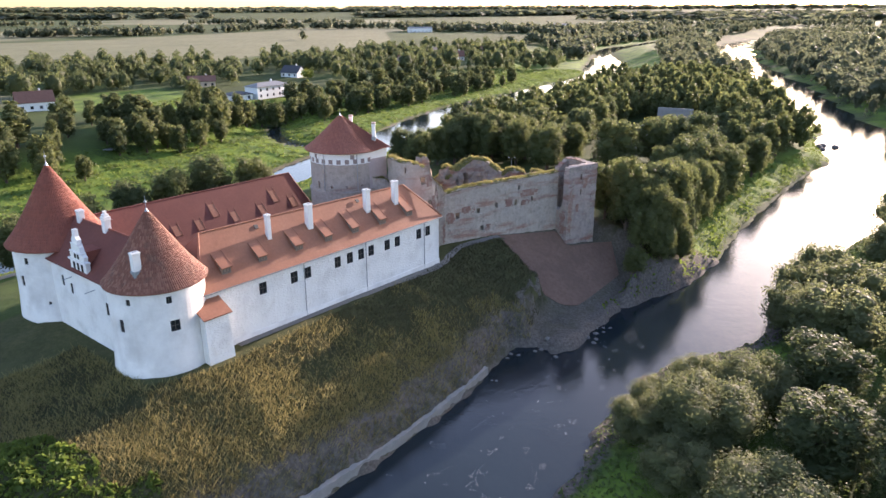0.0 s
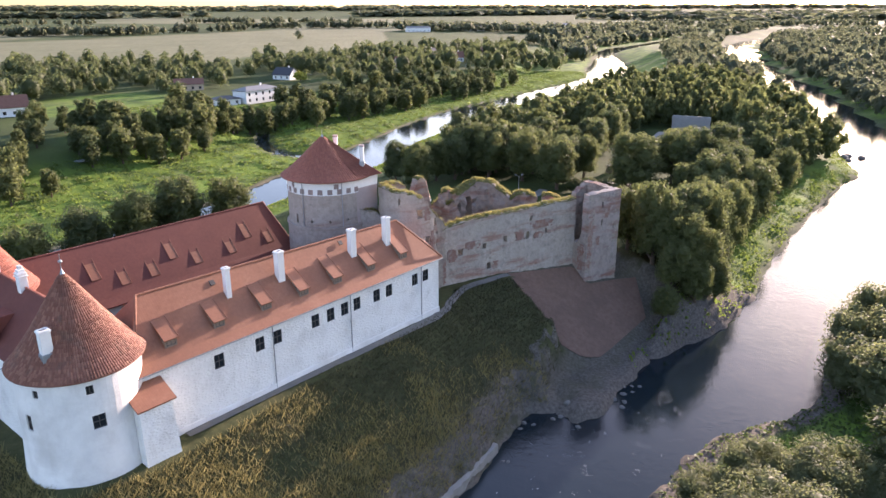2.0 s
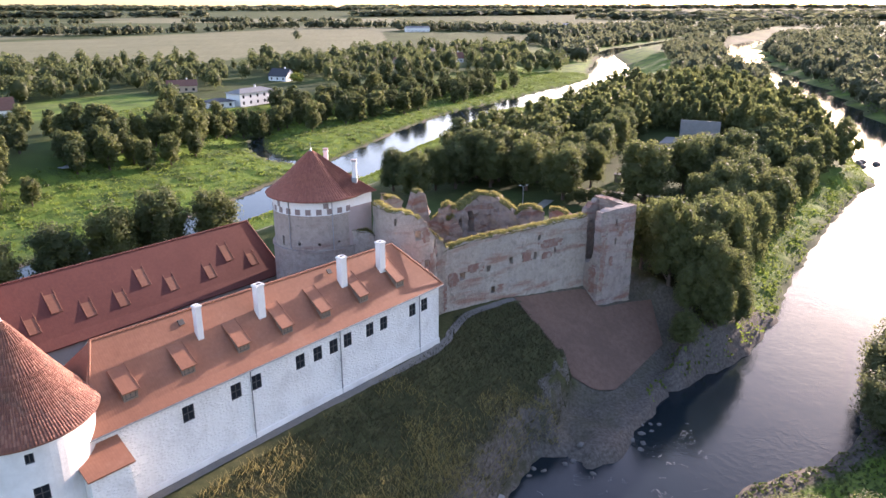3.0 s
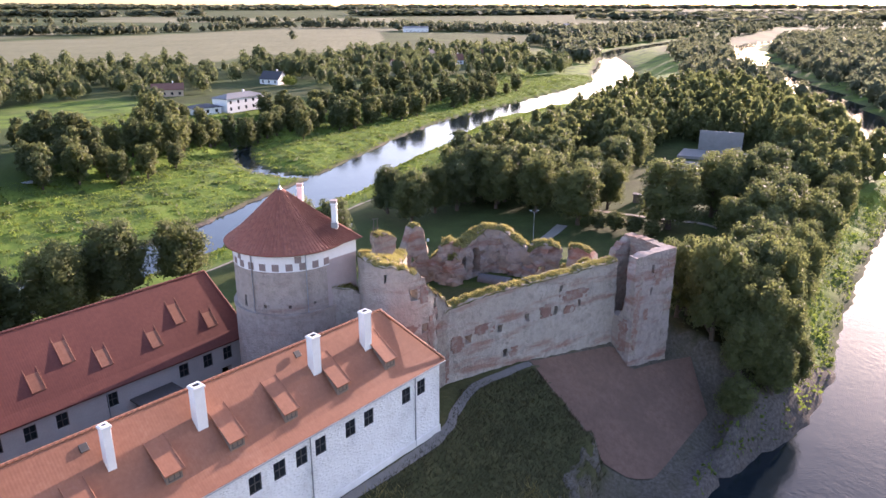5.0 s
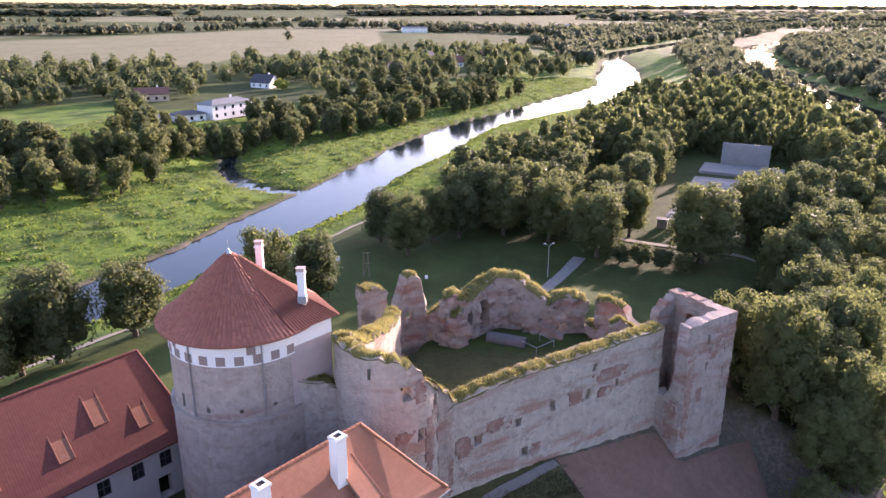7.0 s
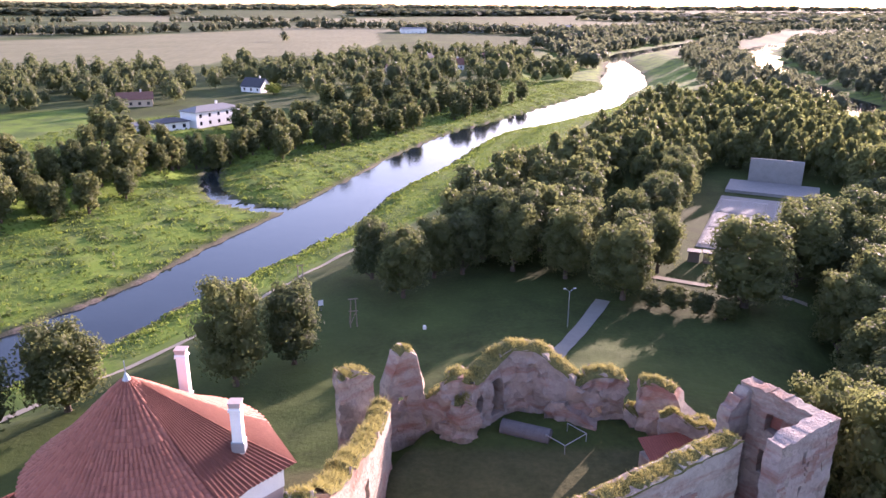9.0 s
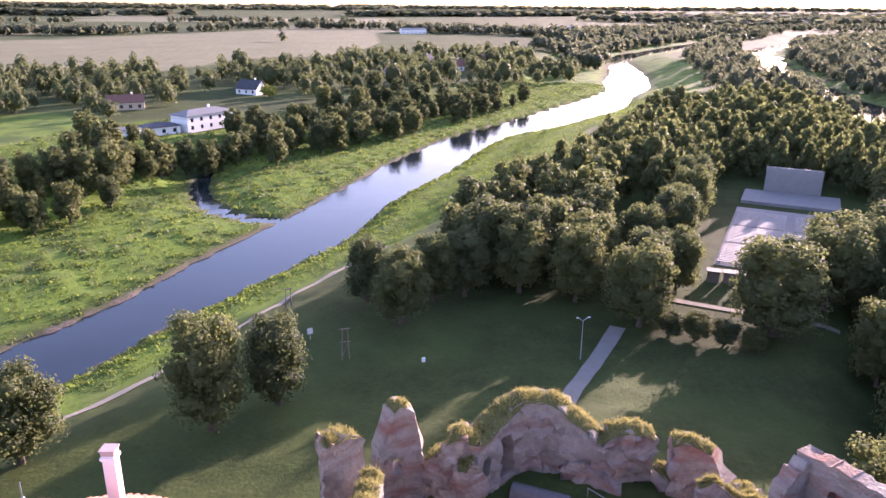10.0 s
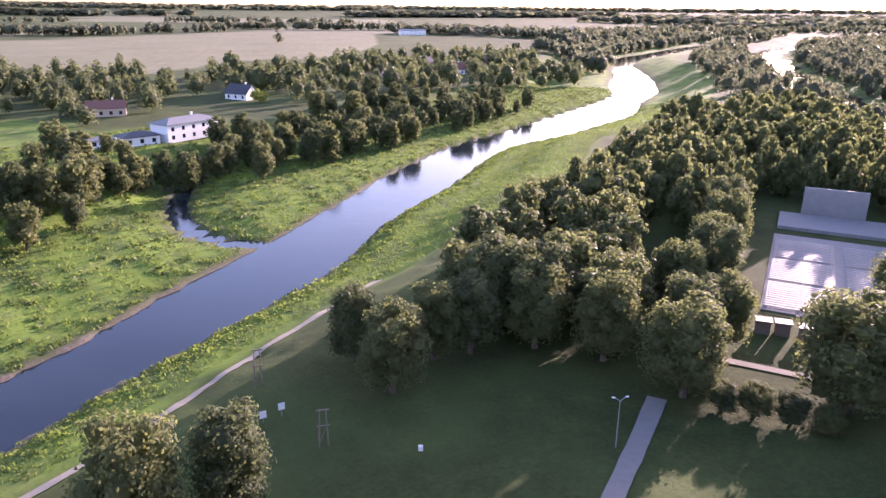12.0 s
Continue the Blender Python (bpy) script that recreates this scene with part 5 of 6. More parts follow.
M_SETTS = setts()
M_GRAVEL = plain("pale_gravel", (0.24, 0.215, 0.165), 0.95, var=0.2, scale=1.5, bump=0.4)
M_PATHG = plain("grey_worn_paving", (0.16, 0.15, 0.135), 0.9, var=0.2, scale=1.2, bump=0.3)
M_PAVE = plain("pale_paving", (0.21, 0.20, 0.17), 0.9, var=0.15, scale=1.0, bump=0.2)
drape("revetment", [(11.3, 131.2), (23.5, 138.3), (25.6, 135.7), (31.6, 139.4), (35.5, 141.5)], [(19.3, 121.8), (22.0, 121.2), (25.2, 121.8), (30.0, 127.2), (35.6, 133.5)], 0.16, M_SETTS, "smooth brown stone-paved slope under the ruined tower", "revetment", 0.8)
ribbon("wall_path", [castle(-38, -0.75), castle(-20, -0.7), castle(1.5, -0.8), (1.6, 119.0), (4.0, 124.6), (8.0, 127.8), (11.5, 130.6)], 1.0, 0.12, M_PATHG, "grey paved footpath along the castle wall")
ribbon("track", [(-88, 130), (-66, 160), (-44, 187), (-35, 203), (-25, 226), (-12, 252)], 2.0, 0.12, M_GRAVEL, "pale gravel track along the river bank")
ribbon("park_path", [(13.5, 172), (17, 180), (22, 190), (26.5, 199)], 2.3, 0.12, M_PAVE, "pale paved park path")
ribbon("park_path", [(32, 213), (41, 208), (49, 204), (60, 199)], 1.6, 0.12, M_GRAVEL, "pale gravel path over the lawn")
ribbon("west_path", [castle(-55, 38), castle(-60, 30), castle(-66, 10)], 3.0, 0.12, M_PAVE, "pale stone path beside the tower")


# ---- trees ----
def leaf_cloud(rng, lobes, leaf, count):
    """Pointed leaf clumps over the outsides of the lobes, as arrays."""
    C, R = np.array([l[:3] for l in lobes]), np.array([l[3] for l in lobes])
    k = int(count * 1.5)
    pick = rng.choice(len(R), k, p=R ** 2 / (R ** 2).sum())
    d = rng.normal(size=(k, 3))
    d /= np.linalg.norm(d, axis=1)[:, None]
    d[:, 2] = np.where(d[:, 2] < -0.55, -d[:, 2], d[:, 2])
    P = C[pick] + d * (R[pick] * rng.uniform(0.72, 1.24, k))[:, None]
    deep = np.zeros(k, bool)
    for c, r in zip(C, R):
        deep |= ((P - c) ** 2).sum(1) < (0.6 * r) ** 2
    P, d = P[~deep][:count], d[~deep][:count]
    k = len(P)
    nrm = d + rng.normal(size=(k, 3)) * 0.42
    nrm /= np.linalg.norm(nrm, axis=1)[:, None]
    a = np.cross(nrm, rng.normal(size=(k, 3)))
    a /= np.linalg.norm(a, axis=1)[:, None]
    b = np.cross(nrm, a)
    s = leaf * rng.uniform(0.55, 1.35, k)[:, None]
    V = np.stack([P + a * s, P + b * s * 0.62 + nrm * s * 0.2, P - a * s, P - b * s * 0.62 + nrm * s * 0.2], 1)
    return V.reshape(-1, 3), np.arange(4 * k).reshape(-1, 4)


_ico = bmesh.new()
bmesh.ops.create_icosphere(_ico, subdivisions=2, radius=1.0)
ICO_V = np.array([v.co[:] for v in _ico.verts])
ICO_F = np.array([[v.index for v in f.verts] for f in _ico.faces])
_ico.free()
_ico = bmesh.new()
bmesh.ops.create_icosphere(_ico, subdivisions=1, radius=1.0)
ICO1_V = np.array([v.co[:] for v in _ico.verts])
ICO1_F = np.array([[v.index for v in f.verts] for f in _ico.faces])
_ico.free()


def crown_mesh(name, rng, h, r, base, leaf, count, n_lobe, mat, spread=0.62, round_=1.0):
    lobes = []
    cz, rz = (h + base) / 2, (h - base) / 2
    for i in range(n_lobe):
        a = 2.4 * i + rng.uniform(0, 0.8)
        f = (i + 0.5) / n_lobe
        u = -0.85 + 1.7 * f
        rad = math.sqrt(max(0.05, 1 - (u * 0.92) ** 2)) * spread * r * rng.uniform(0.65, 1.1)
        lr = r * rng.uniform(0.24, 0.44) * (1.05 - 0.25 * f)
        lobes.append((rad * math.cos(a), rad * math.sin(a), cz + u * (rz - lr * 0.6), lr))
    lobes.append((0, 0, cz, r * 0.55))
    V, F = leaf_cloud(rng, lobes, leaf, count)
    tri = np.concatenate([F[:, [0, 1, 2]], F[:, [0, 2, 3]]])
    vs, fs, o = [V], [tri], len(V)
    for x, y, z, lr in lobes:
        q = ICO1_V * lr * 0.66 * (1 + 0.12 * rng.normal(size=(len(ICO1_V), 1))) + (x, y, z)
        vs.append(q)
        fs.append(ICO1_F + o)
        o += len(q)
    me = quads_mesh(name, np.concatenate(vs), np.concatenate(fs))
    me.materials.append(mat)
    return me


def trunk_mesh(rng, h, r, base):
    bm = bmesh.new()
    tr = 0.022 * h + 0.08
    p = Vector((0, 0, -0.4))
    for i in range(4):
        q = Vector((rng.uniform(-0.15, 0.15) * i, rng.uniform(-0.15, 0.15) * i, (base + (h - base) * 0.5) * (i + 1) / 4))
        tube(bm, p, q, tr * (1.25 if i == 0 else 1) * (1 - i * 0.2), tr * (1 - (i + 1) * 0.2), 7, False)
        p = q
    for i in range(6):
        a = 1.05 * i + rng.uniform(0, 0.5)
        z = base * 0.8 + (h - base) * 0.08 * i
        tube(bm, (0, 0, z), (math.cos(a) * r * 0.55, math.sin(a) * r * 0.55, z + r * rng.uniform(0.35, 0.7)), tr * 0.45, tr * 0.12, 5, False)
    return bm_mesh("trunk", bm)


_rng = np.random.default_rng(11)
TREES = {}


def tree_kind(key, h, r, base, leaf, count, lobes, mat, variants, spread=0.62):
    TREES[key] = []
    for _ in range(variants):
        c = crown_mesh("crown", _rng, h, r, base, leaf, count, lobes, mat, spread)
        t = trunk_mesh(_rng, h, r, base)
        t.materials.append(M_BARK)
        TREES[key].append((t, c))


tree_kind("near", 15.0, 5.6, 0.9, 0.24, 6000, 30, M_LEAF, 4)
tree_kind("near_dark", 15.0, 5.2, 0.7, 0.24, 5800, 30, M_LEAF2, 3)
tree_kind("mid", 15.0, 5.4, 0.5, 0.45, 2000, 22, M_LEAF, 4)
tree_kind("mid_dark", 15.0, 4.8, 0.4, 0.45, 1900, 22, M_LEAF2, 4)
tree_kind("slim", 16.0, 3.2, 0.5, 0.6, 1100, 16, M_LEAF, 2, 0.5)
tree_kind("yellow", 11.0, 6.2, 0.4, 0.4, 1300, 20, M_YELLOW, 1, 0.68)
tree_kind("willow", 11.0, 6.2, 0.4, 0.14, 14000, 40, M_WILLOW, 3, 0.68)
tree_kind("osier", 11.0, 6.2, 0.4, 0.24, 4200, 32, M_WILLOW, 2, 0.68)
LABELS = {"yellow": "bright yellow-green round garden tree", "near": "broad green lime tree with full leafy crown", "near_dark": "dark green broadleaf tree with dense crown", "mid": "green broadleaf tree in full leaf", "mid_dark": "dark green tree with dense crown", "slim": "slender upright tree in leaf", "willow": "grey-green willow with soft rounded crown", "osier": "grey-green willow with soft rounded crown"}
_n_tree = [0]


OPEN_LAWN = np.array([(-180, 385), (-148, 392), (-118, 352), (-112, 300), (-132, 292), (-155, 318)], float)


def tree(key, x, y, h, r=None, z=None, group=""):
    """Plants a tree of a kind, h metres high and about r wide to each side, but not on the village's open lawn."""
    if inside(np.array([(x, y)], float), OPEN_LAWN)[0]:
        return None
    _n_tree[0] += 1
    t, c = TREES[key][_n_tree[0] % len(TREES[key])]
    h0 = {"slim": 16.0, "willow": 11.0, "yellow": 11.0, "osier": 11.0}.get(key, 15.0)
    r0 = {"near": 5.6, "near_dark": 5.2, "mid": 5.4, "mid_dark": 4.8, "slim": 3.2, "willow": 6.2, "yellow": 6.2, "osier": 6.2}[key]
    sz = h / h0
    sx = (r / r0) if r else sz
    ob = new("willow_tree" if key in ("willow", "osier") else "tree")
    ob.matrix_world = Matrix.Translation((x, y, ground_z(x, y) - 0.1 if z is None else z)) @ Matrix.Rotation(2.39996 * _n_tree[0], 4, "Z") @ Matrix.Diagonal((sx, sx, sz, 1))
    part("trunk", t, None, ob)
    part("crown", c, None, ob)
    return tagged(ob, LABELS[key], "tree", group or "trees of the valley")


# park trees on the castle's lawn and along the north bank
for k, x, y, h, r in [("near", -25.6, 171, 15, 5.2), ("near_dark", -19.4, 176.8, 12.5, 4.3), ("near", -6, 200, 12.3, 5), ("near_dark", -11.8, 208.5, 11.5, 4.2), ("near", 6, 217, 15, 5.5), ("near", 14, 217, 15.5, 5.5), ("near", 22, 209, 15, 5.5), ("near", 29.8, 199.5, 15, 6.2), ("near", 48.5, 196.5, 17, 8.4), ("near_dark", 33.5, 196.5, 4.2, 2.5), ("near", 37, 195.2, 4.6, 2.7), ("near_dark", 40.5, 193.6, 4.2, 2.5), ("near", 43.5, 191.5, 4, 2.3), ("near_dark", 34, 210, 14, 5), ("near", -1, 209, 12, 4.6), ("near_dark", 4, 211, 13, 5.0), ("near", 10, 223, 15, 5.2), ("near", 61, 206, 16, 7), ("near", 67, 191, 18, 7), ("near_dark", 74, 201, 18, 7), ("near", 76, 190, 17, 6.5), ("near", 59, 187, 14, 5), ("near", 67, 217, 15, 6), ("near_dark", 44, 231, 15, 5.5), ("near", 48, 241, 14, 5), ("near", 54, 252, 15, 5.5), ("near_dark", 59, 264, 15, 5.5), ("near", 37, 224, 14, 5), ("near", 39, 212, 13, 4.5),
                      ("near", -44, 165.5, 12, 5.4), ("near_dark", -52, 159, 15, 5.6), ("near", -58, 152, 14, 5.8), ("near_dark", -65, 146, 14.5, 5.8), ("near", -72, 138, 14, 6.2), ("near", -79, 130, 13, 6), ("near_dark", -58, 160, 13, 5), ("near", -67, 154, 9, 4.2), ("near_dark", -86, 122, 11, 5.5)]:
    tree(k, x, y, h * (0.93 if x > 0 else 1.0), r)

# ---- woods ----
def scatter(poly, n, gap, seed, clear=()):
    """Seeded places inside a plan polygon, at least gap apart and outside the clearings."""
    rng = np.random.default_rng(seed)
    poly = np.array(poly, float)
    lo, hi = poly.min(0), poly.max(0)
    P = rng.uniform(lo, hi, (n * 9, 2))
    P = P[inside(P, poly)]
    for c in clear:
        P = P[~inside(P, np.array(c, float))]
    P = P[lie(P) > 0.7]
    taken, out = {}, []
    for p in P:
        c = (int(p[0] // gap), int(p[1] // gap))
        if any((p[0] - q[0]) ** 2 + (p[1] - q[1]) ** 2 < gap * gap for i in (-1, 0, 1) for j in (-1, 0, 1) for q in taken.get((c[0] + i, c[1] + j), ())):
            continue
        taken.setdefault(c, []).append(p)
        out.append((float(p[0]), float(p[1])))
        if len(out) >= n:
            break
    return out


def wood(name, spots, h_lo, h_hi, leaf, count, mat, label, seed, core=True, wide=0.36):
    """A far wood as one mesh: a lumpy crown of leaf clumps at each spot."""
    rng = np.random.default_rng(seed)
    Vs, Fs, o = [], [], 0
    protos = []
    for v in range(8):
        k = 13
        slim = (1.0, 0.8, 1.1, 0.62, 0.95, 0.75, 1.15, 0.9)[v]
        lobes = []
        for i in range(k):
            u = (i + 0.5) / k
            out = (0.34 + 0.42 * math.sin(math.pi * min(1.0, u * 1.15)) ** 0.7) * slim * rng.uniform(0.7, 1.15)
            lobes.append((out * math.cos(2.4 * i), out * math.sin(2.4 * i), 0.32 + 1.6 * u, rng.uniform(0.22, 0.42) * (1.1 - 0.35 * u)))
        lobes += [(0, 0, 1.95, 0.24), (0, 0, 1.15, 0.55 * slim)]
        V, F = leaf_cloud(rng, lobes, leaf, count)
        V, F = [V], [np.concatenate([F[:, [0, 1, 2]], F[:, [0, 2, 3]]])]
        k = len(V[0])
        for x, y, z, lr in (lobes if core else lobes[-1:]):
            V.append(ICO1_V * ((0.72, 0.72, 0.72) if core else (1.2, 1.2, 1.45)) * lr * (1 + 0.12 * rng.normal(size=(len(ICO1_V), 1))) + (x, y, z))
            F.append(ICO1_F + k)
            k += len(ICO1_V)
        protos.append((np.concatenate(V), np.concatenate(F)))
    P = np.array(spots)
    Z = lie(P)
    for i, (x, y) in enumerate(P):
        V, F = protos[(i * 5 + i // 8) % 8]
        h = rng.uniform(h_lo, h_hi)
        a = rng.uniform(0, 6.28)
        w = h * wide * rng.uniform(0.75, 1.3)
        c, s = math.cos(a) * w, math.sin(a) * w
        Vs.append(np.column_stack([V[:, 0] * c - V[:, 1] * s + x, V[:, 0] * s + V[:, 1] * c + y, V[:, 2] * h / 2.15 + Z[i] - 0.2]))
        Fs.append(F + o)
        o += len(V)
    return solo(name, quads_mesh(name, np.concatenate(Vs), np.concatenate(Fs)), mat, label, "wood", kind="stuff")


STAGE = [(40, 199), (58, 195), (68, 214), (80, 224), (104, 262), (106, 284), (86, 296), (74, 288), (56, 262), (38, 222)]
GLADE = [(30, 232), (46, 236), (56, 262), (40, 268)]
PARK = [(0, 214), (20, 211), (38, 226), (46, 226), (62, 200), (44, 150), (52, 145), (72, 176), (104, 220), (136, 264), (150, 330), (170, 390), (150, 420), (124, 425), (95, 400), (64, 348), (40, 302), (22, 268), (10, 240)]
LAWN_P = [(-20, 150), (36, 143), (46, 160), (60, 178), (64, 192), (52, 200), (42, 205), (22, 211), (-4, 215), (-30, 230)]
_rt = np.random.default_rng(5)
park = [p for p in scatter(PARK, 380, 6.0, 21, [STAGE, GLADE, LAWN_P]) if on_grid(GW, [p])[0] > 9]
for i, (x, y) in enumerate([p for p in park if p[1] < 262]):
    h = _rt.uniform(11.5, 16.5)
    tree(("near", "near_dark", "near")[i % 3] if y < 222 else ("mid", "mid_dark", "mid")[i % 3], x, y, h, h * _rt.uniform(0.34, 0.44), group="park wood")
wood("park_wood", [p for p in park if p[1] >= 262], 10.5, 16, 0.115, 650, M_LEAF, "dense green park wood on the headland", 51)
for x, y, h, r in [(40, 147, 10, 4.0), (46, 150, 12, 4.5), (43, 156, 11, 4.5), (52, 157, 13, 4.6), (51, 164, 12, 4.5), (58, 165, 13, 4.5), (44, 134.3, 8, 3.2), (49.5, 139.5, 8, 3.0), (37.8, 131, 6, 2.8), (38.5, 142.5, 16, 5.0), (43, 139, 13, 4.5), (40, 135.5, 9, 3.6), (47.5, 140.5, 12, 4.0), (35.5, 149, 13, 4.5), (50, 150, 18, 4.6), (56, 158, 17, 4.4), (61, 165, 17, 4.4), (44, 145, 14, 4.6), (64, 172, 13, 4.6), (62, 180, 14, 5), (69, 180, 14, 5), (38, 152, 8, 3.6)]:
    tree("near", x, y, h, r, group="park wood")
# willows on the outer bank; near the right edge, darker leaves replace missing shade
for x, y, h, r in [(33, 77, 9.0, 7.0), (44, 70, 10, 8), (42, 84, 8, 6), (52, 86, 10, 8), (62, 103, 11, 8), (71, 115, 10, 7), (60, 74, 11, 9), (76, 96, 12, 9), (93, 138, 10, 7), (105, 150, 13, 8), (84, 118, 9, 8), (26, 79, 6.0, 4.6), (29.5, 85, 5.0, 3.8), (36, 88, 6.0, 4.6), (60, 112, 8.5, 6), (66, 122, 9, 6), (74, 130, 9, 6), (50, 60, 10, 8), (34, 60, 8, 7), (112, 165, 12, 8), (72, 80, 12, 9), (27, 68, 6, 5)]:
    for_shade = x > 43 and y < 100
    tree("near_dark" if for_shade else "willow" if x < 47 and y < 100 and x > 20 else "osier", x, y, h, r * (0.85 if for_shade else 1.0), group="trees of the outer bank" if for_shade else "willows on the bank")
# belt of trees above the meadow and round the village
BELT = [(-200, 170), (-130, 222), (-100, 264), (-86, 292), (-80, 318), (-62, 335), (-38, 372), (-10, 412), (20, 464), (52, 522), (30, 545), (-20, 505), (-50, 455), (-66, 420), (-90, 345), (-120, 300), (-165, 250)]
LAWNS = [[(-185, 330), (-124, 318), (-116, 372), (-140, 400), (-165, 415), (-195, 390)], [(-128, 352), (-98, 350), (-82, 368), (-76, 398), (-90, 404), (-112, 388), (-128, 372)], [(-118, 470), (-84, 462), (-80, 492), (-112, 500)], [(-200, 305), (-158, 305), (-160, 335), (-205, 345)]]
for i, (x, y) in enumerate(scatter(BELT, 130, 6.6, 31, LAWNS[:3] + [[(-152, 300), (-119, 303), (-128, 372), (-200, 400), (-200, 300)], [(-112, 335), (-90, 345), (-78, 375), (-90, 400), (-120, 380)]])):
    h = _rt.uniform(8, 14.5)
    tree(("mid_dark", "mid", "mid_dark", "slim")[i % 4], x, y, h, h * _rt.uniform(0.3, 0.4), group="trees above the meadow")
for x, y, h in [(-124, 222, 15), (-132, 214, 14), (-118, 212, 12), (-140, 226, 13), (-128, 236, 10), (-150, 210, 14), (-112, 222, 9), (-160, 224, 13), (-112, 268, 12), (-108, 262, 13), (-104, 272, 10), (-116, 258, 11), (-93, 276, 12), (-93, 303, 15), (-98, 296, 14), (-124, 350, 9), (-87, 328, 11), (-77, 343, 12), (-76, 374, 9), (-66, 392, 10), (-104, 346, 7), (-112, 330, 14), (-118, 322, 15), (-118, 300, 10), (-132, 306, 7), (-128, 330, 9)]:
    tree("mid", x, y, h, h * 0.36, group="garden trees")
_bl = [(-152, 288), (-113, 277), (-99, 301), (-85, 331), (-66, 359), (-42, 381), (-20, 405)]
for i in range(33):
    p, nn, _ = line_at(_bl, line_at(_bl, 0)[2] * (i + 0.5) / 33)
    x, y = p + nn * (_rt.uniform(-2, 2) + (6.5 if i % 3 == 1 else 0))
    h = _rt.uniform(8, 14)
    tree(("mid", "mid_dark", "mid", "slim")[i % 4], float(x), float(y), h, h * _rt.uniform(0.28, 0.37), group="trees above the meadow")
VILLAGE = [(-300, 330), (-200, 350), (-130, 395), (-110, 470), (-50, 470), (20, 560), (95, 640), (118, 720), (60, 830), (-40, 760), (-110, 610), (-190, 575), (-330, 520)]
HOUSES = [(-96, 378), (-107, 364), (-118, 358), (-98, 488), (-140, 429), (-182, 330), (-30, 590), (10, 640), (-10, 700), (40, 720), (60, 690)]
vill = [p for p in scatter(VILLAGE, 400, 6.4, 41, LAWNS) if all(math.hypot(p[0] - a, p[1] - b) > 13 for a, b in HOUSES)]
wood("village_trees", vill, 7, 15, 0.125, 340, M_LEAF2, "garden and street trees of the village", 52, False, 0.42)
S_HILL = [(128, 188), (205, 300), (228, 390), (275, 525), (305, 640), (400, 880), (560, 1150), (1000, 1500), (1500, 1300), (1300, 300), (360, 60), (140, 150)]
# woods from here outward wear the haze-tinted leaf colour
wood("hill_wood", scatter(S_HILL, 1400, 10.5, 61), 11, 19, 0.25, 60, M_LEAF_HAZE, "continuous wood on the far river bank", 53, False, 0.44)
wood("bank_wood", scatter([(120, 188), (170, 262), (200, 319), (217, 385), (261, 525), (291, 644), (372, 890), (507, 1180), (620, 1320), (700, 1260), (470, 860), (380, 600), (300, 330), (190, 200)], 700, 7.6, 66), 9, 17, 0.19, 140, M_LEAF_HAZE, "dense wood along the outer river bank", 58, False, 0.44)
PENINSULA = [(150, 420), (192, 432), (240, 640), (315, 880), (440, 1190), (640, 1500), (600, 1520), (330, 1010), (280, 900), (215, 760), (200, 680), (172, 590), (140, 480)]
wood("headland_wood", scatter(PENINSULA, 420, 9.5, 62), 9, 17, 0.15, 260, M_LEAF_HAZE, "wooded land between the two rivers", 54, False, 0.42)
far = []
for x0, y0, x1, y1, wd, n in [(-720, 1080, -440, 1180, 50, 120), (-500, 1130, -345, 1360, 30, 60), (-380, 1480, -60, 1520, 40, 120), (-60, 1380, 200, 1260, 110, 230), (110, 900, 250, 1140, 70, 150), (220, 1150, 470, 1560, 150, 380), (-1300, 1700, -800, 1760, 50, 90), (-960, 980, -760, 1060, 70, 80), (120, 760, 190, 900, 40, 60), (-640, 1900, -200, 1950, 50, 90), (500, 1700, 1500, 1900, 200, 420), (-187, 1000, -185, 1002, 2, 2)]:
    t, u = _rt.uniform(0, 1, n), _rt.uniform(-0.5, 0.5, n)
    L = math.hypot(x1 - x0, y1 - y0)
    far += [(x0 + (x1 - x0) * a - (y1 - y0) / L * wd * b, y0 + (y1 - y0) * a + (x1 - x0) / L * wd * b) for a, b in zip(t, u)]
far = [p for p in far if ground_z(*p) > 0.7]
wood("far_trees", far, 9, 17, 0.38, 30, M_LEAF_HAZE, "rows of trees between distant fields", 55, False, 0.46)
vfar = []
for x0, y0, x1, y1, wd, n in [(-3000, 3700, -300, 4150, 420, 620), (-300, 2900, 700, 3300, 240, 300), (600, 2200, 2800, 3300, 700, 800), (-1800, 2500, -800, 2650, 80, 110), (-3600, 2600, -2200, 3000, 300, 260), (-500, 4400, 3500, 4500, 300, 600)]:
    t, u = _rt.uniform(0, 1, n), _rt.uniform(-0.5, 0.5, n)
    L = math.hypot(x1 - x0, y1 - y0)
    vfar += [(x0 + (x1 - x0) * a - (y1 - y0) / L * wd * b, y0 + (y1 - y0) * a + (x1 - x0) / L * wd * b) for a, b in zip(t, u)]
wood("horizon_woods", vfar, 16, 24, 0.6, 14, M_LEAF_HAZE, "low woods along the far horizon", 56, False, 1.3)


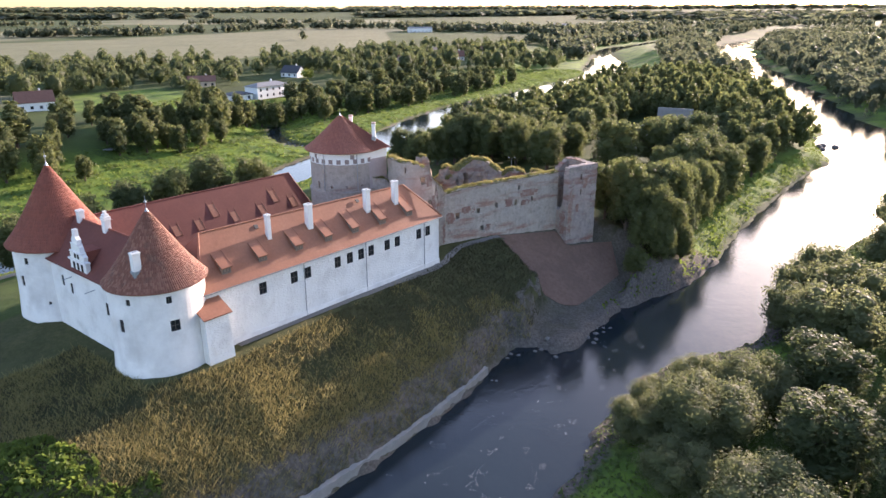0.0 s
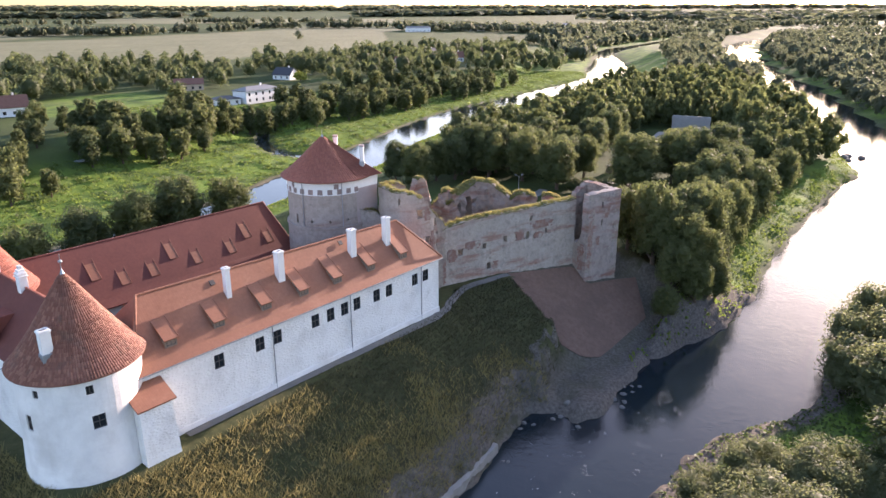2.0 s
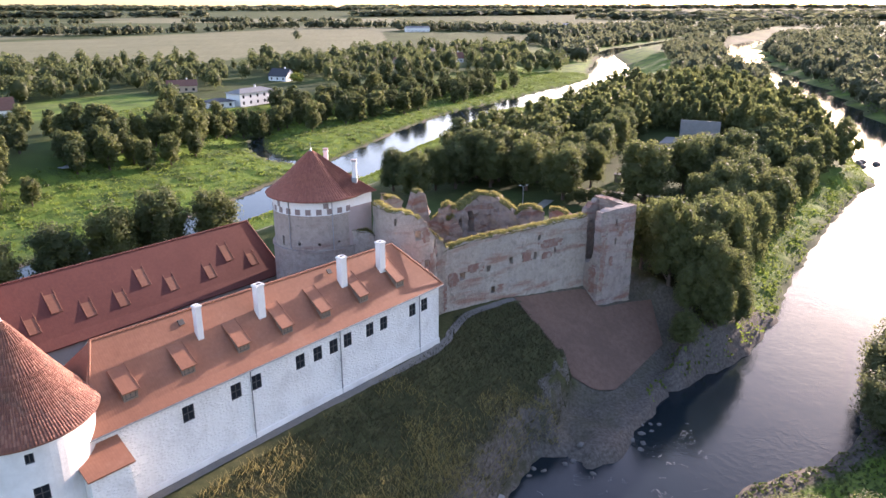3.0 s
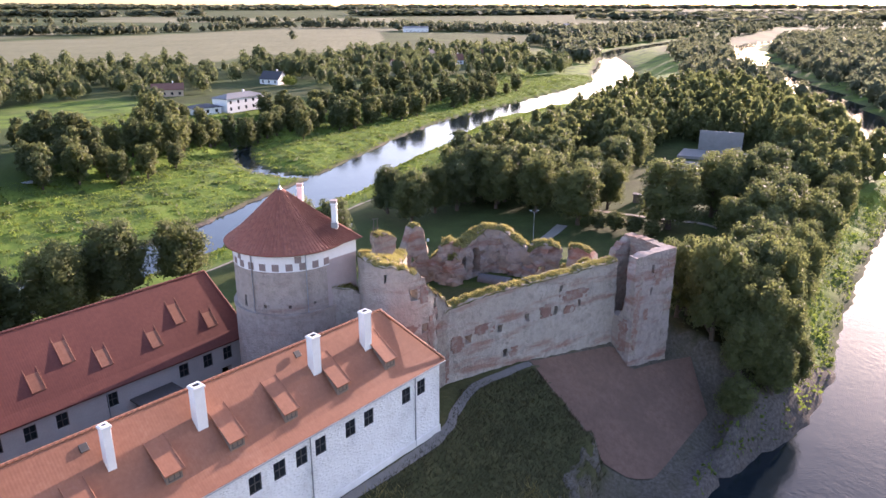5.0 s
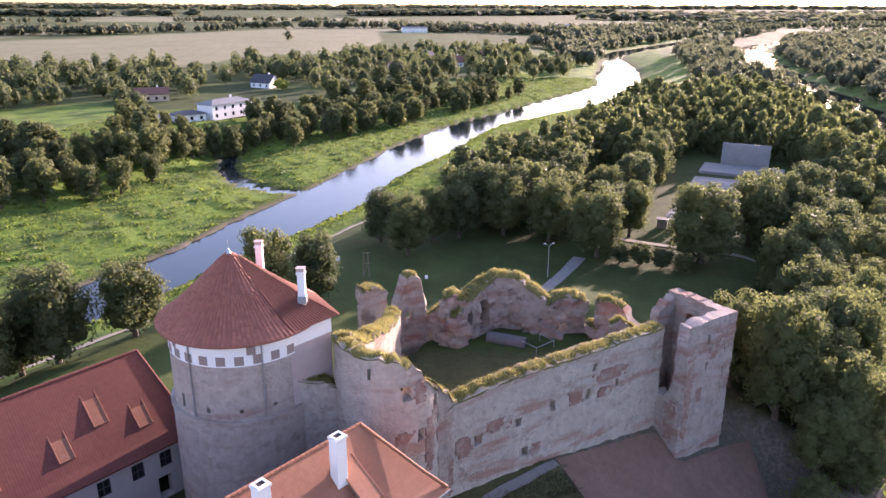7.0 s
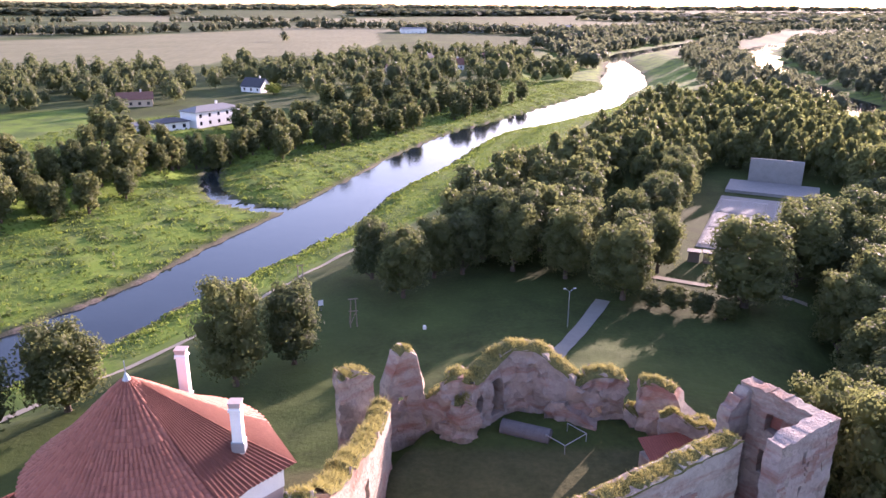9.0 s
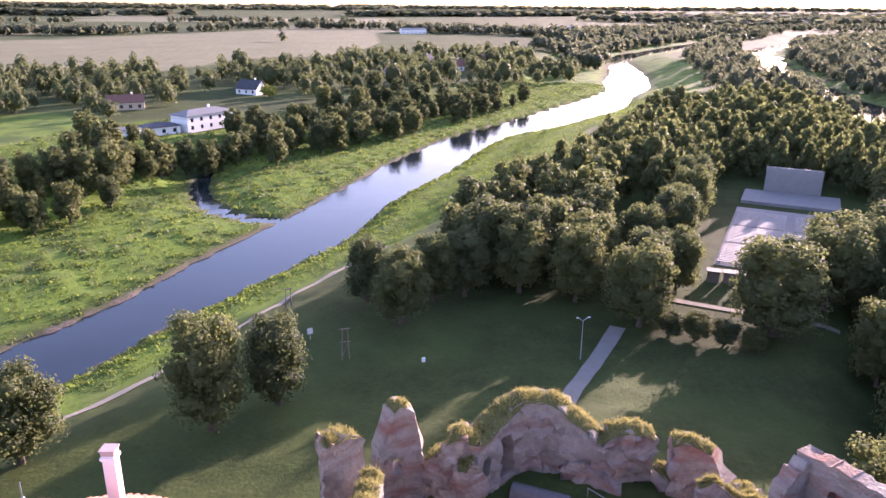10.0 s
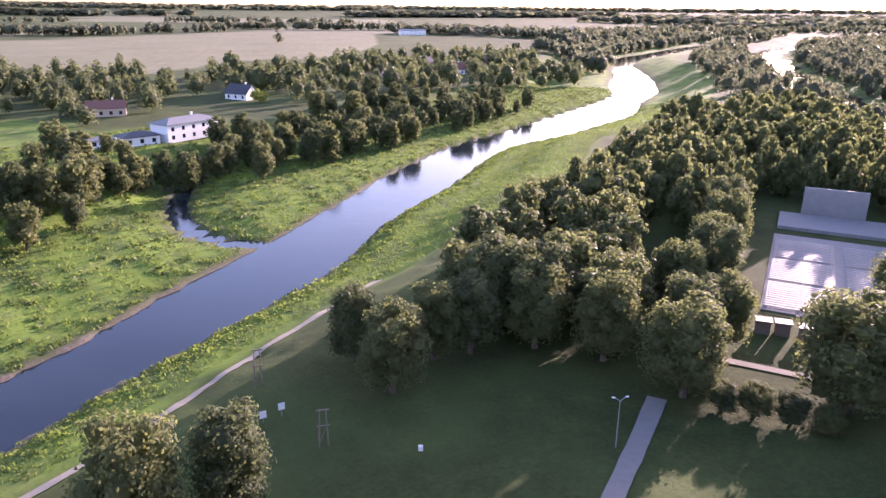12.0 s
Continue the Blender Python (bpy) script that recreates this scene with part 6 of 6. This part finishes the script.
# ---- houses of the village ----
def house(x, y, turn, L, W, eave, ridge, wall, roof_mat, label, hip=False, cols=4, rows=1, chim=True):
    m = Matrix.Translation((x, y, ground_z(x, y) - 0.3)) @ pose(0, 0, 0, 0, 0, turn)
    h = thing("house", m, label, "house", "village houses")
    holes = [(-L / 2 + L * (i + 0.5) / cols, 1.8 + 2.8 * r, 1.3, 1.4) for i in range(cols) for r in range(rows)]
    part("wall", holed_wall(-L / 2, L / 2, 0, eave, 0.35, holes), wall, h, "", pose(0, -W / 2, 0))
    part("wall", boxes((-L / 2, L / 2, W / 2 - 0.35, W / 2, 0, eave)), wall, h)
    if hip:
        for s in (-1, 1):
            part("wall", boxes((min(s * L / 2, s * (L / 2 - 0.35)), max(s * L / 2, s * (L / 2 - 0.35)), -W / 2 + 0.352, W / 2 - 0.352, 0, eave)), wall, h)
        part("roof", hip_roof(-L / 2, L / 2, -W / 2, W / 2, eave, ridge, -L / 2 + W / 2, L / 2 - W / 2, 1.0, 0.6), roof_mat, h, "shallow hipped roof")
    else:
        for s in (-1, 1):
            bm = bmesh.new()
            x0, x1 = s * (L / 2 - 0.35), s * L / 2
            pts = [(-W / 2 + 0.352, 0), (W / 2 - 0.352, 0), (W / 2 - 0.352, eave), (0, ridge - 0.1), (-W / 2 + 0.352, eave)]
            a, b = [bm.verts.new((x0, *p)) for p in pts], [bm.verts.new((x1, *p)) for p in pts]
            bm.faces.new(a)
            bm.faces.new(b[::-1])
            for i in range(5):
                bm.faces.new((a[i], a[(i + 1) % 5], b[(i + 1) % 5], b[i]))
            part("gable_wall", bm, wall, h)
            window(h, Matrix.Translation((s * (L / 2 + 0.03), 0, eave + 0.5)) @ pose(0, 0, 0, 0, 0, 90 * s), 1.1, 1.2, 2, 1)
        bm = bmesh.new()
        for s in (-1, 1):
            sl = (ridge - eave) / (W / 2)
            vs = [bm.verts.new(p) for p in ((-L / 2 - 0.5, s * (W / 2 + 0.5), eave - 0.5 * sl), (L / 2 + 0.5, s * (W / 2 + 0.5), eave - 0.5 * sl), (L / 2 + 0.5, 0, ridge), (-L / 2 - 0.5, 0, ridge))]
            bm.faces.new(vs)
        bmesh.ops.remove_doubles(bm, verts=bm.verts, dist=0.001)
        bmesh.ops.solidify(bm, geom=bm.faces[:], thickness=0.18)
        part("roof", bm, roof_mat, h, "pitched tiled roof")
    for a, z, w, hh in holes:
        window(h, pose(a, -W / 2 + 0.12, z), w, hh, 2, 1)
    if chim:
        chimney(h, L * 0.18, W * 0.1, eave, ridge + 0.9, 0.7, 0.7)
    return h


M_HOUSE = plain("white_render", (0.74, 0.73, 0.70), 0.85, var=0.06, scale=0.5)
M_HOUSE2 = plain("ochre_render", (0.46, 0.36, 0.26), 0.85, var=0.1, scale=0.5)
M_SLATE = plain("grey_sheet_roof", (0.17, 0.17, 0.165), 0.55, var=0.12, scale=0.6)
M_DARKROOF = plain("dark_tile_roof", (0.055, 0.055, 0.06), 0.6, var=0.2, scale=1.0)
M_BROWNROOF = plain("brown_tile_roof", (0.17, 0.085, 0.06), 0.8, var=0.25, scale=1.0)
house(-90, 378, 58, 22, 9, 6.2, 7.9, M_HOUSE, M_SLATE, "two-storey white house with shallow grey hipped roof", True, 5, 2)
house(-101.5, 364, 42, 12, 8, 3.4, 4.7, M_HOUSE, M_DARKROOF, "low white annexe with flat dark roof", True, 3, 1, False)
house(-112, 358.5, 36, 8, 5, 3.0, 3.9, M_HOUSE, M_SLATE, "small white garage with flat grey roof", True, 2, 1, False)
house(-98.5, 488, -25, 13, 9, 3.6, 7.6, M_HOUSE, M_DARKROOF, "white gabled house with dark tiled roof", False, 3, 1)
house(-140, 429, 20, 15, 9, 4.0, 6.6, M_HOUSE2, M_BROWNROOF, "brown house with low roof among trees", False, 4, 1)
house(-184, 330, 35, 15, 9, 4.5, 8.8, M_HOUSE, M_BROWNROOF, "white house with brown pitched roof", False, 4, 1)
house(-206, 322, 20, 12, 7, 3.2, 5.6, M_HOUSE2, M_BROWNROOF, "low brown-roofed outbuilding beside a white house", False, 3, 1, False)
house(-30, 590, 30, 11, 8, 4.0, 8.0, M_HOUSE2, M_BROWNROOF, "village house with brown pitched roof", False, 3, 1)
house(12, 642, 10, 12, 8, 4.0, 8.2, M_HOUSE, M_BROWNROOF, "village house with brown pitched roof", False, 3, 1)
house(-10, 702, 50, 11, 8, 4.0, 7.6, M_HOUSE2, M_DARKROOF, "village house with dark pitched roof", False, 3, 1)
house(42, 722, 20, 14, 8, 4.0, 7.8, M_HOUSE, M_BROWNROOF, "village house with brown pitched roof", False, 3, 1)
tree("yellow", -87, 477, 6.5, 4.8, group="garden trees")
pool = solo("garden_pool_cover", boxes((-4, 4, -2, 2, 0, 0.5), bevel=0.1), M_PIPE, "pale blue covered garden pool on the lawn", "pool", m=Matrix.Translation((-117, 254, ground_z(-117, 254))) @ pose(0, 0, 0, 0, 0, 20))
for x, y in ((-40, 1290), (60, 1330), (150, 1400), (230, 1480)):
    house(x, y, 15, 40, 14, 7, 9, M_HOUSE, M_SLATE, "long pale farm hall in the distance", False, 6, 1, False)

# ---- open-air stage ----
SG = Matrix.Translation((51, 227, ground_z(56, 240))) @ pose(0, 0, 0, 0, 0, -26.6)  # x across, y towards the stage
seat_base = solo("seating_terrace", boxes((0, 24, 0, 46, -1.0, 0.12), bevel=0.03), M_CONC, "pale concrete terrace of the open-air theatre", "terrace", kind="structure", m=SG)
bench_me = bm_mesh("bench", boxes((-5.3, 5.3, -0.2, 0.2, 0.42, 0.5), (-5.0, -4.8, -0.16, 0.16, 0.0, 0.42), (4.8, 5.0, -0.16, 0.16, 0.0, 0.42), (-0.1, 0.1, -0.16, 0.16, 0.0, 0.42)))
bench_me.materials.append(plain("weathered_pale_bench", (0.34, 0.335, 0.315), 0.6, var=0.1, scale=1.0))
for r in range(38):
    for x in (5.8, 18.2):
        if r in (12, 25):
            continue
        b_ = new("bench", bench_me)
        b_.matrix_world = SG @ pose(x, 1.2 + r * 1.05, 0.13)
        tagged(b_, "long pale slatted bench in the theatre rows", "bench", "theatre benches")
st = thing("stage", SG @ pose(11.3, 59.5, 0), "open-air stage with tall grey concrete back wall", "stage")
part("platform", boxes((-11, 11, -9, 4, -0.5, 0.8), bevel=0.05), M_CONC, st)
part("back_wall", boxes((-6.6, 6.6, 4.1, 4.9, -0.5, 7.0), bevel=0.05), M_CONC, st, "tall plain concrete back wall")
for x, y in ((47.7, 218.4), (50.3, 217.6), (53.0, 215.8)):
    bx = thing("kiosk", Matrix.Translation((x, y, ground_z(x, y))) @ pose(0, 0, 0, 0, 0, -20), "small dark market booth on the lawn", "booth", "booths on the lawn")
    part("body", boxes((-1.0, 1.0, -0.8, 0.8, 0, 2.0), bevel=0.03), M_WOOD, bx)
    part("roof", boxes((-1.25, 1.25, -1.05, 1.05, 2.0, 2.14), bevel=0.03), M_DARKROOF, bx)

# ---- lamps, poles and small park things ----
def street_lamp(x, y, h):
    l = thing("street_lamp", Matrix.Translation((x, y, ground_z(x, y))), "slender steel lamp post with two arms", "lamp")
    bm = bmesh.new()
    tube(bm, (0, 0, -0.3), (0, 0, h), 0.085, 0.05, 8)
    part("post", bm, M_STEEL, l)
    for s in (-1, 1):
        bm = bmesh.new()
        tube(bm, (0, 0, h - 0.05), (s * 0.62, 0.09 * s, h + 0.42), 0.03, n=6)
        arm = part("arm", bm, M_STEEL, l)
        part("lamp_head", boxes((s * 0.76 - 0.2, s * 0.76 + 0.2, 0.11 * s - 0.1, 0.11 * s + 0.1, h + 0.40, h + 0.50), bevel=0.03), M_BAND, arm, "pale lamp head")


street_lamp(18.9, 188.4, 5.7)


def timber_mast(x, y, h, turn):
    t = thing("timber_mast", Matrix.Translation((x, y, ground_z(x, y))) @ pose(0, 0, 0, 0, 0, turn), "weathered timber frame mast with crossbar", "mast", "timber masts")
    for s in (-1, 1):
        bm = bmesh.new()
        tube(bm, (s * 0.5, 0, -0.3), (s * 0.34, 0, h), 0.09, 0.07, 8)
        part("pole", bm, M_WOOD, t)
    for z in (h - 0.15, h * 0.55):
        part("crossbar", boxes((-0.7, 0.7, -0.07, 0.07, z, z + 0.13), bevel=0.02), M_WOOD, t)
    bm = bmesh.new()
    tube(bm, (-0.48, 0, h * 0.1), (0.42, 0, h * 0.55), 0.05)
    part("brace", bm, M_WOOD, t)
    bm = bmesh.new()
    tube(bm, (-0.36, 0.0, h - 0.4), (-0.5, 1.3, -0.2), 0.05)
    part("stay", bm, M_WOOD, t)


timber_mast(-12.8, 188.5, 4.6, 15)
timber_mast(-23.0, 202.0, 5.2, 20)
for x, y, h in ((-20.4, 193.0, 1.6), (-18.6, 194.5, 1.8)):
    s_ = thing("white_sign", Matrix.Translation((x, y, ground_z(x, y))) @ pose(0, 0, 0, 0, 0, 30), "small white board on a post", "sign", "signs on the lawn")
    bm = bmesh.new()
    tube(bm, (0, 0, -0.3), (0, 0, h), 0.05)
    part("post", bm, M_STEEL, s_)
    part("board", boxes((-0.4, 0.4, -0.06, -0.02, h - 0.9, h), bevel=0.01), M_BAND, s_)
hy = thing("marker_stone", Matrix.Translation((-2.3, 187.8, ground_z(-2.3, 187.8))), "small white marker stone on the lawn", "stone")
part("stone", boxes((-0.25, 0.25, -0.25, 0.25, -0.2, 0.55), bevel=0.08), M_BAND, hy)


# ---- grass, reeds, stones ----
def clumps(P, size, rng, up=0.5, flat=1.0):
    """Low leafy clumps on the ground at plan points, as arrays."""
    k = len(P)
    Z = lie(P)
    n = np.column_stack([rng.normal(size=(k, 2)) * 0.8, (np.abs(rng.normal(size=k)) + 0.3) * flat])
    n /= np.linalg.norm(n, axis=1)[:, None]
    a = np.cross(n, rng.normal(size=(k, 3)))
    a /= np.linalg.norm(a, axis=1)[:, None]
    b = np.cross(n, a)
    s = (size * rng.uniform(0.5, 1.5, k))[:, None]
    C = np.column_stack([P, Z + s[:, 0] * up])
    V = np.stack([C + a * s, C + b * s * 0.6 + n * s * 0.2, C - a * s, C - b * s * 0.6 + n * s * 0.2], 1)
    return V.reshape(-1, 3), np.arange(4 * k).reshape(-1, 4)


def dense(P, size, seed, level):
    return P[wobble(P, size, seed) > level]


_rg = np.random.default_rng(77)
# tall meadow herbs along the north river
P = _rg.uniform((-190, 120), (120, 640), (420000, 2))
P = P[inside(P, NORTH_LAND)]
w_ = on_grid(GW, P)
P, w_ = P[(w_ > 0.5) & (w_ < 62)], w_[(w_ > 0.5) & (w_ < 62)]
P = P[wobble(P, 17, 1.0) + 0.5 * wobble(P, 5.5, 2.0) > -0.9][:120000]
tall = np.clip(0.75 + 0.55 * wobble(P, 6.5, 3.0) + 0.3 * wobble(P, 2.4, 1.0), 0.35, 1.6)
V, F = clumps(P, 0.27 * tall, _rg, 0.9, 0.3)
solo("meadow_herbs", quads_mesh("meadow_herbs", V, F), M_GRASS, "tall lush green herbs of the river meadow", "meadow", kind="stuff")
P = _rg.uniform((-190, 120), (120, 640), (160000, 2))
P = P[inside(P, NORTH_LAND)]
w_ = on_grid(GW, P)
P = P[(w_ > 3) & (w_ < 60)]
P = P[wobble(P, 21, 5.0) + 0.7 * wobble(P, 6.5, 3.0) > 0.45][:26000]
V, F = clumps(P, 0.5, _rg, 0.5)
solo("meadow_shrubs", quads_mesh("meadow_shrubs", V, F), M_HERB, "darker nettles and shrubs in the river meadow", "shrubs", kind="stuff")
# mown grass between the north river and the park wood
P = _rg.uniform((-70, 190), (130, 540), (260000, 2))
P = P[~inside(P, NORTH_LAND) & ~inside(P, SOUTH_LAND) & (on_grid(GW, P) > 1.0)]
P = P[(seg_dist(P, N_IN) < 13 + 27 * sstep(235, 300, P[:, 1]))][:60000]
V, F = clumps(P, 0.18, _rg, 0.5, 0.35)
solo("bank_grass", quads_mesh("bank_grass", V, F), M_GRASS, "bright green grass strip between river and wood", "grass", kind="stuff")
# reeds and nettles on the castle's river banks
P = _rg.uniform((-95, 95), (200, 430), (320000, 2))
P = P[~inside(P, NORTH_LAND) & ~inside(P, SOUTH_LAND)]
w_ = on_grid(GW, P)
P = P[(w_ > 0.3) & (w_ < 9)]
P = P[~inside(P, np.array([(10, 131), (25, 140), (36, 143), (36, 130), (27, 118), (16, 118)]))]
P = P[~((P[:, 0] < 30) & (P[:, 1] < 128) & (P[:, 0] > -40))]
P = dense(P, 12, 4.0, -0.5)[:40000]
V, F = clumps(P, 0.27 * np.clip(0.9 + 0.5 * wobble(P, 5.0, 2.0), 0.4, 1.6), _rg, 1.0, 0.4)
solo("bank_reeds", quads_mesh("bank_reeds", V, F), M_GRASS, "green reeds and nettles along the bank", "reeds", kind="stuff")
# outer bank undergrowth
P = _rg.uniform((0, 40), (135, 200), (110000, 2))
P = P[inside(P, SOUTH_LAND)]
w_ = on_grid(GW, P)
P = P[(w_ > 0.05) & (w_ < 40)][:40000]
V, F = clumps(P, 0.24, _rg, 0.5)
solo("bank_undergrowth", quads_mesh("bank_undergrowth", V, F), M_HERB, "dark green undergrowth below the willows", "undergrowth", kind="stuff")
# dry grass on the castle slope, its gold and dull parts painting sun and shade
P = _rg.uniform((-60, 45), (24, 132), (340000, 2))
P = P[~inside(P, S_POLY) & ~inside(P, SOUTH_LAND) & ~inside(P, FOOT)]
dmm, dww = seg_dist(P, np.vstack([FOOT, FOOT[:1]])), on_grid(GW, P)
green_ = ((P[:, 0] + 41) / 17) ** 2 + ((P[:, 1] - 55) / 10) ** 2 + 0.35 * wobble(P, 13, 2.0) < 0.85
ok = ~green_ & (dmm > 0.5) & (dww > 0.8) & (dww < 34) & ~inside(P, REV)
P, dmm, dww = P[ok], dmm[ok], dww[ok]
# gold blades go where the sun strikes, dull ones where the slope is shaded
sunlit_dry = 0.5 * wobble(P, 11, 6.0) + 1.0 * sstep(9, 2, dww) + 0.7 * sstep(-8, -24, P[:, 0]) - 0.9 * sstep(-6, 8, P[:, 0]) - 0.6 * sstep(7, 15, dww) - 0.05
dry_ = sunlit_dry + _rg.uniform(-0.6, 0.6, len(P)) > 0
Pd, Pg = P[dry_][:85000], P[~dry_][:60000]
V, F = blades(np.column_stack([Pd, lie(Pd) - 0.05]), 0.75, 0.05, _rg, 0.7)
solo("dry_slope_grass", quads_mesh("dry_slope_grass", V, F), M_DRY_SUNLIT, "dry grass on the castle slope, coloured gold where sun falls", "grass", kind="stuff")
V, F = blades(np.column_stack([Pg, lie(Pg) - 0.05]), 0.42, 0.045, _rg, 0.7)
solo("slope_grass", quads_mesh("slope_grass", V, F), M_SLOPE, "dull green grass on the castle slope, darkened for shade", "grass", kind="stuff")
P = _rg.uniform((-75, 30), (-22, 78), (60000, 2))
P = P[~inside(P, S_POLY) & (on_grid(GW, P) > 1.0) & (((P[:, 0] + 41) / 17) ** 2 + ((P[:, 1] - 55) / 10) ** 2 + 0.35 * wobble(P, 13, 2.0) < 0.9)][:30000]
V, F = clumps(P, 0.3 * np.clip(0.9 + 0.5 * wobble(P, 3.0, 2.0), 0.4, 1.6), _rg, 0.9, 0.4)
solo("foreground_shrubs", quads_mesh("foreground_shrubs", V, F), M_GRASS, "leafy green shrubs below the castle", "shrubs", kind="stuff")


# weathered river wall below the slope
_i0, _i1 = np.argmin(np.hypot(*(S_IN - (-34, 50)).T)), np.argmin(np.hypot(*(S_IN - (7, 97)).T))
ruin_wall("river_wall", [tuple(p) for p in S_IN[_i0:_i1 + 1]], [1.1, 1.3, 1.2, 1.5, 1.2, 1.4, 1.3], 0.7, -1.5, "low weathered pale wall at the water's edge", M_CONC, jag=0.1, grass=False, rough=0.12, seed=30)
# broken earth and rock face between slope and river
def cliff_mat():
    n = Nodes("eroded_rock_face", 0.95, 0.1)
    c = n.ramp(n.noise(0.9, 6, 0.7, stretch=(1, 1, 2.2)), (0.3, (0.075, 0.066, 0.054)), (0.5, (0.125, 0.112, 0.092)), (0.75, (0.19, 0.175, 0.15)))
    n.color(n.mix(n.ramp(n.noise(0.4, 5), (0.45, 0.0), (0.6, 0.7)), c, (0.07, 0.068, 0.035)))
    n.bump(n.noise(1.6, 7, 0.75), 1.0, 0.3)
    return n.m


_line = np.vstack([S_IN[_i0:_i1 + 1], [(10.6, 104.0), (13.6, 109.0), (15.2, 112.5), (18.6, 120.6), (17.0, 124.0)]])
_n, _w = 190, 9
_tot = line_at(_line, 0)[2]
CV = []
for i in range(_n + 1):
    p, nn, _ = line_at(_line, _tot * i / _n)
    wide = (2.6 + 0.7 * math.sin(i * 0.31) + 0.5 * math.sin(i * 0.83)) * min(1.0, (_n - i) / 14 + 0.15)
    for j in range(_w + 1):
        q = p + nn * (-0.25 + wide * j / _w)
        e = noise.noise_vector(Vector((q[0] * 0.9, q[1] * 0.9, j * 0.4)))
        edge = math.sin(math.pi * min(1.0, j / _w * 1.02))
        CV.append((q[0] + 0.35 * e.x * edge, q[1] + 0.35 * e.y * edge, ground_z(*q) - 0.05 + edge * (0.16 + 0.22 * e.z)))
CI = np.arange((_n + 1) * (_w + 1)).reshape(_n + 1, _w + 1)
solo("river_bluff", quads_mesh("river_bluff", CV, np.stack([CI[:-1, :-1], CI[:-1, 1:], CI[1:, 1:], CI[1:, :-1]], -1).reshape(-1, 4)), cliff_mat(), "eroded rock and earth face above the river", "bluff", kind="structure")
# foam on the current
P = np.column_stack([_rg.uniform(-12, 34, 30000), _rg.uniform(52, 116, 30000)])
P = P[(on_grid(GW, P) < -2.5) & (np.abs(wobble(P, 13, 2.0)) < 0.22) & (wobble(P, 4.0, 5.0) > 0.25)][:2200]
s_ = _rg.uniform(0.012, 0.036, len(P))[:, None]
a_ = _rg.uniform(0, 6.28, len(P))
d1, d2 = np.column_stack([np.cos(a_), np.sin(a_)]) * s_ * 1.8, np.column_stack([-np.sin(a_), np.cos(a_)]) * s_
V = np.stack([P + d1, P + d2, P - d1, P - d2], 1).reshape(-1, 2)
solo("river_foam", quads_mesh("river_foam", np.column_stack([V, np.full(len(V), 0.03)]), np.arange(len(V)).reshape(-1, 4)), M_BAND, "white flecks of foam drifting on the river", "foam", kind="stuff")


def boulder(x, y, r, seed):
    rng = np.random.default_rng(seed)
    q = ICO_V * (1 + 0.10 * rng.normal(size=(len(ICO_V), 1))) * (r, r * rng.uniform(0.6, 1.0), r * rng.uniform(0.45, 0.75))
    me = quads_mesh("boulder", q, ICO_F)
    return me


ROCKS = [boulder(0, 0, 1.0, 300 + i) for i in range(6)]
for me in ROCKS:
    me.materials.append(M_STONE)
_k = 0
for s in np.linspace(0, 1, 46):
    c = line_at(S_IN[18:40], line_at(S_IN[18:40], 0)[2] * s)[0]
    for _ in range(2):
        x, y = c[0] + _rg.normal() * 1.3, c[1] + _rg.normal() * 1.3
        if not (8 < x < 40) or ground_z(x, y) > 1.0:
            continue
        ob = new("boulder", ROCKS[_k % 6])
        sc = _rg.uniform(0.22, 0.62)
        ob.matrix_world = Matrix.Translation((x, y, max(ground_z(x, y), -0.1) + 0.05)) @ Matrix.Rotation(_k * 1.7, 4, "Z") @ Matrix.Diagonal((sc, sc, sc, 1))
        tagged(ob, "grey boulder at the water's edge", "boulder", "bank boulders")
        _k += 1
for x, y, sc in ((52.5, 106, 0.7), (54.5, 106.4, 0.8), (56.5, 107.2, 0.6), (58.5, 108.0, 0.5), (150, 285, 2.0), (153, 288, 1.6), (156, 284, 1.8), (149, 280, 1.2)):
    ob = new("boulder", ROCKS[_k % 6])
    ob.matrix_world = Matrix.Translation((x, y, 0.0)) @ Matrix.Rotation(_k * 1.7, 4, "Z") @ Matrix.Diagonal((sc, sc, sc, 1))
    tagged(ob, "dark rock rising from the river", "boulder", "river rocks")
    _k += 1
